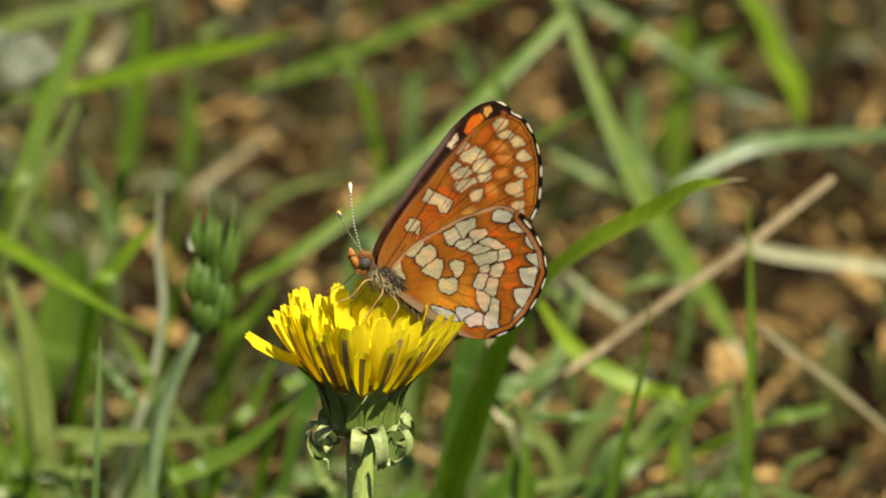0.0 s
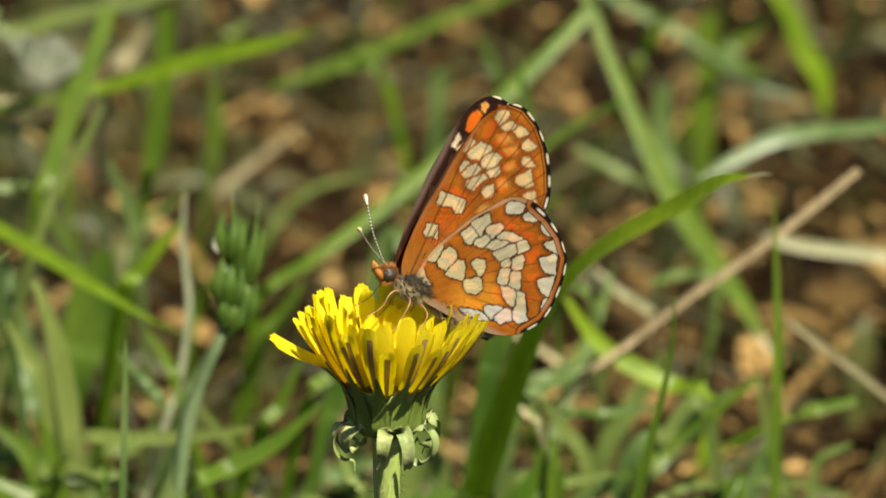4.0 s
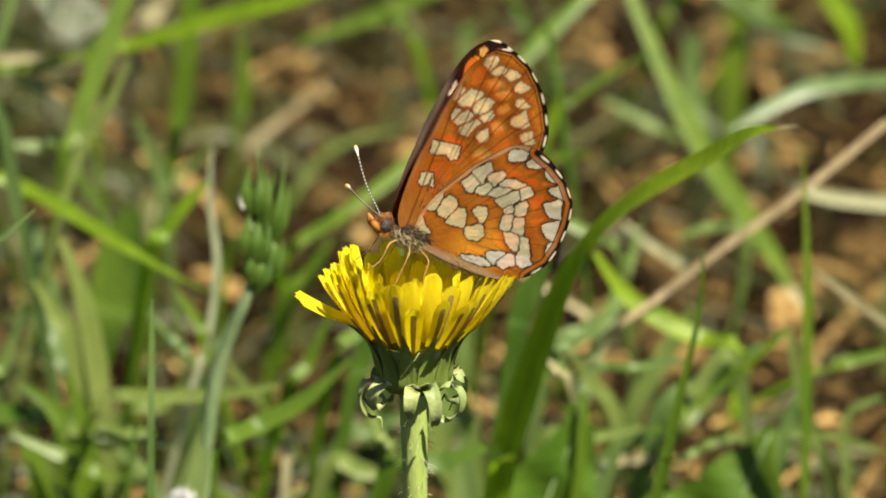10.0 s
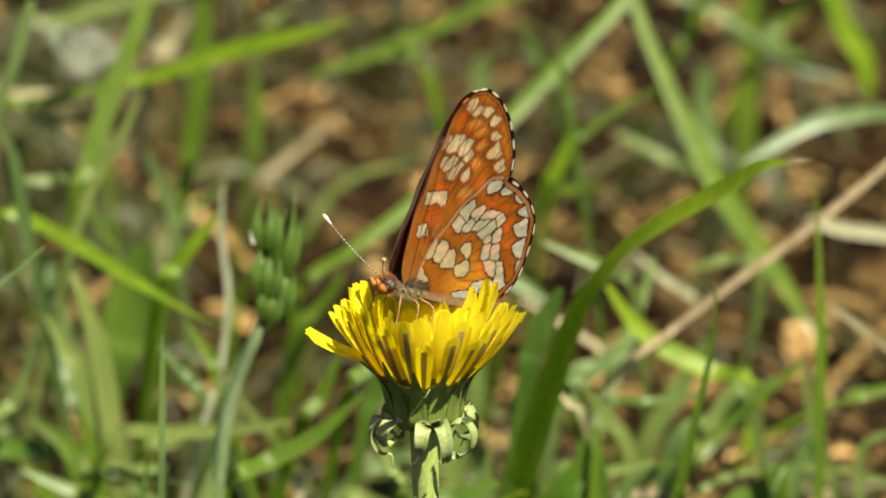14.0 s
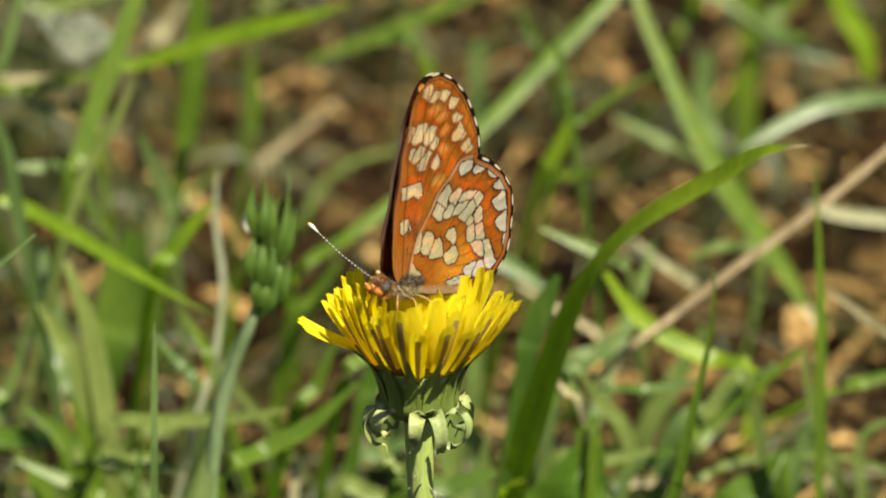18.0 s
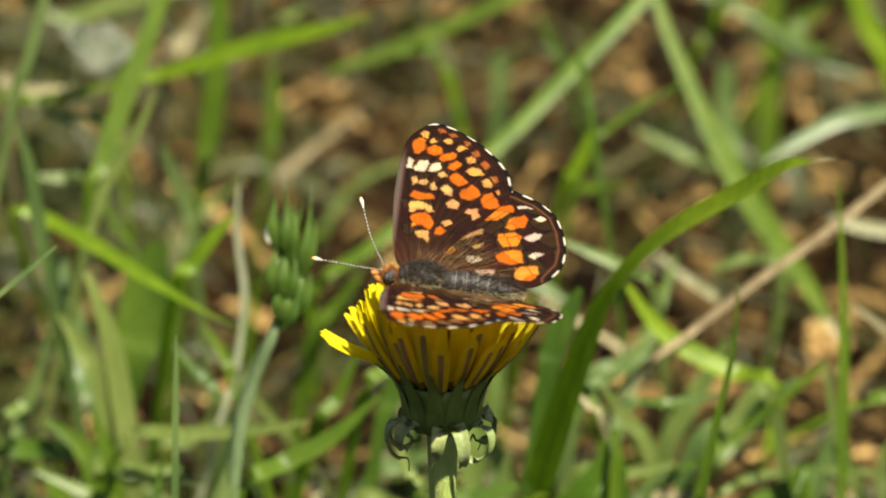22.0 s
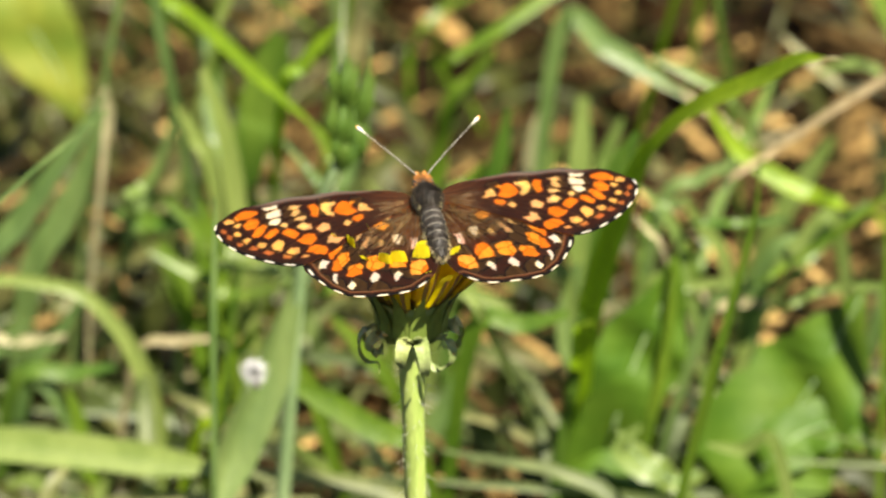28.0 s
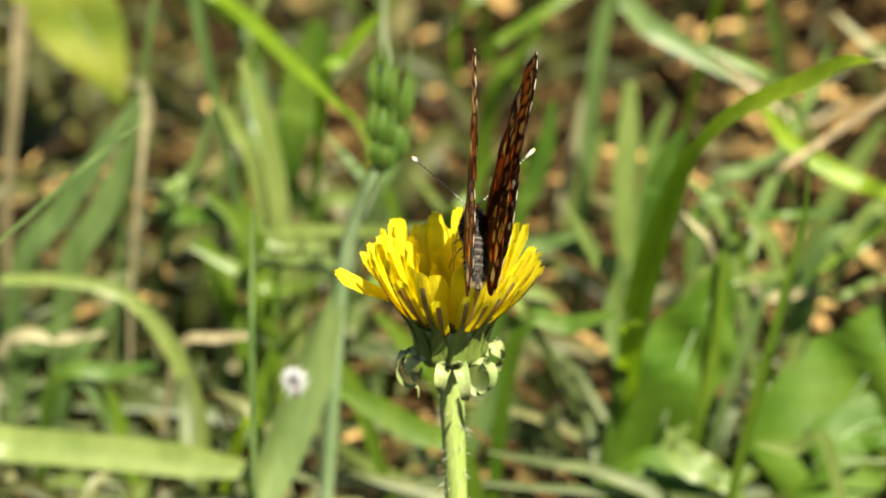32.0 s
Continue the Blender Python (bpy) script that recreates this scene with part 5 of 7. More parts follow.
blade("green", [0.00281, 0.0036, 0.00344, 0.00235], (-0.0376, 0.2500, 0.0977), (-0.0384, 0.2500, 0.0858), (-0.0400, 0.2500, 0.0732), (-0.0417, 0.2500, 0.0646))
blade("pale", [0.00134, 0.00326, 0.00345], (-0.0502, 0.4000, 0.0619), (-0.0545, 0.4000, 0.0558), (-0.0588, 0.4000, 0.0497))
blade("light", [0.00109, 0.00218, 0.00218], (-0.0277, 0.3600, 0.0714), (-0.0312, 0.3600, 0.0691), (-0.0335, 0.3600, 0.0667))
blade("light", [0.00056, 0.00169, 0.00183, 0.00155, 0.00112], (-0.0431, 0.1800, 0.0983), (-0.0467, 0.1800, 0.0911), (-0.0510, 0.1800, 0.0839), (-0.0535, 0.1800, 0.0771), (-0.0552, 0.1800, 0.0716))
blade("grey", [0.00102, 0.00204, 0.00189], (-0.0637, 0.2000, 0.0794), (-0.0596, 0.2000, 0.0792), (-0.0560, 0.2000, 0.0786))
blade("grey", [0.00108, 0.00216, 0.00186], (-0.0673, 0.2400, 0.0797), (-0.0625, 0.2400, 0.0787), (-0.0573, 0.2400, 0.0777))
blade("grey", [0.00075, 0.0021, 0.0024, 0.00165], (-0.0457, 0.2200, 0.0792), (-0.0435, 0.2200, 0.0737), (-0.0414, 0.2200, 0.0678), (-0.0409, 0.2200, 0.0620))
blade("green", [0.00089, 0.00249, 0.00249, 0.00142], (-0.0335, 0.3400, 0.0628), (-0.0331, 0.3400, 0.0559), (-0.0336, 0.3400, 0.0502), (-0.0344, 0.3400, 0.0456))
blade("light", [0.00054, 0.00145, 0.00181, 0.00163], (-0.0022, 0.3500, 0.0425), (-0.0130, 0.3500, 0.0403), (-0.0204, 0.3500, 0.0348), (-0.0255, 0.3500, 0.0254))
blade("straw", [0.00096, 0.00193, 0.00173], (-0.0188, 0.4000, 0.0398), (-0.0284, 0.4000, 0.0315), (-0.0382, 0.4000, 0.0237))
blade("bright", [0.00054, 0.00187, 0.00214, 0.00161], (-0.0296, 0.1500, 0.0874), (-0.0330, 0.1500, 0.0838), (-0.0362, 0.1500, 0.0794), (-0.0390, 0.1500, 0.0750))
blade("bright", [0.00027, 0.00122, 0.00217, 0.00257, 0.00244, 0.00217], (-0.0283, 0.1300, 0.0761), (-0.0349, 0.1393, 0.0764), (-0.0427, 0.1504, 0.0774), (-0.0513, 0.1625, 0.0790), (-0.0586, 0.1720, 0.0798), (-0.0656, 0.1800, 0.0789))
blade("grey", [0.00146, 0.00365, 0.00409, 0.0035], (-0.0607, 0.2000, 0.0672), (-0.0591, 0.1964, 0.0583), (-0.0570, 0.1930, 0.0499), (-0.0537, 0.1900, 0.0432))
blade("light", [0.00095, 0.0027, 0.00338, 0.00297], (-0.0515, 0.1500, 0.0785), (-0.0485, 0.1500, 0.0693), (-0.0469, 0.1500, 0.0592), (-0.0458, 0.1500, 0.0485))
blade("dark", [0.00279, 0.00732, 0.00767, 0.00558], (-0.0428, 0.1700, 0.0772), (-0.0444, 0.1700, 0.0700), (-0.0460, 0.1700, 0.0627), (-0.0482, 0.1700, 0.0554))
blade("grey", [0.00021, 0.00062, 0.00069], (-0.0448, 0.0500, 0.1113), (-0.0481, 0.0500, 0.1085), (-0.0516, 0.0500, 0.1055))
blade("grey", [0.00069, 0.00166, 0.0018, 0.00152], (-0.0579, 0.1600, 0.0680), (-0.0595, 0.1600, 0.0613), (-0.0629, 0.1600, 0.0523), (-0.0657, 0.1600, 0.0459))
blade("grey", [0.00041, 0.00135, 0.00149], (-0.0390, 0.1500, 0.0672), (-0.0354, 0.1500, 0.0628), (-0.0319, 0.1500, 0.0579))
blade("light", [0.00052, 0.00168, 0.00194, 0.00181], (-0.0185, 0.1250, 0.0640), (-0.0254, 0.1250, 0.0628), (-0.0343, 0.1250, 0.0623), (-0.0444, 0.1250, 0.0619))
blade("dark", [0.00139, 0.00305, 0.00305], (-0.0506, 0.1600, 0.0473), (-0.0575, 0.1600, 0.0476), (-0.0669, 0.1600, 0.0482))
blade("light", [0.00053, 0.00184, 0.00197], (-0.0335, 0.1300, 0.0529), (-0.0396, 0.1300, 0.0542), (-0.0461, 0.1300, 0.0550))
blade("green", [0.00063, 0.00239, 0.00264, 0.00226], (-0.0081, 0.1100, 0.0728), (-0.0144, 0.1100, 0.0670), (-0.0207, 0.1100, 0.0634), (-0.0270, 0.1100, 0.0601))
blade("green", [0.00066, 0.00199, 0.00186], (-0.0118, 0.1400, 0.0695), (-0.0149, 0.1400, 0.0625), (-0.0183, 0.1400, 0.0573))
blade("pale", [0.00067, 0.00147, 0.00147], (-0.0175, 0.1400, 0.0516), (-0.0181, 0.1400, 0.0485), (-0.0184, 0.1400, 0.0450))
blade("green", [0.0008, 0.00254, 0.00254], (-0.0502, 0.1400, 0.0603), (-0.0479, 0.1400, 0.0529), (-0.0470, 0.1400, 0.0449))
blade("green", [0.00067, 0.00201, 0.00188], (-0.0587, 0.1400, 0.0515), (-0.0513, 0.1400, 0.0480), (-0.0439, 0.1400, 0.0449))
blade("dark", [0.00031, 0.00077, 0.00077], (-0.0368, 0.1000, 0.0679), (-0.0376, 0.1000, 0.0642), (-0.0383, 0.1000, 0.0593))
blade("light", [0.00046, 0.00154, 0.00139], (-0.0058, 0.1000, 0.0704), (-0.0039, 0.1000, 0.0651), (-0.0014, 0.1000, 0.0614))
blade("light", [0.00056, 0.00154, 0.0014], (-0.0286, 0.1700, 0.0527), (-0.0251, 0.1700, 0.0481), (-0.0226, 0.1700, 0.0453))
blade("light", [0.00094, 0.00318, 0.00281], (-0.0820, 0.3800, 0.0657), (-0.0762, 0.3800, 0.0645), (-0.0692, 0.3800, 0.0669))
blade("green", [0.00101, 0.00251, 0.00218], (-0.0129, 0.3000, 0.0750), (-0.0066, 0.3000, 0.0767), (-0.0003, 0.3000, 0.0740))
blade("light", [0.00051, 0.00153, 0.00136], (-0.0362, 0.3000, 0.0534), (-0.0437, 0.3000, 0.0468), (-0.0491, 0.3000, 0.0424))
blade("green", [0.00047, 0.00158, 0.00142], (-0.0198, 0.2500, 0.0565), (-0.0257, 0.2500, 0.0534), (-0.0317, 0.2500, 0.0462))
blade("green", [0.00052, 0.00195, 0.00195], (-0.0052, 0.1300, 0.0735), (-0.0077, 0.1300, 0.0701), (-0.0110, 0.1300, 0.0658))
blade("light", [0.00068, 0.0019, 0.00177], (-0.0586, 0.1500, 0.0627), (-0.0612, 0.1500, 0.0583), (-0.0647, 0.1500, 0.0547))
blade("green", [0.00054, 0.00175, 0.00162], (-0.0349, 0.1500, 0.0707), (-0.0316, 0.1500, 0.0654), (-0.0300, 0.1500, 0.0601))
blade("grey", [0.00053, 0.00159, 0.00146], (-0.0235, 0.1400, 0.0738), (-0.0269, 0.1400, 0.0668), (-0.0295, 0.1400, 0.0599))
blade("straw", [0.00192, 0.00269, 0.00212], (-0.0986, 0.2000, 0.0661), (-0.0992, 0.2000, 0.0604), (-0.1000, 0.2000, 0.0521), upright=True)
blade("grey", [0.00053, 0.00231, 0.00338, 0.00392, 0.00356], (-0.0664, 0.1500, 0.0744), (-0.0702, 0.1500, 0.0678), (-0.0760, 0.1500, 0.0591), (-0.0818, 0.1500, 0.0505), (-0.0877, 0.1500, 0.0422), upright=True)
blade("pale", [0.00088, 0.00229, 0.00212, 0.00106], (-0.0671, 0.1500, 0.0744), (-0.0667, 0.1500, 0.0706), (-0.0670, 0.1500, 0.0663), (-0.0675, 0.1500, 0.0629), upright=True)
blade("grey", [0.0007, 0.00315, 0.00437, 0.00402], (-0.0653, 0.1400, 0.0744), (-0.0682, 0.1400, 0.0653), (-0.0721, 0.1400, 0.0565), (-0.0774, 0.1400, 0.0465), upright=True)
blade("light", [0.00089, 0.00231, 0.00213], (-0.0385, 0.1500, 0.0481), (-0.0448, 0.1500, 0.0479), (-0.0529, 0.1500, 0.0468), upright=True)
blade("light", [0.00186, 0.00429, 0.00429, 0.00336], (0.0045, 0.1900, 0.0612), (0.0043, 0.1900, 0.0516), (0.0039, 0.1900, 0.0420), (0.0044, 0.1900, 0.0317), upright=True)
blade("dark", [0.00087, 0.00296, 0.00314, 0.00209], (-0.0037, 0.1500, 0.0744), (-0.0049, 0.1500, 0.0664), (-0.0073, 0.1500, 0.0591), (-0.0090, 0.1500, 0.0537), upright=True)
blade("light", [0.00051, 0.00154, 0.00171], (0.0176, 0.1400, 0.0668), (0.0218, 0.1400, 0.0624), (0.0252, 0.1400, 0.0531), upright=True)
blade("grey", [0.00087, 0.00225, 0.00208], (0.0315, 0.1500, 0.0676), (0.0262, 0.1500, 0.0645), (0.0205, 0.1500, 0.0594), upright=True)
blade("light", [0.00132, 0.00321, 0.0034], (0.0456, 0.2000, 0.0522), (0.0417, 0.2000, 0.0451), (0.0356, 0.2000, 0.0334), upright=True)
blade("grey", [0.00122, 0.00331, 0.00331], (0.0525, 0.1500, 0.0620), (0.0450, 0.1500, 0.0557), (0.0374, 0.1500, 0.0508), upright=True)
blade("light", [0.0007, 0.00209, 0.00209], (0.0234, 0.1500, 0.0613), (0.0273, 0.1500, 0.0558), (0.0309, 0.1500, 0.0498), upright=True)
blade("light", [0.00033, 0.00199, 0.00232, 0.00199], (0.0015, 0.1200, 0.0712), (0.0041, 0.1200, 0.0662), (0.0066, 0.1200, 0.0618), (0.0092, 0.1200, 0.0574), upright=True)
blade("grey", [0.00171, 0.00375, 0.00392, 0.00205], (0.0091, 0.1300, 0.0578), (0.0081, 0.1300, 0.0497), (0.0085, 0.1300, 0.0441), (0.0100, 0.1300, 0.0375), upright=True)
blade("green", [0.00113, 0.00274, 0.00274], (0.0106, 0.1000, 0.0634), (0.0042, 0.1000, 0.0612), (-0.0031, 0.1000, 0.0597), upright=True)
blade("light", [0.00086, 0.0019, 0.0019], (0.0340, 0.1400, 0.0524), (0.0263, 0.1400, 0.0508), (0.0186, 0.1400, 0.0496), upright=True)
blade("green", [0.00084, 0.00167, 0.00167], (0.0246, 0.1200, 0.0643), (0.0239, 0.1200, 0.0518), (0.0221, 0.1200, 0.0395), upright=True)
blade("grey", [0.00068, 0.00221, 0.00187], (0.0311, 0.1300, 0.0544), (0.0280, 0.1300, 0.0472), (0.0257, 0.1300, 0.0385), upright=True)
blade("light", [0.001, 0.00233, 0.0025, 0.00183], (0.0208, 0.1100, 0.0413), (0.0177, 0.1100, 0.0369), (0.0214, 0.1100, 0.0333), (0.0277, 0.1100, 0.0311), upright=True)
blade("light", [0.00154, 0.00188, 0.00222, 0.00274, 0.00342, 0.00376], (-0.0829, 0.1180, 0.0548), (-0.0734, 0.1180, 0.0552), (-0.0648, 0.1180, 0.0536), (-0.0594, 0.1180, 0.0485), (-0.0556, 0.1180, 0.0412), (-0.0535, 0.1180, 0.0308), (-0.0533, 0.1180, 0.0191), upright=True)
blade("light", [0.00084, 0.00485, 0.00519, 0.00519, 0.00469], (-0.0374, 0.1000, 0.0342), (-0.0507, 0.1000, 0.0356), (-0.0642, 0.1000, 0.0364), (-0.0778, 0.1000, 0.0368), (-0.0829, 0.1000, 0.0367), upright=True)
blade("green", [0.00081, 0.00357, 0.00374, 0.00292], (-0.0314, 0.0950, 0.0529), (-0.0233, 0.0950, 0.0491), (-0.0167, 0.0950, 0.0453), (-0.0106, 0.0950, 0.0421), upright=True)
blade("pale", [0.0007, 0.00175, 0.00193], (-0.0701, 0.1300, 0.0407), (-0.0768, 0.1300, 0.0395), (-0.0858, 0.1300, 0.0380), upright=True)
blade("grey", [0.00087, 0.00245, 0.00262], (-0.0672, 0.1300, 0.0472), (-0.0719, 0.1300, 0.0402), (-0.0757, 0.1300, 0.0349), upright=True)
blade("straw", [0.00069, 0.00156, 0.00122], (-0.0471, 0.1300, 0.0417), (-0.0524, 0.1300, 0.0410), (-0.0587, 0.1300, 0.0387), upright=True)
blade("dark", [0.00086, 0.00258, 0.00275], (-0.0596, 0.1200, 0.0411), (-0.0667, 0.1200, 0.0393), (-0.0755, 0.1200, 0.0378), upright=True)
blade("bright", [0.0005, 0.00167, 0.0015], (-0.0358, 0.1100, 0.0541), (-0.0386, 0.1100, 0.0500), (-0.0412, 0.1100, 0.0461), upright=True)
blade("bright", [0.00051, 0.00202, 0.00185], (-0.0392, 0.1100, 0.0425), (-0.0431, 0.1100, 0.0380), (-0.0458, 0.1100, 0.0350), upright=True)
blade("green", [0.00087, 0.00243, 0.00225], (-0.0677, 0.1200, 0.0365), (-0.0661, 0.1200, 0.0308), (-0.0655, 0.1200, 0.0240), upright=True)
blade("light", [0.00088, 0.00263, 0.00228], (-0.0781, 0.1200, 0.0192), (-0.0736, 0.1200, 0.0205), (-0.0702, 0.1200, 0.0168), upright=True)
blade("grey", [0.00088, 0.00229, 0.00211], (-0.0779, 0.1300, 0.0357), (-0.0736, 0.1300, 0.0321), (-0.0711, 0.1300, 0.0283), upright=True)
blade("green", [0.00089, 0.00302, 0.00267], (-0.0580, 0.1500, 0.0557), (-0.0528, 0.1500, 0.0512), (-0.0511, 0.1500, 0.0444), upright=True)
blade("light", [0.0007, 0.00209, 0.00174], (0.0357, 0.1400, 0.0418), (0.0333, 0.1400, 0.0359), (0.0317, 0.1400, 0.0299), upright=True)
blade("green", [0.00086, 0.00293, 0.00259], (-0.0282, 0.1300, 0.0466), (-0.0231, 0.1300, 0.0411), (-0.0179, 0.1300, 0.0337), upright=True)
blade("grey", [0.00104, 0.00312, 0.00294], (-0.0083, 0.1300, 0.0392), (-0.0109, 0.1300, 0.0322), (-0.0144, 0.1300, 0.0242), upright=True)
blade("light", [0.00086, 0.00223, 0.00206], (-0.0338, 0.1200, 0.0301), (-0.0287, 0.1200, 0.0265), (-0.0218, 0.1200, 0.0222), upright=True)
blade("grey", [0.0009, 0.00251, 0.00233], (-0.0003, 0.1600, 0.0477), (-0.0057, 0.1600, 0.0454), (-0.0111, 0.1600, 0.0421), upright=True)
blade("grey", [0.00056, 0.00281, 0.00374, 0.00318], (0.0205, 0.2000, 0.0584), (0.0141, 0.2000, 0.0626), (0.0074, 0.2000, 0.0666), (-0.0001, 0.2000, 0.0699), upright=True)
blade("light", [0.00077, 0.00289, 0.00309], (-0.0007, 0.2100, 0.0449), (-0.0036, 0.2100, 0.0385), (-0.0054, 0.2100, 0.0320), upright=True)
blade("green", [0.00078, 0.00292, 0.00331], (-0.0135, 0.2200, 0.0578), (-0.0174, 0.2200, 0.0514), (-0.0213, 0.2200, 0.0459), upright=True)
blade("pale", [0.00078, 0.00253, 0.00253], (-0.0028, 0.2200, 0.0521), (-0.0049, 0.2200, 0.0457), (-0.0064, 0.2200, 0.0398), upright=True)
blade("light", [0.00074, 0.00279, 0.00279], (0.0112, 0.1900, 0.0580), (0.0086, 0.1900, 0.0509), (0.0078, 0.1900, 0.0437), upright=True)
blade("light", [0.00074, 0.00241, 0.00241], (-0.0359, 0.1800, 0.0457), (-0.0397, 0.1800, 0.0424), (-0.0454, 0.1800, 0.0406), upright=True)
blade("grey", [0.00074, 0.00277, 0.00277], (-0.0456, 0.1700, 0.0385), (-0.0420, 0.1700, 0.0346), (-0.0393, 0.1700, 0.0287), upright=True)
blade("light", [0.00071, 0.00265, 0.00248], (-0.0028, 0.1500, 0.0405), (-0.0072, 0.1500, 0.0421), (-0.0126, 0.1500, 0.0423), upright=True)
blade("grey", [0.00071, 0.00232, 0.00232], (0.0264, 0.1600, 0.0493), (0.0247, 0.1600, 0.0443), (0.0222, 0.1600, 0.0382), upright=True)
blade("light", [0.0007, 0.00299, 0.00264], (-0.0558, 0.1500, 0.0721), (-0.0524, 0.1500, 0.0666), (-0.0499, 0.1500, 0.0601), upright=True)
blade("green", [0.00071, 0.00322, 0.00304], (-0.0592, 0.1500, 0.0488), (-0.0566, 0.1500, 0.0441), (-0.0550, 0.1500, 0.0373), upright=True)
blade("grey", [0.0007, 0.00316, 0.00298], (-0.0757, 0.1300, 0.0436), (-0.0795, 0.1300, 0.0395), (-0.0834, 0.1300, 0.0334), upright=True)
blade("light", [0.0007, 0.00244, 0.00244], (-0.0612, 0.1200, 0.0224), (-0.0631, 0.1200, 0.0193), (-0.0667, 0.1200, 0.0161), upright=True)
blade("green", [0.00067, 0.0025, 0.00234], (-0.0319, 0.1100, 0.0504), (-0.0286, 0.1100, 0.0450), (-0.0270, 0.1100, 0.0395), upright=True)
blade("light", [0.00069, 0.0024, 0.00223], (0.0386, 0.1400, 0.0544), (0.0419, 0.1400, 0.0584), (0.0477, 0.1400, 0.0624), upright=True)
blade("light", [0.00066, 0.00197, 0.00197], (0.0310, 0.1050, 0.0413), (0.0359, 0.1050, 0.0407), (0.0408, 0.1050, 0.0420), upright=True)


# ---- grass stem with a green seed spike ----
def build_spike():
    stalk = tagged(new("seed_spike"), "grass stem with a green seed spike and folded leaf", "grass")
    low, mid, foot = Vector((-0.0209, 0.0860, 0.0899)), Vector((-0.0242, 0.0880, 0.0815)), Vector((-0.0267, 0.0900, 0.0709))
    root = Vector((-0.034, 0.10, 0))
    root.z = ground_height(root.x, root.y) - 0.002
    mesh_ob("stem", *tube([root, foot.lerp(root, 0.5), foot, mid, low, Vector((-0.0194, 0.0868, 0.0947)), Vector((-0.0188, 0.0868, 0.0993))], [0.0011, 0.0011, 0.0010, 0.0009, 0.0008, 0.0007, 0.0005], 10, 34), STALK, stalk, "grey-green stem")
    mesh_ob("sheath", *ribbon([low, low.lerp(mid, 0.5), mid, foot, foot.lerp(root, 0.35)], [0.0003, 0.0016, 0.0019, 0.0021, 0.0017], (0.3, -1, 0.1), 0.0006, -0.18, 24), STALK, stalk, "grey-green leaf sheath")
    mesh_ob("leaf", *ribbon([foot, foot + Vector((-0.004, -0.004, -0.014)), foot + Vector((-0.0085, -0.008, -0.026)), foot + Vector((-0.011, -0.010, -0.034))], [0.0016, 0.0066, 0.0064, 0.0008], (0.6, -1, 0.3), 0.0003, 0.36, 20), LEAF["grey"], stalk,
            "folded grey-green leaf")
    # spikelets: foot, belly, shoulder, tip, fullness
    for a, b, c, e, full in (
            ((-0.0200, 0.0858, 0.0992), (-0.0194, 0.0850, 0.1029), (-0.0192, 0.0852, 0.1055), (-0.0194, 0.0856, 0.1087), 1.00),
            ((-0.0184, 0.0868, 0.0959), (-0.0171, 0.0860, 0.1003), (-0.0165, 0.0862, 0.1034), (-0.0161, 0.0866, 0.1069), 0.95),
            ((-0.0204, 0.0858, 0.0931), (-0.0199, 0.0850, 0.0969), (-0.0196, 0.0852, 0.0993), (-0.0193, 0.0856, 0.1018), 1.10),
            ((-0.0193, 0.0868, 0.0910), (-0.0180, 0.0860, 0.0946), (-0.0175, 0.0862, 0.0968), (-0.0170, 0.0866, 0.0994), 1.05),
            ((-0.0204, 0.0858, 0.0900), (-0.0195, 0.0850, 0.0929), (-0.0190, 0.0852, 0.0948), (-0.0185, 0.0856, 0.0970), 0.90),
    ):
        a, b, c, e = Vector(a), Vector(b), Vector(c), Vector(e)
        spikelet = mesh_ob("spikelet", *tube([a, b, c, e], [0.0004 * full, 0.0011 * full, 0.00115 * full, 0.0008 * full, 0.0005 * full, 0.00022, 0.00005], 12, 20), SPIKELET, stalk)
        d = (e - a).normalized()
        out = Vector((0, -1, 0)).cross(d).normalized()
        # keeled husks overlap up the spikelet, each ending in a point
        for k, at in enumerate((0.0, 0.10)):
            g = 1 if k % 2 else -1
            q = a.lerp(e, at) + out * g * 0.0004 * full + Vector((0, -0.0007, 0))
            tip = a.lerp(e, at + 0.80) + out * g * 0.0012 * full * (1 - at) + Vector((0, -0.0007, 0))
            mesh_ob("glume", *ribbon([q, q.lerp(tip, 0.45) + out * g * 0.00055 * full + Vector((0, -0.0005, 0)), tip], [0.0007, 0.0019 * full, 0.0001], (g * 0.55, -1, 0), 0.0002, -0.28, 12), SPIKELET, spikelet)
        mesh_ob("awn", *tube([e - d * 0.001, e, e + d * 0.0014 + Vector((out.x * 0.0003, 0, 0.0006))], [0.0002, 0.0001, 0.00003], 4, 6), STALK, spikelet)
    husk = Vector((-0.0212, 0.0868, 0.1027))
    mesh_ob("husk", *ribbon([husk + Vector((0.0010, 0, -0.0022)), husk + Vector((-0.0004, 0, -0.0004)), husk + Vector((0.0010, 0, 0.0020))], [0.0006, 0.0020, 0.0003], (0, -1, 0), 0.0002, 0.3, 10), HAIR_PALE, stalk, "pale empty husk")


build_spike()


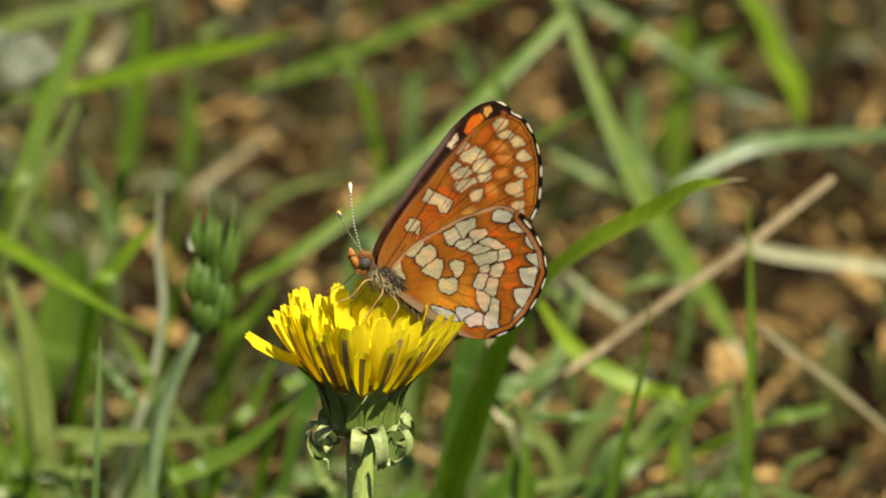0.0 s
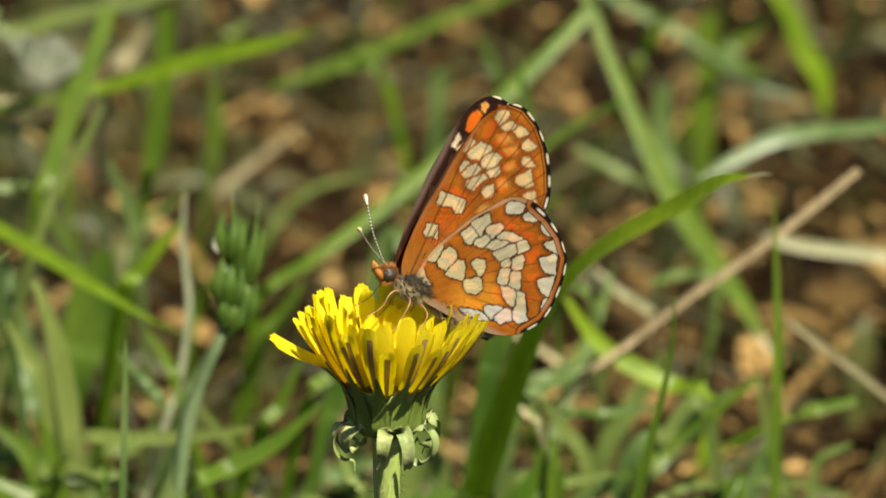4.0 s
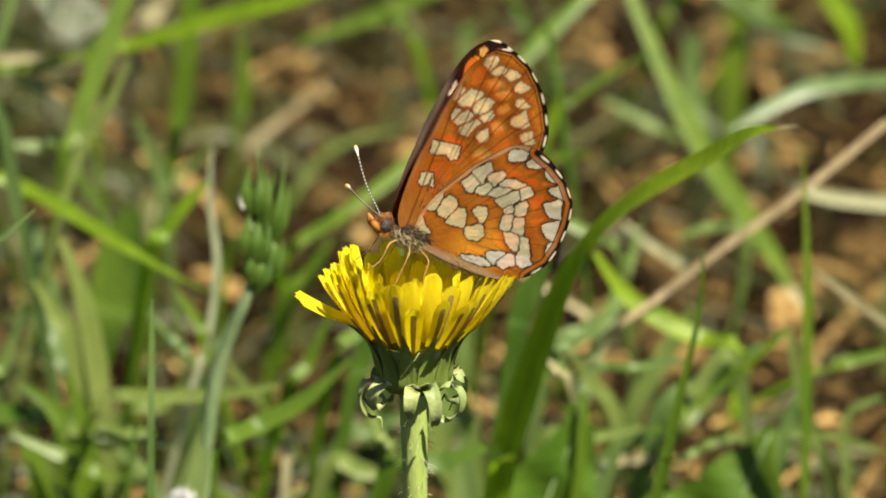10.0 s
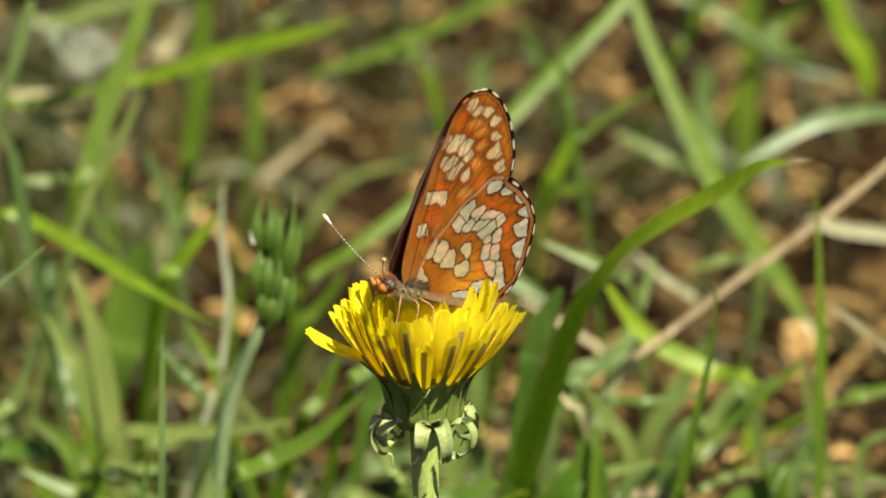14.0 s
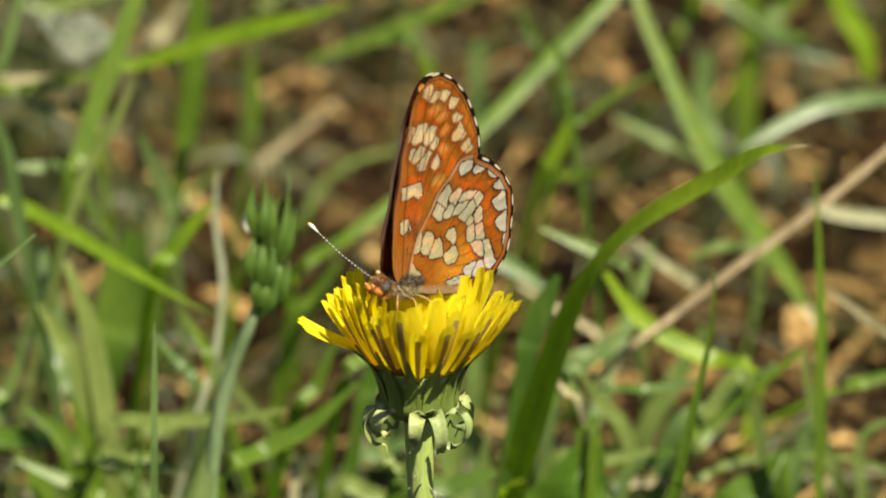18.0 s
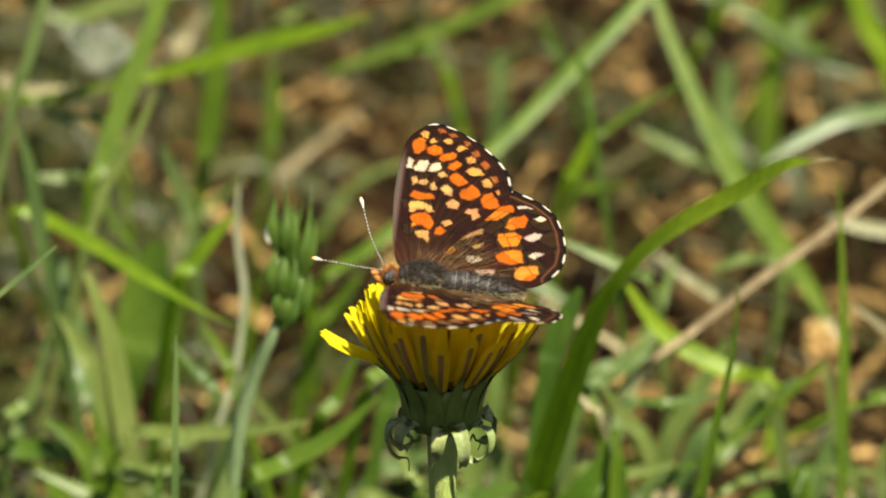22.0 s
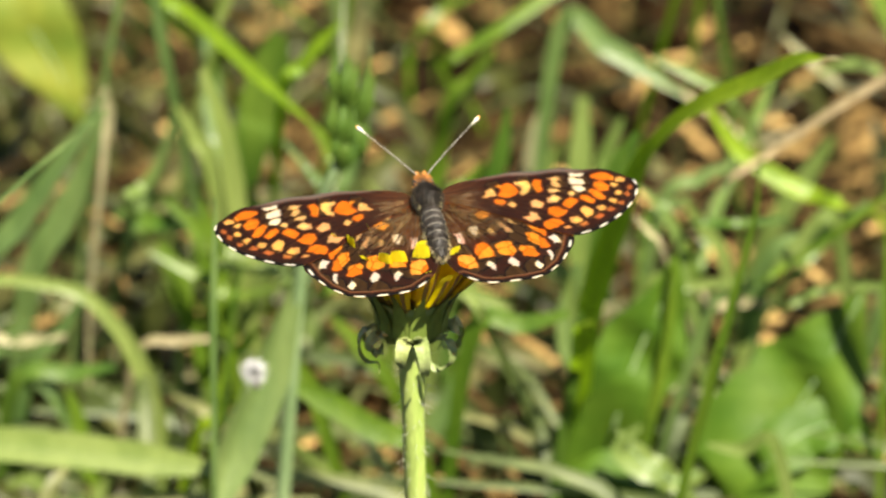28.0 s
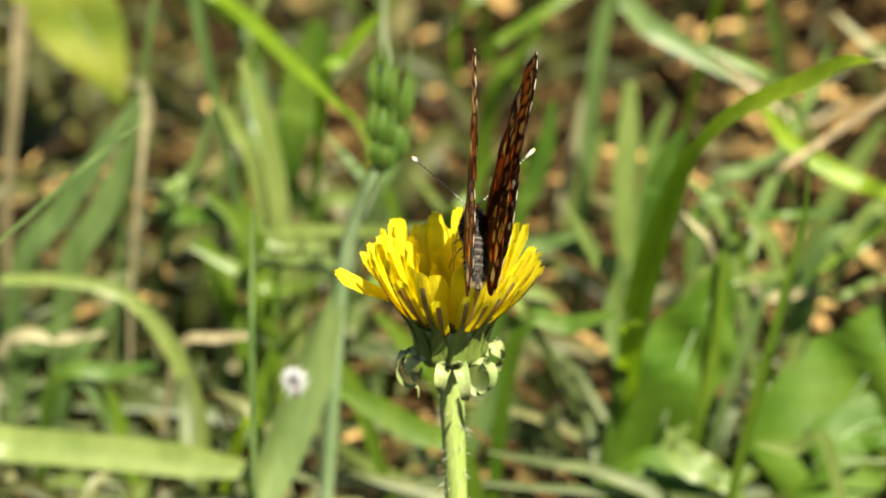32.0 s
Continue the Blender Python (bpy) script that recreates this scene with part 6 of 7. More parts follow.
# ---- broad leaves ----
def broad_leaf(points, widths, label, material=BROAD, facing=(0.1, -0.8, 0.7), lobes=0.0, seed=0):
    """A leaf with a midrib, raised side veins and a slightly lobed edge."""
    pts = to_root(points) if points[-1][2] > 0.004 else points
    rings, cols = 40, 10
    line = spline(pts, rings)
    top, n = [], cols + 1
    for k, p in enumerate(line):
        u = k / (rings - 1) * (len(pts) - 1) / (len(points) - 1)
        w = np.interp(u, np.linspace(0, 1, len(widths)), widths) / 2 * (1 + lobes * (math.sin(u * 23 + seed) + 0.6 * math.sin(u * 51 + 2 * seed)))
        along = (line[min(k + 1, rings - 1)] - line[max(k - 1, 0)]).normalized()
        side = along.cross(Vector(facing)).normalized()
        up = side.cross(along)
        for j in range(n):
            v = j / cols * 2 - 1
            z = 0.22 * abs(v) * w - 0.10 * w * v * v + 0.035 * w * math.cos((u * 16 - abs(v) * 2.5) * math.pi) * (1 - abs(v)) + 0.10 * w * math.sin(u * 14 + v * 2 + seed)
            top.append((p + side * v * w + up * z, up))
    body = [0.0 if i % n in (0, cols) or i < n or i >= len(top) - n else 0.00012 for i in range(len(top))]
    verts = [p + up * b for (p, up), b in zip(top, body)] + [p - up * b for (p, up), b in zip(top, body)]
    half, faces = len(top), []
    for k in range(rings - 1):
        for j in range(cols):
            o = k * n + j
            faces += [(o, o + 1, o + n + 1, o + n), (o + half, o + n + half, o + n + 1 + half, o + 1 + half)]
    plant = mesh_ob("broad_leaf", verts, faces, material)
    tagged(plant, label, "leaf", group="broad leaves")
    rib = [q + Vector((0, -0.0002, 0.0002)) for q in line[1:int(rings * 0.8):4]]
    mesh_ob("midrib", *tube(rib, [0.00012, 0.0002, 0.0003], 6, 16), STALK, plant, "paler green midrib")
    return plant


# ---- what covers the soil between ----
def scatter(count, r, ymin, ymax, mask):
    out = []
    while len(out) < count:
        y = ymin + (ymax - ymin) * r.random()
        x = r.uniform(-1, 1) * (0.10 + 0.16 * (y + 0.42))
        if r.random() < mask(x, y):
            out.append((x, y, ground_height(x, y)))
    return out


def green_mask(x, y):
    """Grass stands thick on the near and left ground, thin on the bare patch."""
    bare = 1 / (1 + math.exp(-(x + 0.045 + 0.06 * y) / 0.012)) * min(1.0, max(0.85, (y - 0.19) / 0.06))
    return max(0.07, 1.0 - 0.92 * bare) * (0.6 + 0.4 * noise.noise(Vector((x * 22, y * 22, 1.0))))


def build_cover():
    r = random.Random(12)
    pieces, shoots = [], []
    for x, y, z in scatter(1500, r, 0.10, 0.95, green_mask):
        h = r.uniform(0.010, 0.045)
        a, lean = r.uniform(0, 6.28), r.uniform(0.2, 1.8)
        d = Vector((math.cos(a), 0.5 * math.sin(a), 0)) * h * lean
        w = r.uniform(0.0012, 0.0034) if r.random() < 0.6 else r.uniform(0.0034, 0.0058)
        p = Vector((x, y, z - 0.002))
        pieces.append(ribbon([p + d + Vector((0, 0, h * max(0.15, 1 - 0.55 * lean))), p + d * 0.45 + Vector((0, 0, h * 0.66)), p], [w * 0.12, w, w * 0.8], (0, -1, 0.4), 0.0, 0.15, 8, r.uniform(-1, 1)))
    for x, y, z in scatter(500, r, -0.75, 0.04, lambda x, y: 1.0 if abs(x) > 0.05 or y > -0.3 else 0.2):
        h = r.uniform(0.015, 0.035)
        p = Vector((x, y, z - 0.002))
        pieces.append(ribbon([p + Vector((r.uniform(-.02, .02), 0.01, h)), p + Vector((0, 0, h * 0.6)), p], [0.0003, 0.0025, 0.002], (0, -1, 0.4), 0.0, 0.15, 6))
    # a low green sward under the tall blades
    for x, y, z in scatter(700, r, 0.05, 0.26, lambda x, y: 0.4 + 0.6 * (noise.noise(Vector((x * 30, y * 30, 4.0))) > 0)):
        h, a, lean = r.uniform(0.008, 0.028), r.uniform(0, 6.28), r.uniform(0.5, 1.8)
        d = Vector((math.cos(a), math.sin(a), 0)) * h * lean
        p, w = Vector((x, y, z - 0.002)), r.uniform(0.0012, 0.0036)
        pieces.append(ribbon([p + d + Vector((0, 0, h * 0.75)), p + d * 0.45 + Vector((0, 0, h * 0.66)), p], [w * 0.15, w, w * 0.8], (0.2, -0.5, 0.9), 0.0, 0.15, 7, r.uniform(-1, 1)))
    # fresh low shoots between the flower and the bare soil
    for x, y, z in scatter(520, r, 0.09, 0.25, lambda x, y: 0.5 + 0.5 * (noise.noise(Vector((x * 26, y * 26, 9.0))) > -0.1)):
        h, a, lean = r.uniform(0.35, 0.95) * (0.0964 - 0.359 * y), r.uniform(0, 6.28), r.uniform(0.3, 1.6)
        d = Vector((math.cos(a), 0.6 * math.sin(a), 0)) * (h + 0.008) * lean
        p, w = Vector((x, y, z - 0.002)), r.uniform(0.0012, 0.0040)
        shoots.append(ribbon([p + d + Vector((0, 0, h * 0.8)), p + d * 0.45 + Vector((0, 0, h * 0.7)), p], [w * 0.15, w, w * 0.8], (r.uniform(-0.3, 0.5), -0.8, r.uniform(0.2, 0.9)), 0.0, 0.15, 8, r.uniform(-0.7, 0.7)))
    tagged(mesh_ob("grass_shoots", *gather(shoots), SHOOT), "fresh light green grass shoots low over the soil", "grass", kind="stuff")
    # fine stems that cross each other
    for x, y, z in scatter(620, r, 0.11, 0.70, lambda x, y: 1.0 if x < 0.02 else 0.6):
        h, a, lean = r.uniform(0.012, 0.042), r.uniform(0, 6.28), r.uniform(0.4, 2.2)
        d = Vector((math.cos(a), 0.5 * math.sin(a), 0)) * h * lean
        p, w = Vector((x, y, z - 0.002)), r.uniform(0.0005, 0.0012)
        pieces.append(ribbon([p + d + Vector((0, 0, h * 0.8)), p + d * 0.5 + Vector((r.uniform(-.003, .003), 0, h * r.uniform(0.45, 0.7))), p], [w * 0.4, w, w], (0, -1, 0.4), 0.0, 0.15, 7, r.uniform(-1, 1)))
    # the meadow goes on all round, thinner
    for k in range(5200):
        g, far = r.uniform(0, 6.283), 0.25 + 1.9 * math.sqrt(r.random())
        x, y = far * math.cos(g), 0.25 + far * math.sin(g)
        if -0.8 < y < 0.98 and abs(x) < 0.14 + 0.17 * (y + 0.42):
            continue
        h, w, a = r.uniform(0.02, 0.08), r.uniform(0.002, 0.006), r.uniform(0, 6.28)
        p = Vector((x, y, ground_height(x, y) - 0.003))
        d = Vector((math.cos(a), math.sin(a), 0)) * h * r.uniform(0.2, 1.3)
        pieces.append(ribbon([p + d + Vector((0, 0, h * 0.7)), p + d * 0.4 + Vector((0, 0, h * 0.65)), p], [w * 0.1, w, w * 0.8], (-math.sin(a), math.cos(a), 0.3), 0.0, 0.15, 5))
    tagged(mesh_ob("meadow_grass", *gather(pieces), FIELD), "short green meadow grass growing thick over the soil", "grass", kind="stuff")
    pieces = []
    for x, y, z in scatter(1700, r, 0.10, 0.95, lambda x, y: 1.0):
        a, b, ln = r.uniform(0, 6.28), r.uniform(-0.10, 0.5), r.uniform(0.004, 0.024)
        d = Vector((math.cos(a) * math.cos(b), math.sin(a) * math.cos(b), math.sin(b))) * ln
        p = Vector((x, y, z + 0.002))
        w = r.uniform(0.0006, 0.0022) if r.random() < 0.8 else r.uniform(0.0025, 0.0055)
        pieces.append(ribbon([p - d * 0.5 + Vector((0, 0, abs(d.z) * 0.5)), p + Vector((0, 0, r.uniform(0, 0.006) + abs(d.z) * 0.5)), p + d * 0.5 + Vector((0, 0, abs(d.z) * 0.5))], [w * 0.5, w, w * 0.4],
                             (r.uniform(-1, 1), r.uniform(-1, 1), 1), 0.0003, 0.2, 6, r.uniform(-1, 1)))
    for x, y, z in scatter(1250, r, 0.10, 0.95, lambda x, y: 1.0):
        a, b, ln = r.uniform(0, 6.28), r.uniform(-0.2, 0.6), r.uniform(0.004, 0.013)
        d = Vector((math.cos(a) * math.cos(b), math.sin(a) * math.cos(b), math.sin(b))) * ln
        p = Vector((x, y, z + 0.002 + abs(d.z) * 0.5 + r.uniform(0, 0.004)))
        w = ln * r.uniform(0.18, 0.6)
        pieces.append(ribbon([p - d * 0.5, p + Vector((0, 0, r.uniform(-0.001, 0.002))), p + d * 0.5], [w * 0.4, w, w * 0.3],
                             (r.uniform(-0.8, 0.8), r.uniform(-1.2, 0.4), 1), 0.0003, r.uniform(-0.3, 0.3), 5, r.uniform(-1, 1)))
    for x, y, z in scatter(1000, r, 0.11, 0.60, lambda x, y: 1.0):
        a, ln = r.uniform(0, 6.28), r.uniform(0.015, 0.050)
        b = r.uniform(0.05, 0.75)
        d = Vector((math.cos(a) * math.cos(b), 0.6 * math.sin(a) * math.cos(b), math.sin(b))) * ln
        p = Vector((x, y, z))
        w = r.uniform(0.0008, 0.0026)
        pieces.append(ribbon([p + d, p + d * 0.5 + Vector((0, 0, r.uniform(0, 0.005))), p], [w * 0.4, w, w * 0.8], (r.uniform(-0.4, 0.4), -1, 0.5), 0.0003, 0.2, 7, r.uniform(-1, 1)))
    # pale bits lie thicker on the bare side
    for x, y, z in scatter(600, r, 0.12, 0.50, lambda x, y: 1.0 if x > 0.01 else 0.15):
        a, b, ln = r.uniform(0, 6.28), r.uniform(-0.1, 0.5), r.uniform(0.005, 0.022)
        d = Vector((math.cos(a) * math.cos(b), math.sin(a) * math.cos(b), math.sin(b))) * ln
        p = Vector((x, y, z + 0.003 + abs(d.z) * 0.5))
        w = ln * r.uniform(0.15, 0.6)
        pieces.append(ribbon([p - d * 0.5, p + Vector((0, 0, 0.002)), p + d * 0.5], [w * 0.4, w, w * 0.3], (r.uniform(-0.5, 0.8), r.uniform(-1.2, 0.0), 1), 0.0003, 0.2, 5, r.uniform(-1, 1)))
    # crumbs of bark, husks and leaf
    for x, y, z in scatter(3900, r, 0.10, 0.75, lambda x, y: 1.0 if x > -0.05 or y < 0.22 else 0.5):
        a, b, ln = r.uniform(0, 6.28), r.uniform(-0.4, 0.7), r.uniform(0.002, 0.0065)
        d = Vector((math.cos(a) * math.cos(b), math.sin(a) * math.cos(b), math.sin(b))) * ln
        p = Vector((x, y, z + 0.002 + abs(d.z) * 0.5 + r.uniform(0, 0.004)))
        w = ln * r.uniform(0.35, 0.9)
        pieces.append(ribbon([p - d * 0.5, p + Vector((0, 0, r.uniform(-0.0005, 0.001))), p + d * 0.5], [w * 0.5, w, w * 0.4], (r.uniform(-0.8, 0.8), r.uniform(-1.2, 0.2), 1), 0.0003, 0.2, 4, r.uniform(-1, 1)))
    # a loose thatch of dead stalks close behind the flower
    for x, y, z in scatter(1900, r, 0.05, 0.27, lambda x, y: 1.0 if x > -0.03 else 0.35):
        a, b, ln = r.uniform(0, 6.28), r.uniform(-0.25, 0.35), r.uniform(0.008, 0.032)
        d = Vector((math.cos(a) * math.cos(b), math.sin(a) * math.cos(b), math.sin(b))) * ln
        p = Vector((x, y, z + abs(d.z) * 0.5 + r.uniform(0.001, 0.020)))
        w = r.uniform(0.0005, 0.0020)
        pieces.append(ribbon([p - d * 0.5, p + Vector((r.uniform(-.002, .002), 0, r.uniform(0, 0.003))), p + d * 0.5], [w * 0.5, w, w * 0.4], (r.uniform(-0.3, 0.8), r.uniform(-1.2, 0.0), 1), 0.0003, 0.2, 6, r.uniform(-1, 1)))
    for k in range(2500):
        g, far = r.uniform(0, 6.283), 0.25 + 1.7 * math.sqrt(r.random())
        x, y = far * math.cos(g), 0.25 + far * math.sin(g)
        if 0.1 < y < 0.95 and abs(x) < 0.10 + 0.16 * (y + 0.42):
            continue
        a, ln = r.uniform(0, 6.28), r.uniform(0.008, 0.045)
        d = Vector((math.cos(a), math.sin(a), r.uniform(-0.05, 0.2))) * ln
        p = Vector((x, y, ground_height(x, y) + 0.003))
        w = r.uniform(0.001, 0.006)
        pieces.append(ribbon([p - d * 0.5 + Vector((0, 0, 0.001)), p + Vector((0, 0, 0.003)), p + d * 0.5], [w * 0.5, w, w * 0.4], (0, 0, 1), 0.0003, 0.2, 4, r.uniform(-1, 1)))
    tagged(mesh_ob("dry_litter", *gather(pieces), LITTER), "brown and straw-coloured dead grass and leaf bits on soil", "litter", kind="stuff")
    pieces = []
    for x, y, z in scatter(1500, r, 0.10, 0.95, lambda x, y: 1.0):
        s = r.uniform(0.0015, 0.0050) if r.random() < 0.8 else r.uniform(0.005, 0.011)
        pieces.append(blob((x, y, z + s * 0.35), (s * r.uniform(0.7, 1.3), s * r.uniform(0.7, 1.3), s * r.uniform(0.6, 1.0)), 6, 8, 0.6, r.random() * 40))
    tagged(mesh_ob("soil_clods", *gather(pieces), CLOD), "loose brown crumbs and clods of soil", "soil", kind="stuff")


build_cover()


broad_leaf([(0.0245, 0.1220, 0.0640), (0.0233, 0.1218, 0.0576), (0.0212, 0.1214, 0.0523), (0.0192, 0.1208, 0.0470), (0.0172, 0.1200, 0.0400)], [0.0004, 0.0060, 0.0115, 0.0150, 0.0120],
           "fresh green pointed broad leaf with pale midrib", BROAD, (0.35, -0.9, 0.3), 0.03, 1)
broad_leaf([(0.0524, 0.1300, 0.0560), (0.0497, 0.1290, 0.0497), (0.0475, 0.1280, 0.0450), (0.0447, 0.1270, 0.0400), (0.0392, 0.1240, 0.0315), (0.0330, 0.1200, 0.0240)], [0.0005, 0.0095, 0.0155, 0.0205, 0.0230, 0.0180],
           "large fresh green lobed dandelion leaf above soil", BROAD, (-0.35, -0.8, 0.45), 0.06, 2)
broad_leaf([(0.0561, 0.125, 0.0309), (0.0508, 0.1233, 0.0366), (0.0441, 0.1217, 0.0355), (0.0377, 0.120, 0.0292)], [0.0005, 0.0068, 0.0093, 0.0068],
           "smaller green lobed dandelion leaf close to soil", BROAD, (0.0, -0.7, 0.7), 0.10, 3)
broad_leaf([(0.0053, 0.118, 0.0246), (0.0129, 0.117, 0.0287), (0.0197, 0.116, 0.0287), (0.0265, 0.115, 0.0259)], [0.0005, 0.0075, 0.0084, 0.0050],
           "shaded green broad leaf low over the soil", BROAD, (0.0, -0.6, 0.8), 0.05, 4)
broad_leaf([(0.0174, 0.112, 0.0391), (0.0199, 0.112, 0.0356), (0.0233, 0.112, 0.0330), (0.0274, 0.112, 0.0314)], [0.0005, 0.0033, 0.0041, 0.0033],
           "small light green curled leaf among dandelion leaves", LEAF["light"], (0.0, -0.8, 0.6), 0.05, 5)
broad_leaf([(-0.0913, 0.2400, 0.0317), (-0.0953, 0.2410, 0.0403), (-0.1005, 0.2420, 0.0488), (-0.1063, 0.2430, 0.0570), (-0.1140, 0.2440, 0.0640)], [0.0012, 0.0110, 0.0165, 0.0150, 0.0100],
           "broad leaf turning yellow and brown at its tip", YELLOWING, (0.2, -0.9, 0.4), 0.04, 6)
broad_leaf([(-0.0506, 0.230, 0.0929), (-0.0549, 0.2307, 0.0930), (-0.0586, 0.2313, 0.0929), (-0.0624, 0.232, 0.0937)], [0.0019, 0.0088, 0.0084, 0.0009],
           "dull grey rounded leaf among the grass", STONE, (0.3, -0.8, 0.6), 0.0, 7)


def dried_flower():
    """A dried head of packed scales on a bent stalk."""
    r = random.Random(44)
    top, mid, low, bend = Vector((-0.0826, 0.25, 0.0838)), Vector((-0.0862, 0.25, 0.0739)), Vector((-0.0909, 0.25, 0.0644)), Vector((-0.0971, 0.25, 0.0549))
    root = Vector((-0.112, 0.255, ground_height(-0.112, 0.255) - 0.002))
    plant = tagged(new("dried_flower"), "dried straw-coloured flower head on a leaning stalk", "flower")
    mesh_ob("stalk", *tube([root, bend.lerp(root, 0.5), bend, low], [0.0011, 0.0010, 0.0009, 0.0008], 8, 20), LEAF["straw"], plant, "dry yellowish stalk")
    mesh_ob("core", *tube([low, mid, top], [0.0010, 0.0022, 0.0026, 0.0022, 0.0010], 12, 20), LEAF["pale"], plant)
    line = spline([low, mid, top], 40)
    for k in range(34):
        p, g = line[2 + k], k * 2.4
        d = (line[3 + k] - p).normalized()
        side = d.cross(Vector((0, 1, 0))).normalized()
        o = side * math.cos(g) + d.cross(side) * math.sin(g)
        w = 0.0023 * math.sin(math.pi * min(0.92, 0.12 + k / 40)) ** 0.7
        mesh_ob("scale", *ribbon([p + o * w * 0.8, p + o * (w * 1.15) + d * 0.0022, p + o * (w * 1.25) + d * r.uniform(0.0042, 0.0056)], [0.0012, 0.0022, 0.0003], o, 0.0002, -0.2, 6), LEAF["pale"], plant)


dried_flower()


def seed_fluff():
    r = random.Random(31)
    c = Vector((-0.0287, 0.0625, 0.0690))
    bit = tagged(new("seed_fluff"), "tuft of white seed down caught on grass", "seed")
    mesh_ob("seed", *blob(c + Vector((0.0004, 0, -0.0012)), (0.0005, 0.0005, 0.0012), 6, 8), LITTER, bit, "brown seed")
    tagged(mesh_ob("down", *fur(c, (0.0004, 0.0004, 0.0006), 260, 0.0016, r, (0.1, 0, 0.5), lambda d: True, 0.05), DOWN, bit), "white silky down", kind="stuff")


seed_fluff()


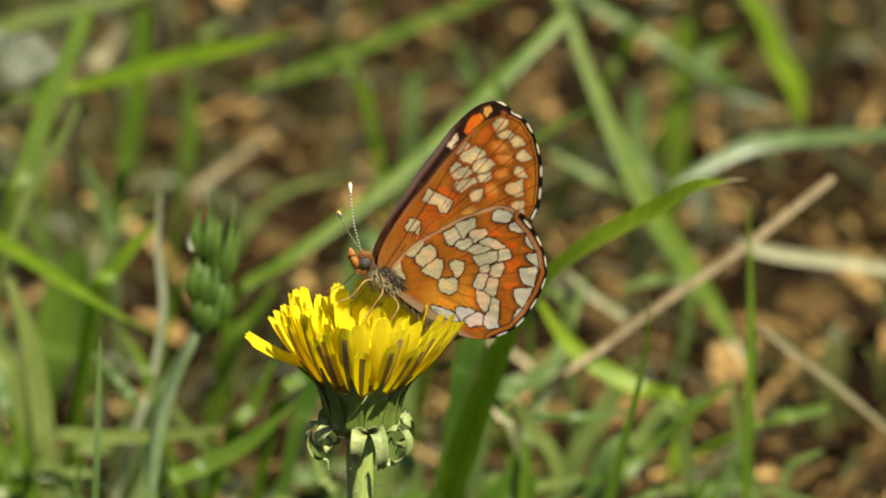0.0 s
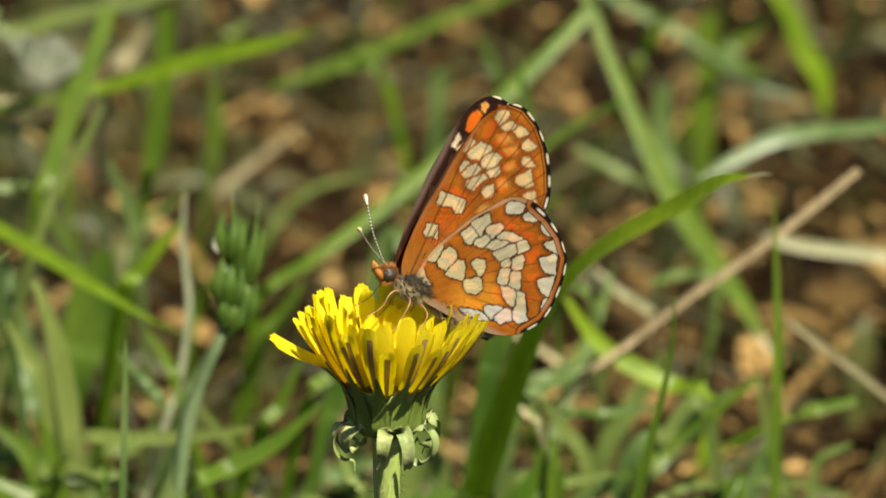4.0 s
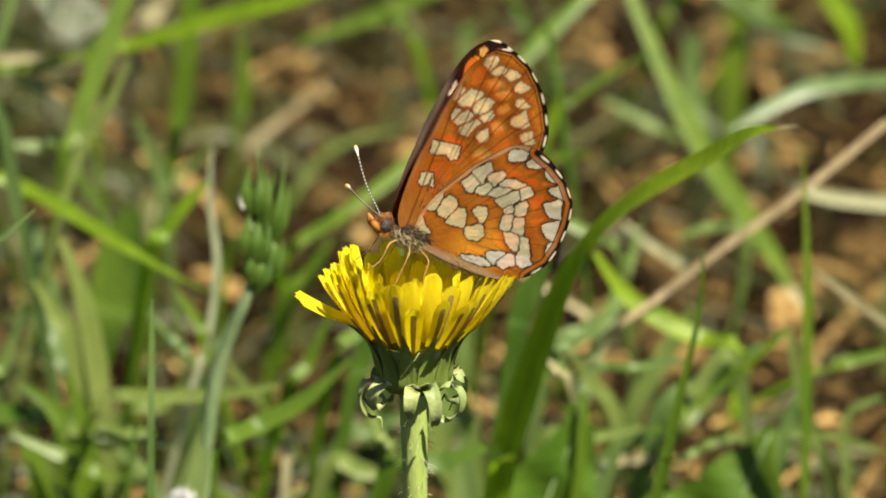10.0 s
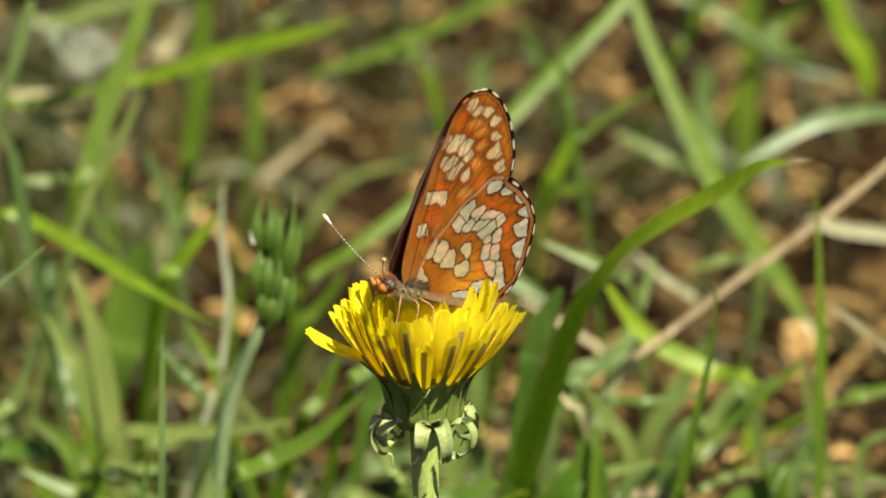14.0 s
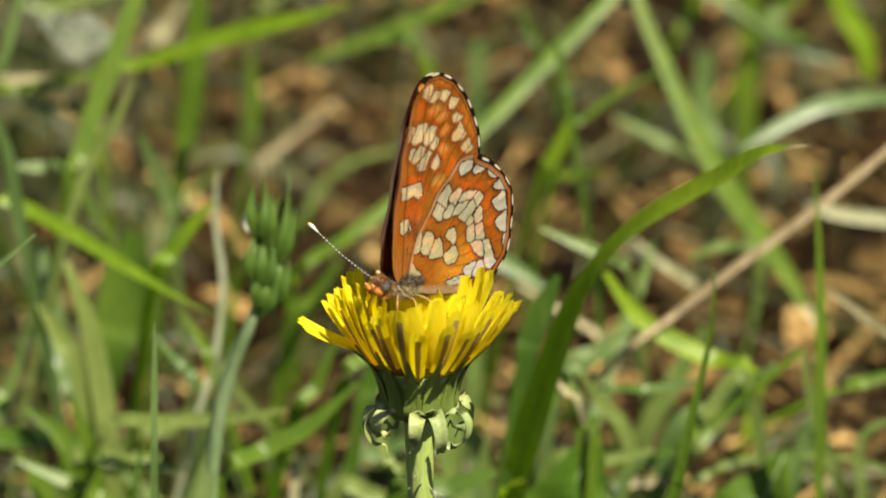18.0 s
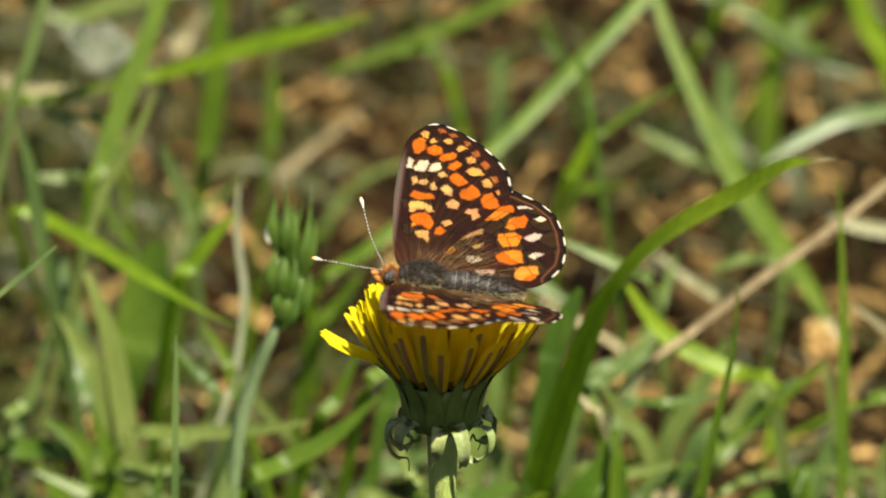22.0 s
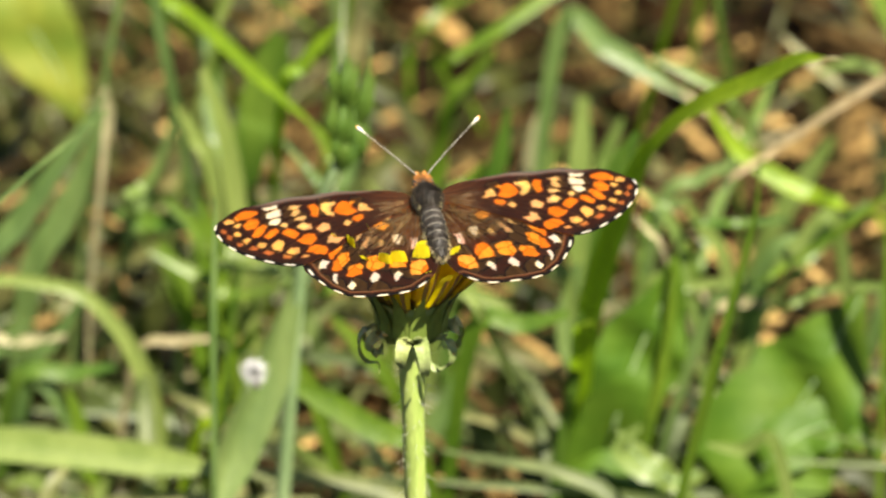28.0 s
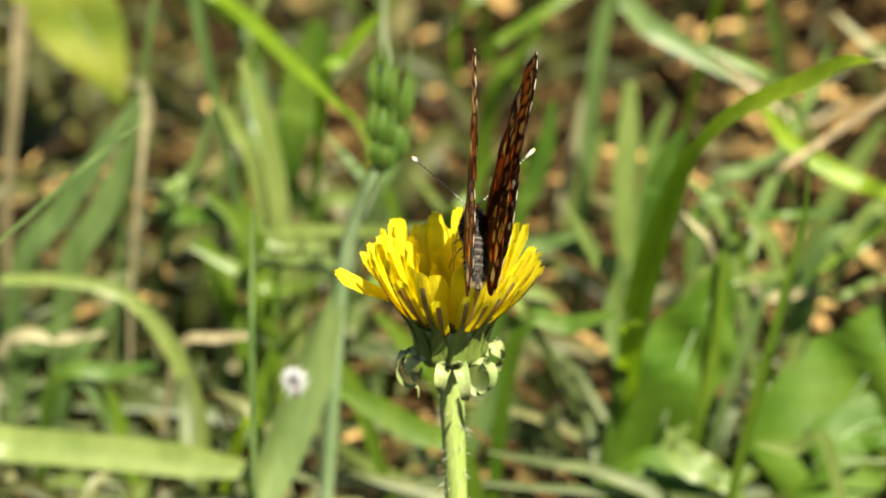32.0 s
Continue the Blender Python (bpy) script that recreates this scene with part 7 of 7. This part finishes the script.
# ---- what moves ----
FLY = [
    (0, 3.6, 3.7, 121.5, 103.9, 38.2, 0.9, 85.1, 84.9, -3.1),
    (0.5, 3.8, 3.5, 121.6, 105.9, 38.4, 0.8, 81.9, 88.1, -2.9),
    (1, 3.8, 3.4, 121.4, 106.8, 37.2, 0.1, 83.6, 86.4, -3.4),
    (1.5, 4.4, 3.7, 121.7, 104.6, 42.7, 0.4, 81.0, 89.0, -3.1),
    (2, 3.9, 3.7, 121.2, 105.0, 38.0, 0.1, 89.2, 80.8, -3.5),
    (2.5, 4.3, 3.7, 121.7, 105.1, 42.0, -0.1, 82.3, 87.7, -3.5),
    (3, 4.0, 3.4, 121.2, 106.1, 38.4, 0.4, 87.8, 82.2, -3.9),
    (3.5, 3.8, 3.0, 120.6, 106.3, 32.0, 0.2, 93.7, 76.3, -3.9),
    (5.5, 4.0, 3.1, 121.4, 105.5, 39.2, 5.1, 87.2, 80.6, -3.5),
    (6, 4.3, 2.2, 121.1, 107.1, 33.4, 4.1, 90.4, 79.6, -3.4),
    (6.5, 4.1, 2.8, 122.1, 103.0, 36.0, 2.4, 81.4, 86.2, -2.6),
    (7, 2.7, 2.6, 122.0, 81.1, 22.7, 0.9, 79.4, 64.3, -1.7),
    (7.5, 1.7, 2.3, 121.1, 101.4, 22.1, -0.4, 96.8, 84.3, -1.2),
    (8, 1.7, 2.0, 122.3, 109.6, 30.1, -2.5, 78.2, 96.6, -0.6),
    (8.5, -0.6, 2.6, 121.0, 103.5, 18.0, -4.4, 67.6, 90.8, -1.0),
    (9, -0.5, 2.3, 121.0, 97.1, 17.9, -4.5, 79.6, 82.7, -1.4),
    (9.5, 1.1, 2.1, 122.7, 102.6, 32.5, -1.3, 80.2, 96.7, -0.6),
    (10, 0.9, 1.2, 122.2, 106.0, 26.9, 0.5, 83.5, 91.9, 0.2),
    (10.5, 0.2, 1.3, 120.5, 115.1, 17.4, -2.5, 83.9, 82.3, 0.4),
    (11, 1.0, 1.8, 122.5, 123.6, 31.1, -6.5, 66.1, 91.7, 0.7),
    (11.5, -1.1, 1.3, 120.3, 123.0, 15.3, -0.7, 87.4, 94.5, 2.2),
    (12, -1.1, 1.1, 120.3, 121.9, 13.9, -0.2, 84.9, 97.9, 2.5),
    (12.5, -0.9, 1.1, 121.0, 125.6, 19.8, -1.4, 81.1, 101.7, 2.1),
    (13, -1.5, 0.9, 120.1, 125.8, 12.0, 0.4, 84.7, 98.1, 2.4),
    (13.5, -1.4, 1.0, 119.9, 125.2, 11.3, 0.7, 88.6, 94.2, 2.1),
    (14, -0.7, 1.2, 120.5, 135.7, 18.4, -0.2, 79.4, 103.4, 1.7),
    (14.5, 0.0, 1.1, 120.5, 134.5, 18.2, 0.0, 88.7, 90.8, 1.8),
    (15, -0.2, 1.0, 120.6, 139.3, 19.2, 0.5, 89.8, 93.0, 1.9),
    (15.5, 0.6, 1.5, 121.8, 138.1, 24.5, 0.4, 83.5, 99.3, 1.9),
    (17.5, 0.3, 1.3, 120.8, 140.6, 14.8, 0.7, 79.2, 103.6, 1.7),
    (18, -0.6, 1.0, 119.6, 138.5, 9.9, 0.6, 86.5, 96.3, 1.6),
    (18.5, -0.5, 1.2, 119.3, 136.5, 11.1, -0.6, 89.2, 93.6, 2.3),
    (19, -1.0, 1.8, 121.5, 132.9, 20.8, -2.3, 63.3, 78.9, 3.0),
    (19.5, -1.1, 1.3, 120.6, 130.0, 18.2, -1.1, 78.0, 92.7, 2.9),
    (20, -1.2, 1.5, 119.9, 129.8, 11.0, 0.6, 80.2, 92.2, 2.9),
    (20.5, -1.4, 1.7, 120.5, 124.5, 16.4, 0.2, 84.6, 89.9, 1.9),
    (21, -0.9, 2.0, 121.7, 106.2, 22.1, -1.3, 54.9, 80.5, 0.8),
    (21.5, -1.5, 1.5, 120.3, 100.1, 7.5, -2.1, 68.8, 77.1, 3.8),
    (22, -0.9, 1.2, 121.5, 88.8, 7.8, -3.2, 10.0, 26.8, -4.0),
    (22.5, -1.4, 0.5, 122.5, 88.2, 8.0, -3.9, 65.5, 72.6, 3.5),
    (23, -1.4, 0.7, 121.6, 92.2, 16.3, -3.8, 59.7, 81.5, 0.3),
    (23.5, -0.6, 0.1, 121.6, 99.0, 11.6, -0.7, 10.8, 36.5, -1.5),
    (24, -1.1, 0.4, 123.7, 76.5, 20.3, 1.4, 7.7, 20.6, -1.5),
    (24.2, 1.0, 0.9, 125.2, 64.8, 26.7, 1.4, 19.6, 34.7, -1.5),
    (24.5, 1.2, 1.0, 123.6, 34.2, 21.9, 1.8, 26.1, 27.9, -1.5),
    (25, 1.3, 1.4, 121.1, 35.4, 10.5, 2.5, 27.4, 38.6, -1.5),
    (25.2, 2.7, -0.7, 121.2, 28.6, 4.8, 0.7, 83.1, 66.7, 3.0),
    (25.5, 1.7, 1.6, 121.7, 18.2, 10.1, 1.3, 35.3, 20.5, 3.0),
    (26, 2.1, 0.1, 120.8, 19.7, 10.8, 0.5, 49.6, 44.9, 3.0),
    (26.2, 6.1, 1.4, 121.5, 19.3, 13.1, 0.7, 21.9, 13.9, 3.0),
    (26.5, 2.8, 2.0, 120.4, 16.0, 5.3, -0.1, 4.5, 8.3, 3.0),
    (28.5, 2.4, 1.6, 122.3, 17.2, 15.3, -4.6, -2.9, -3.3, 3.0),
    (28.7, 0.9, 0.5, 122.5, 20.5, 7.8, -5.6, 2.2, 12.5, 3.0),
    (29, 2.1, 1.1, 121.5, 13.0, 9.6, -5.4, 15.1, 25.9, 3.0),
    (29.5, 2.4, 0.3, 122.3, 11.9, 8.1, -4.4, 8.5, 12.2, 3.0),
    (30, 3.2, -0.9, 122.9, 9.7, 18.9, -3.1, 54.7, 52.7, 3.0),
    (30.5, 2.8, -0.2, 121.9, 8.7, 19.1, -3.9, 80.5, 79.5, 3.0),
    (31, 2.8, 0.2, 123.6, 5.2, 21.6, -4.4, 2.1, 7.6, 3.0),
    (31.5, 2.7, 0.5, 122.4, 11.4, 20.7, -3.8, 25.3, 28.5, 3.0),
    (32, 3.7, -0.0, 121.4, 9.3, 7.5, -2.6, 95.1, 73.0, 3.0),
]


def motions():
    rows = [(t, pose(x * MM, y * MM, z * MM, 0, 0, yaw) @ pose(0, 0, 0, pitch) @ pose(0, 0, 0, 0, roll)) for t, x, y, z, yaw, pitch, roll, _, _, _ in FLY]
    walk(butterfly, rows)
    for side, wing in wings:
        rows = []
        for r in FLY:
            # a hind wing slides out from under the fore wing by a few degrees
            sweep = r[9] if wing.name.startswith("hind") else 0.0
            rows.append((r[0], pose(side * 1.15 * MM, 0, -0.4 * MM, 0, r[7] if side < 0 else -r[8], 0) @ pose(0, 0, 0, 0, 0, -side * sweep)))
        walk(wing, rows)


motions()
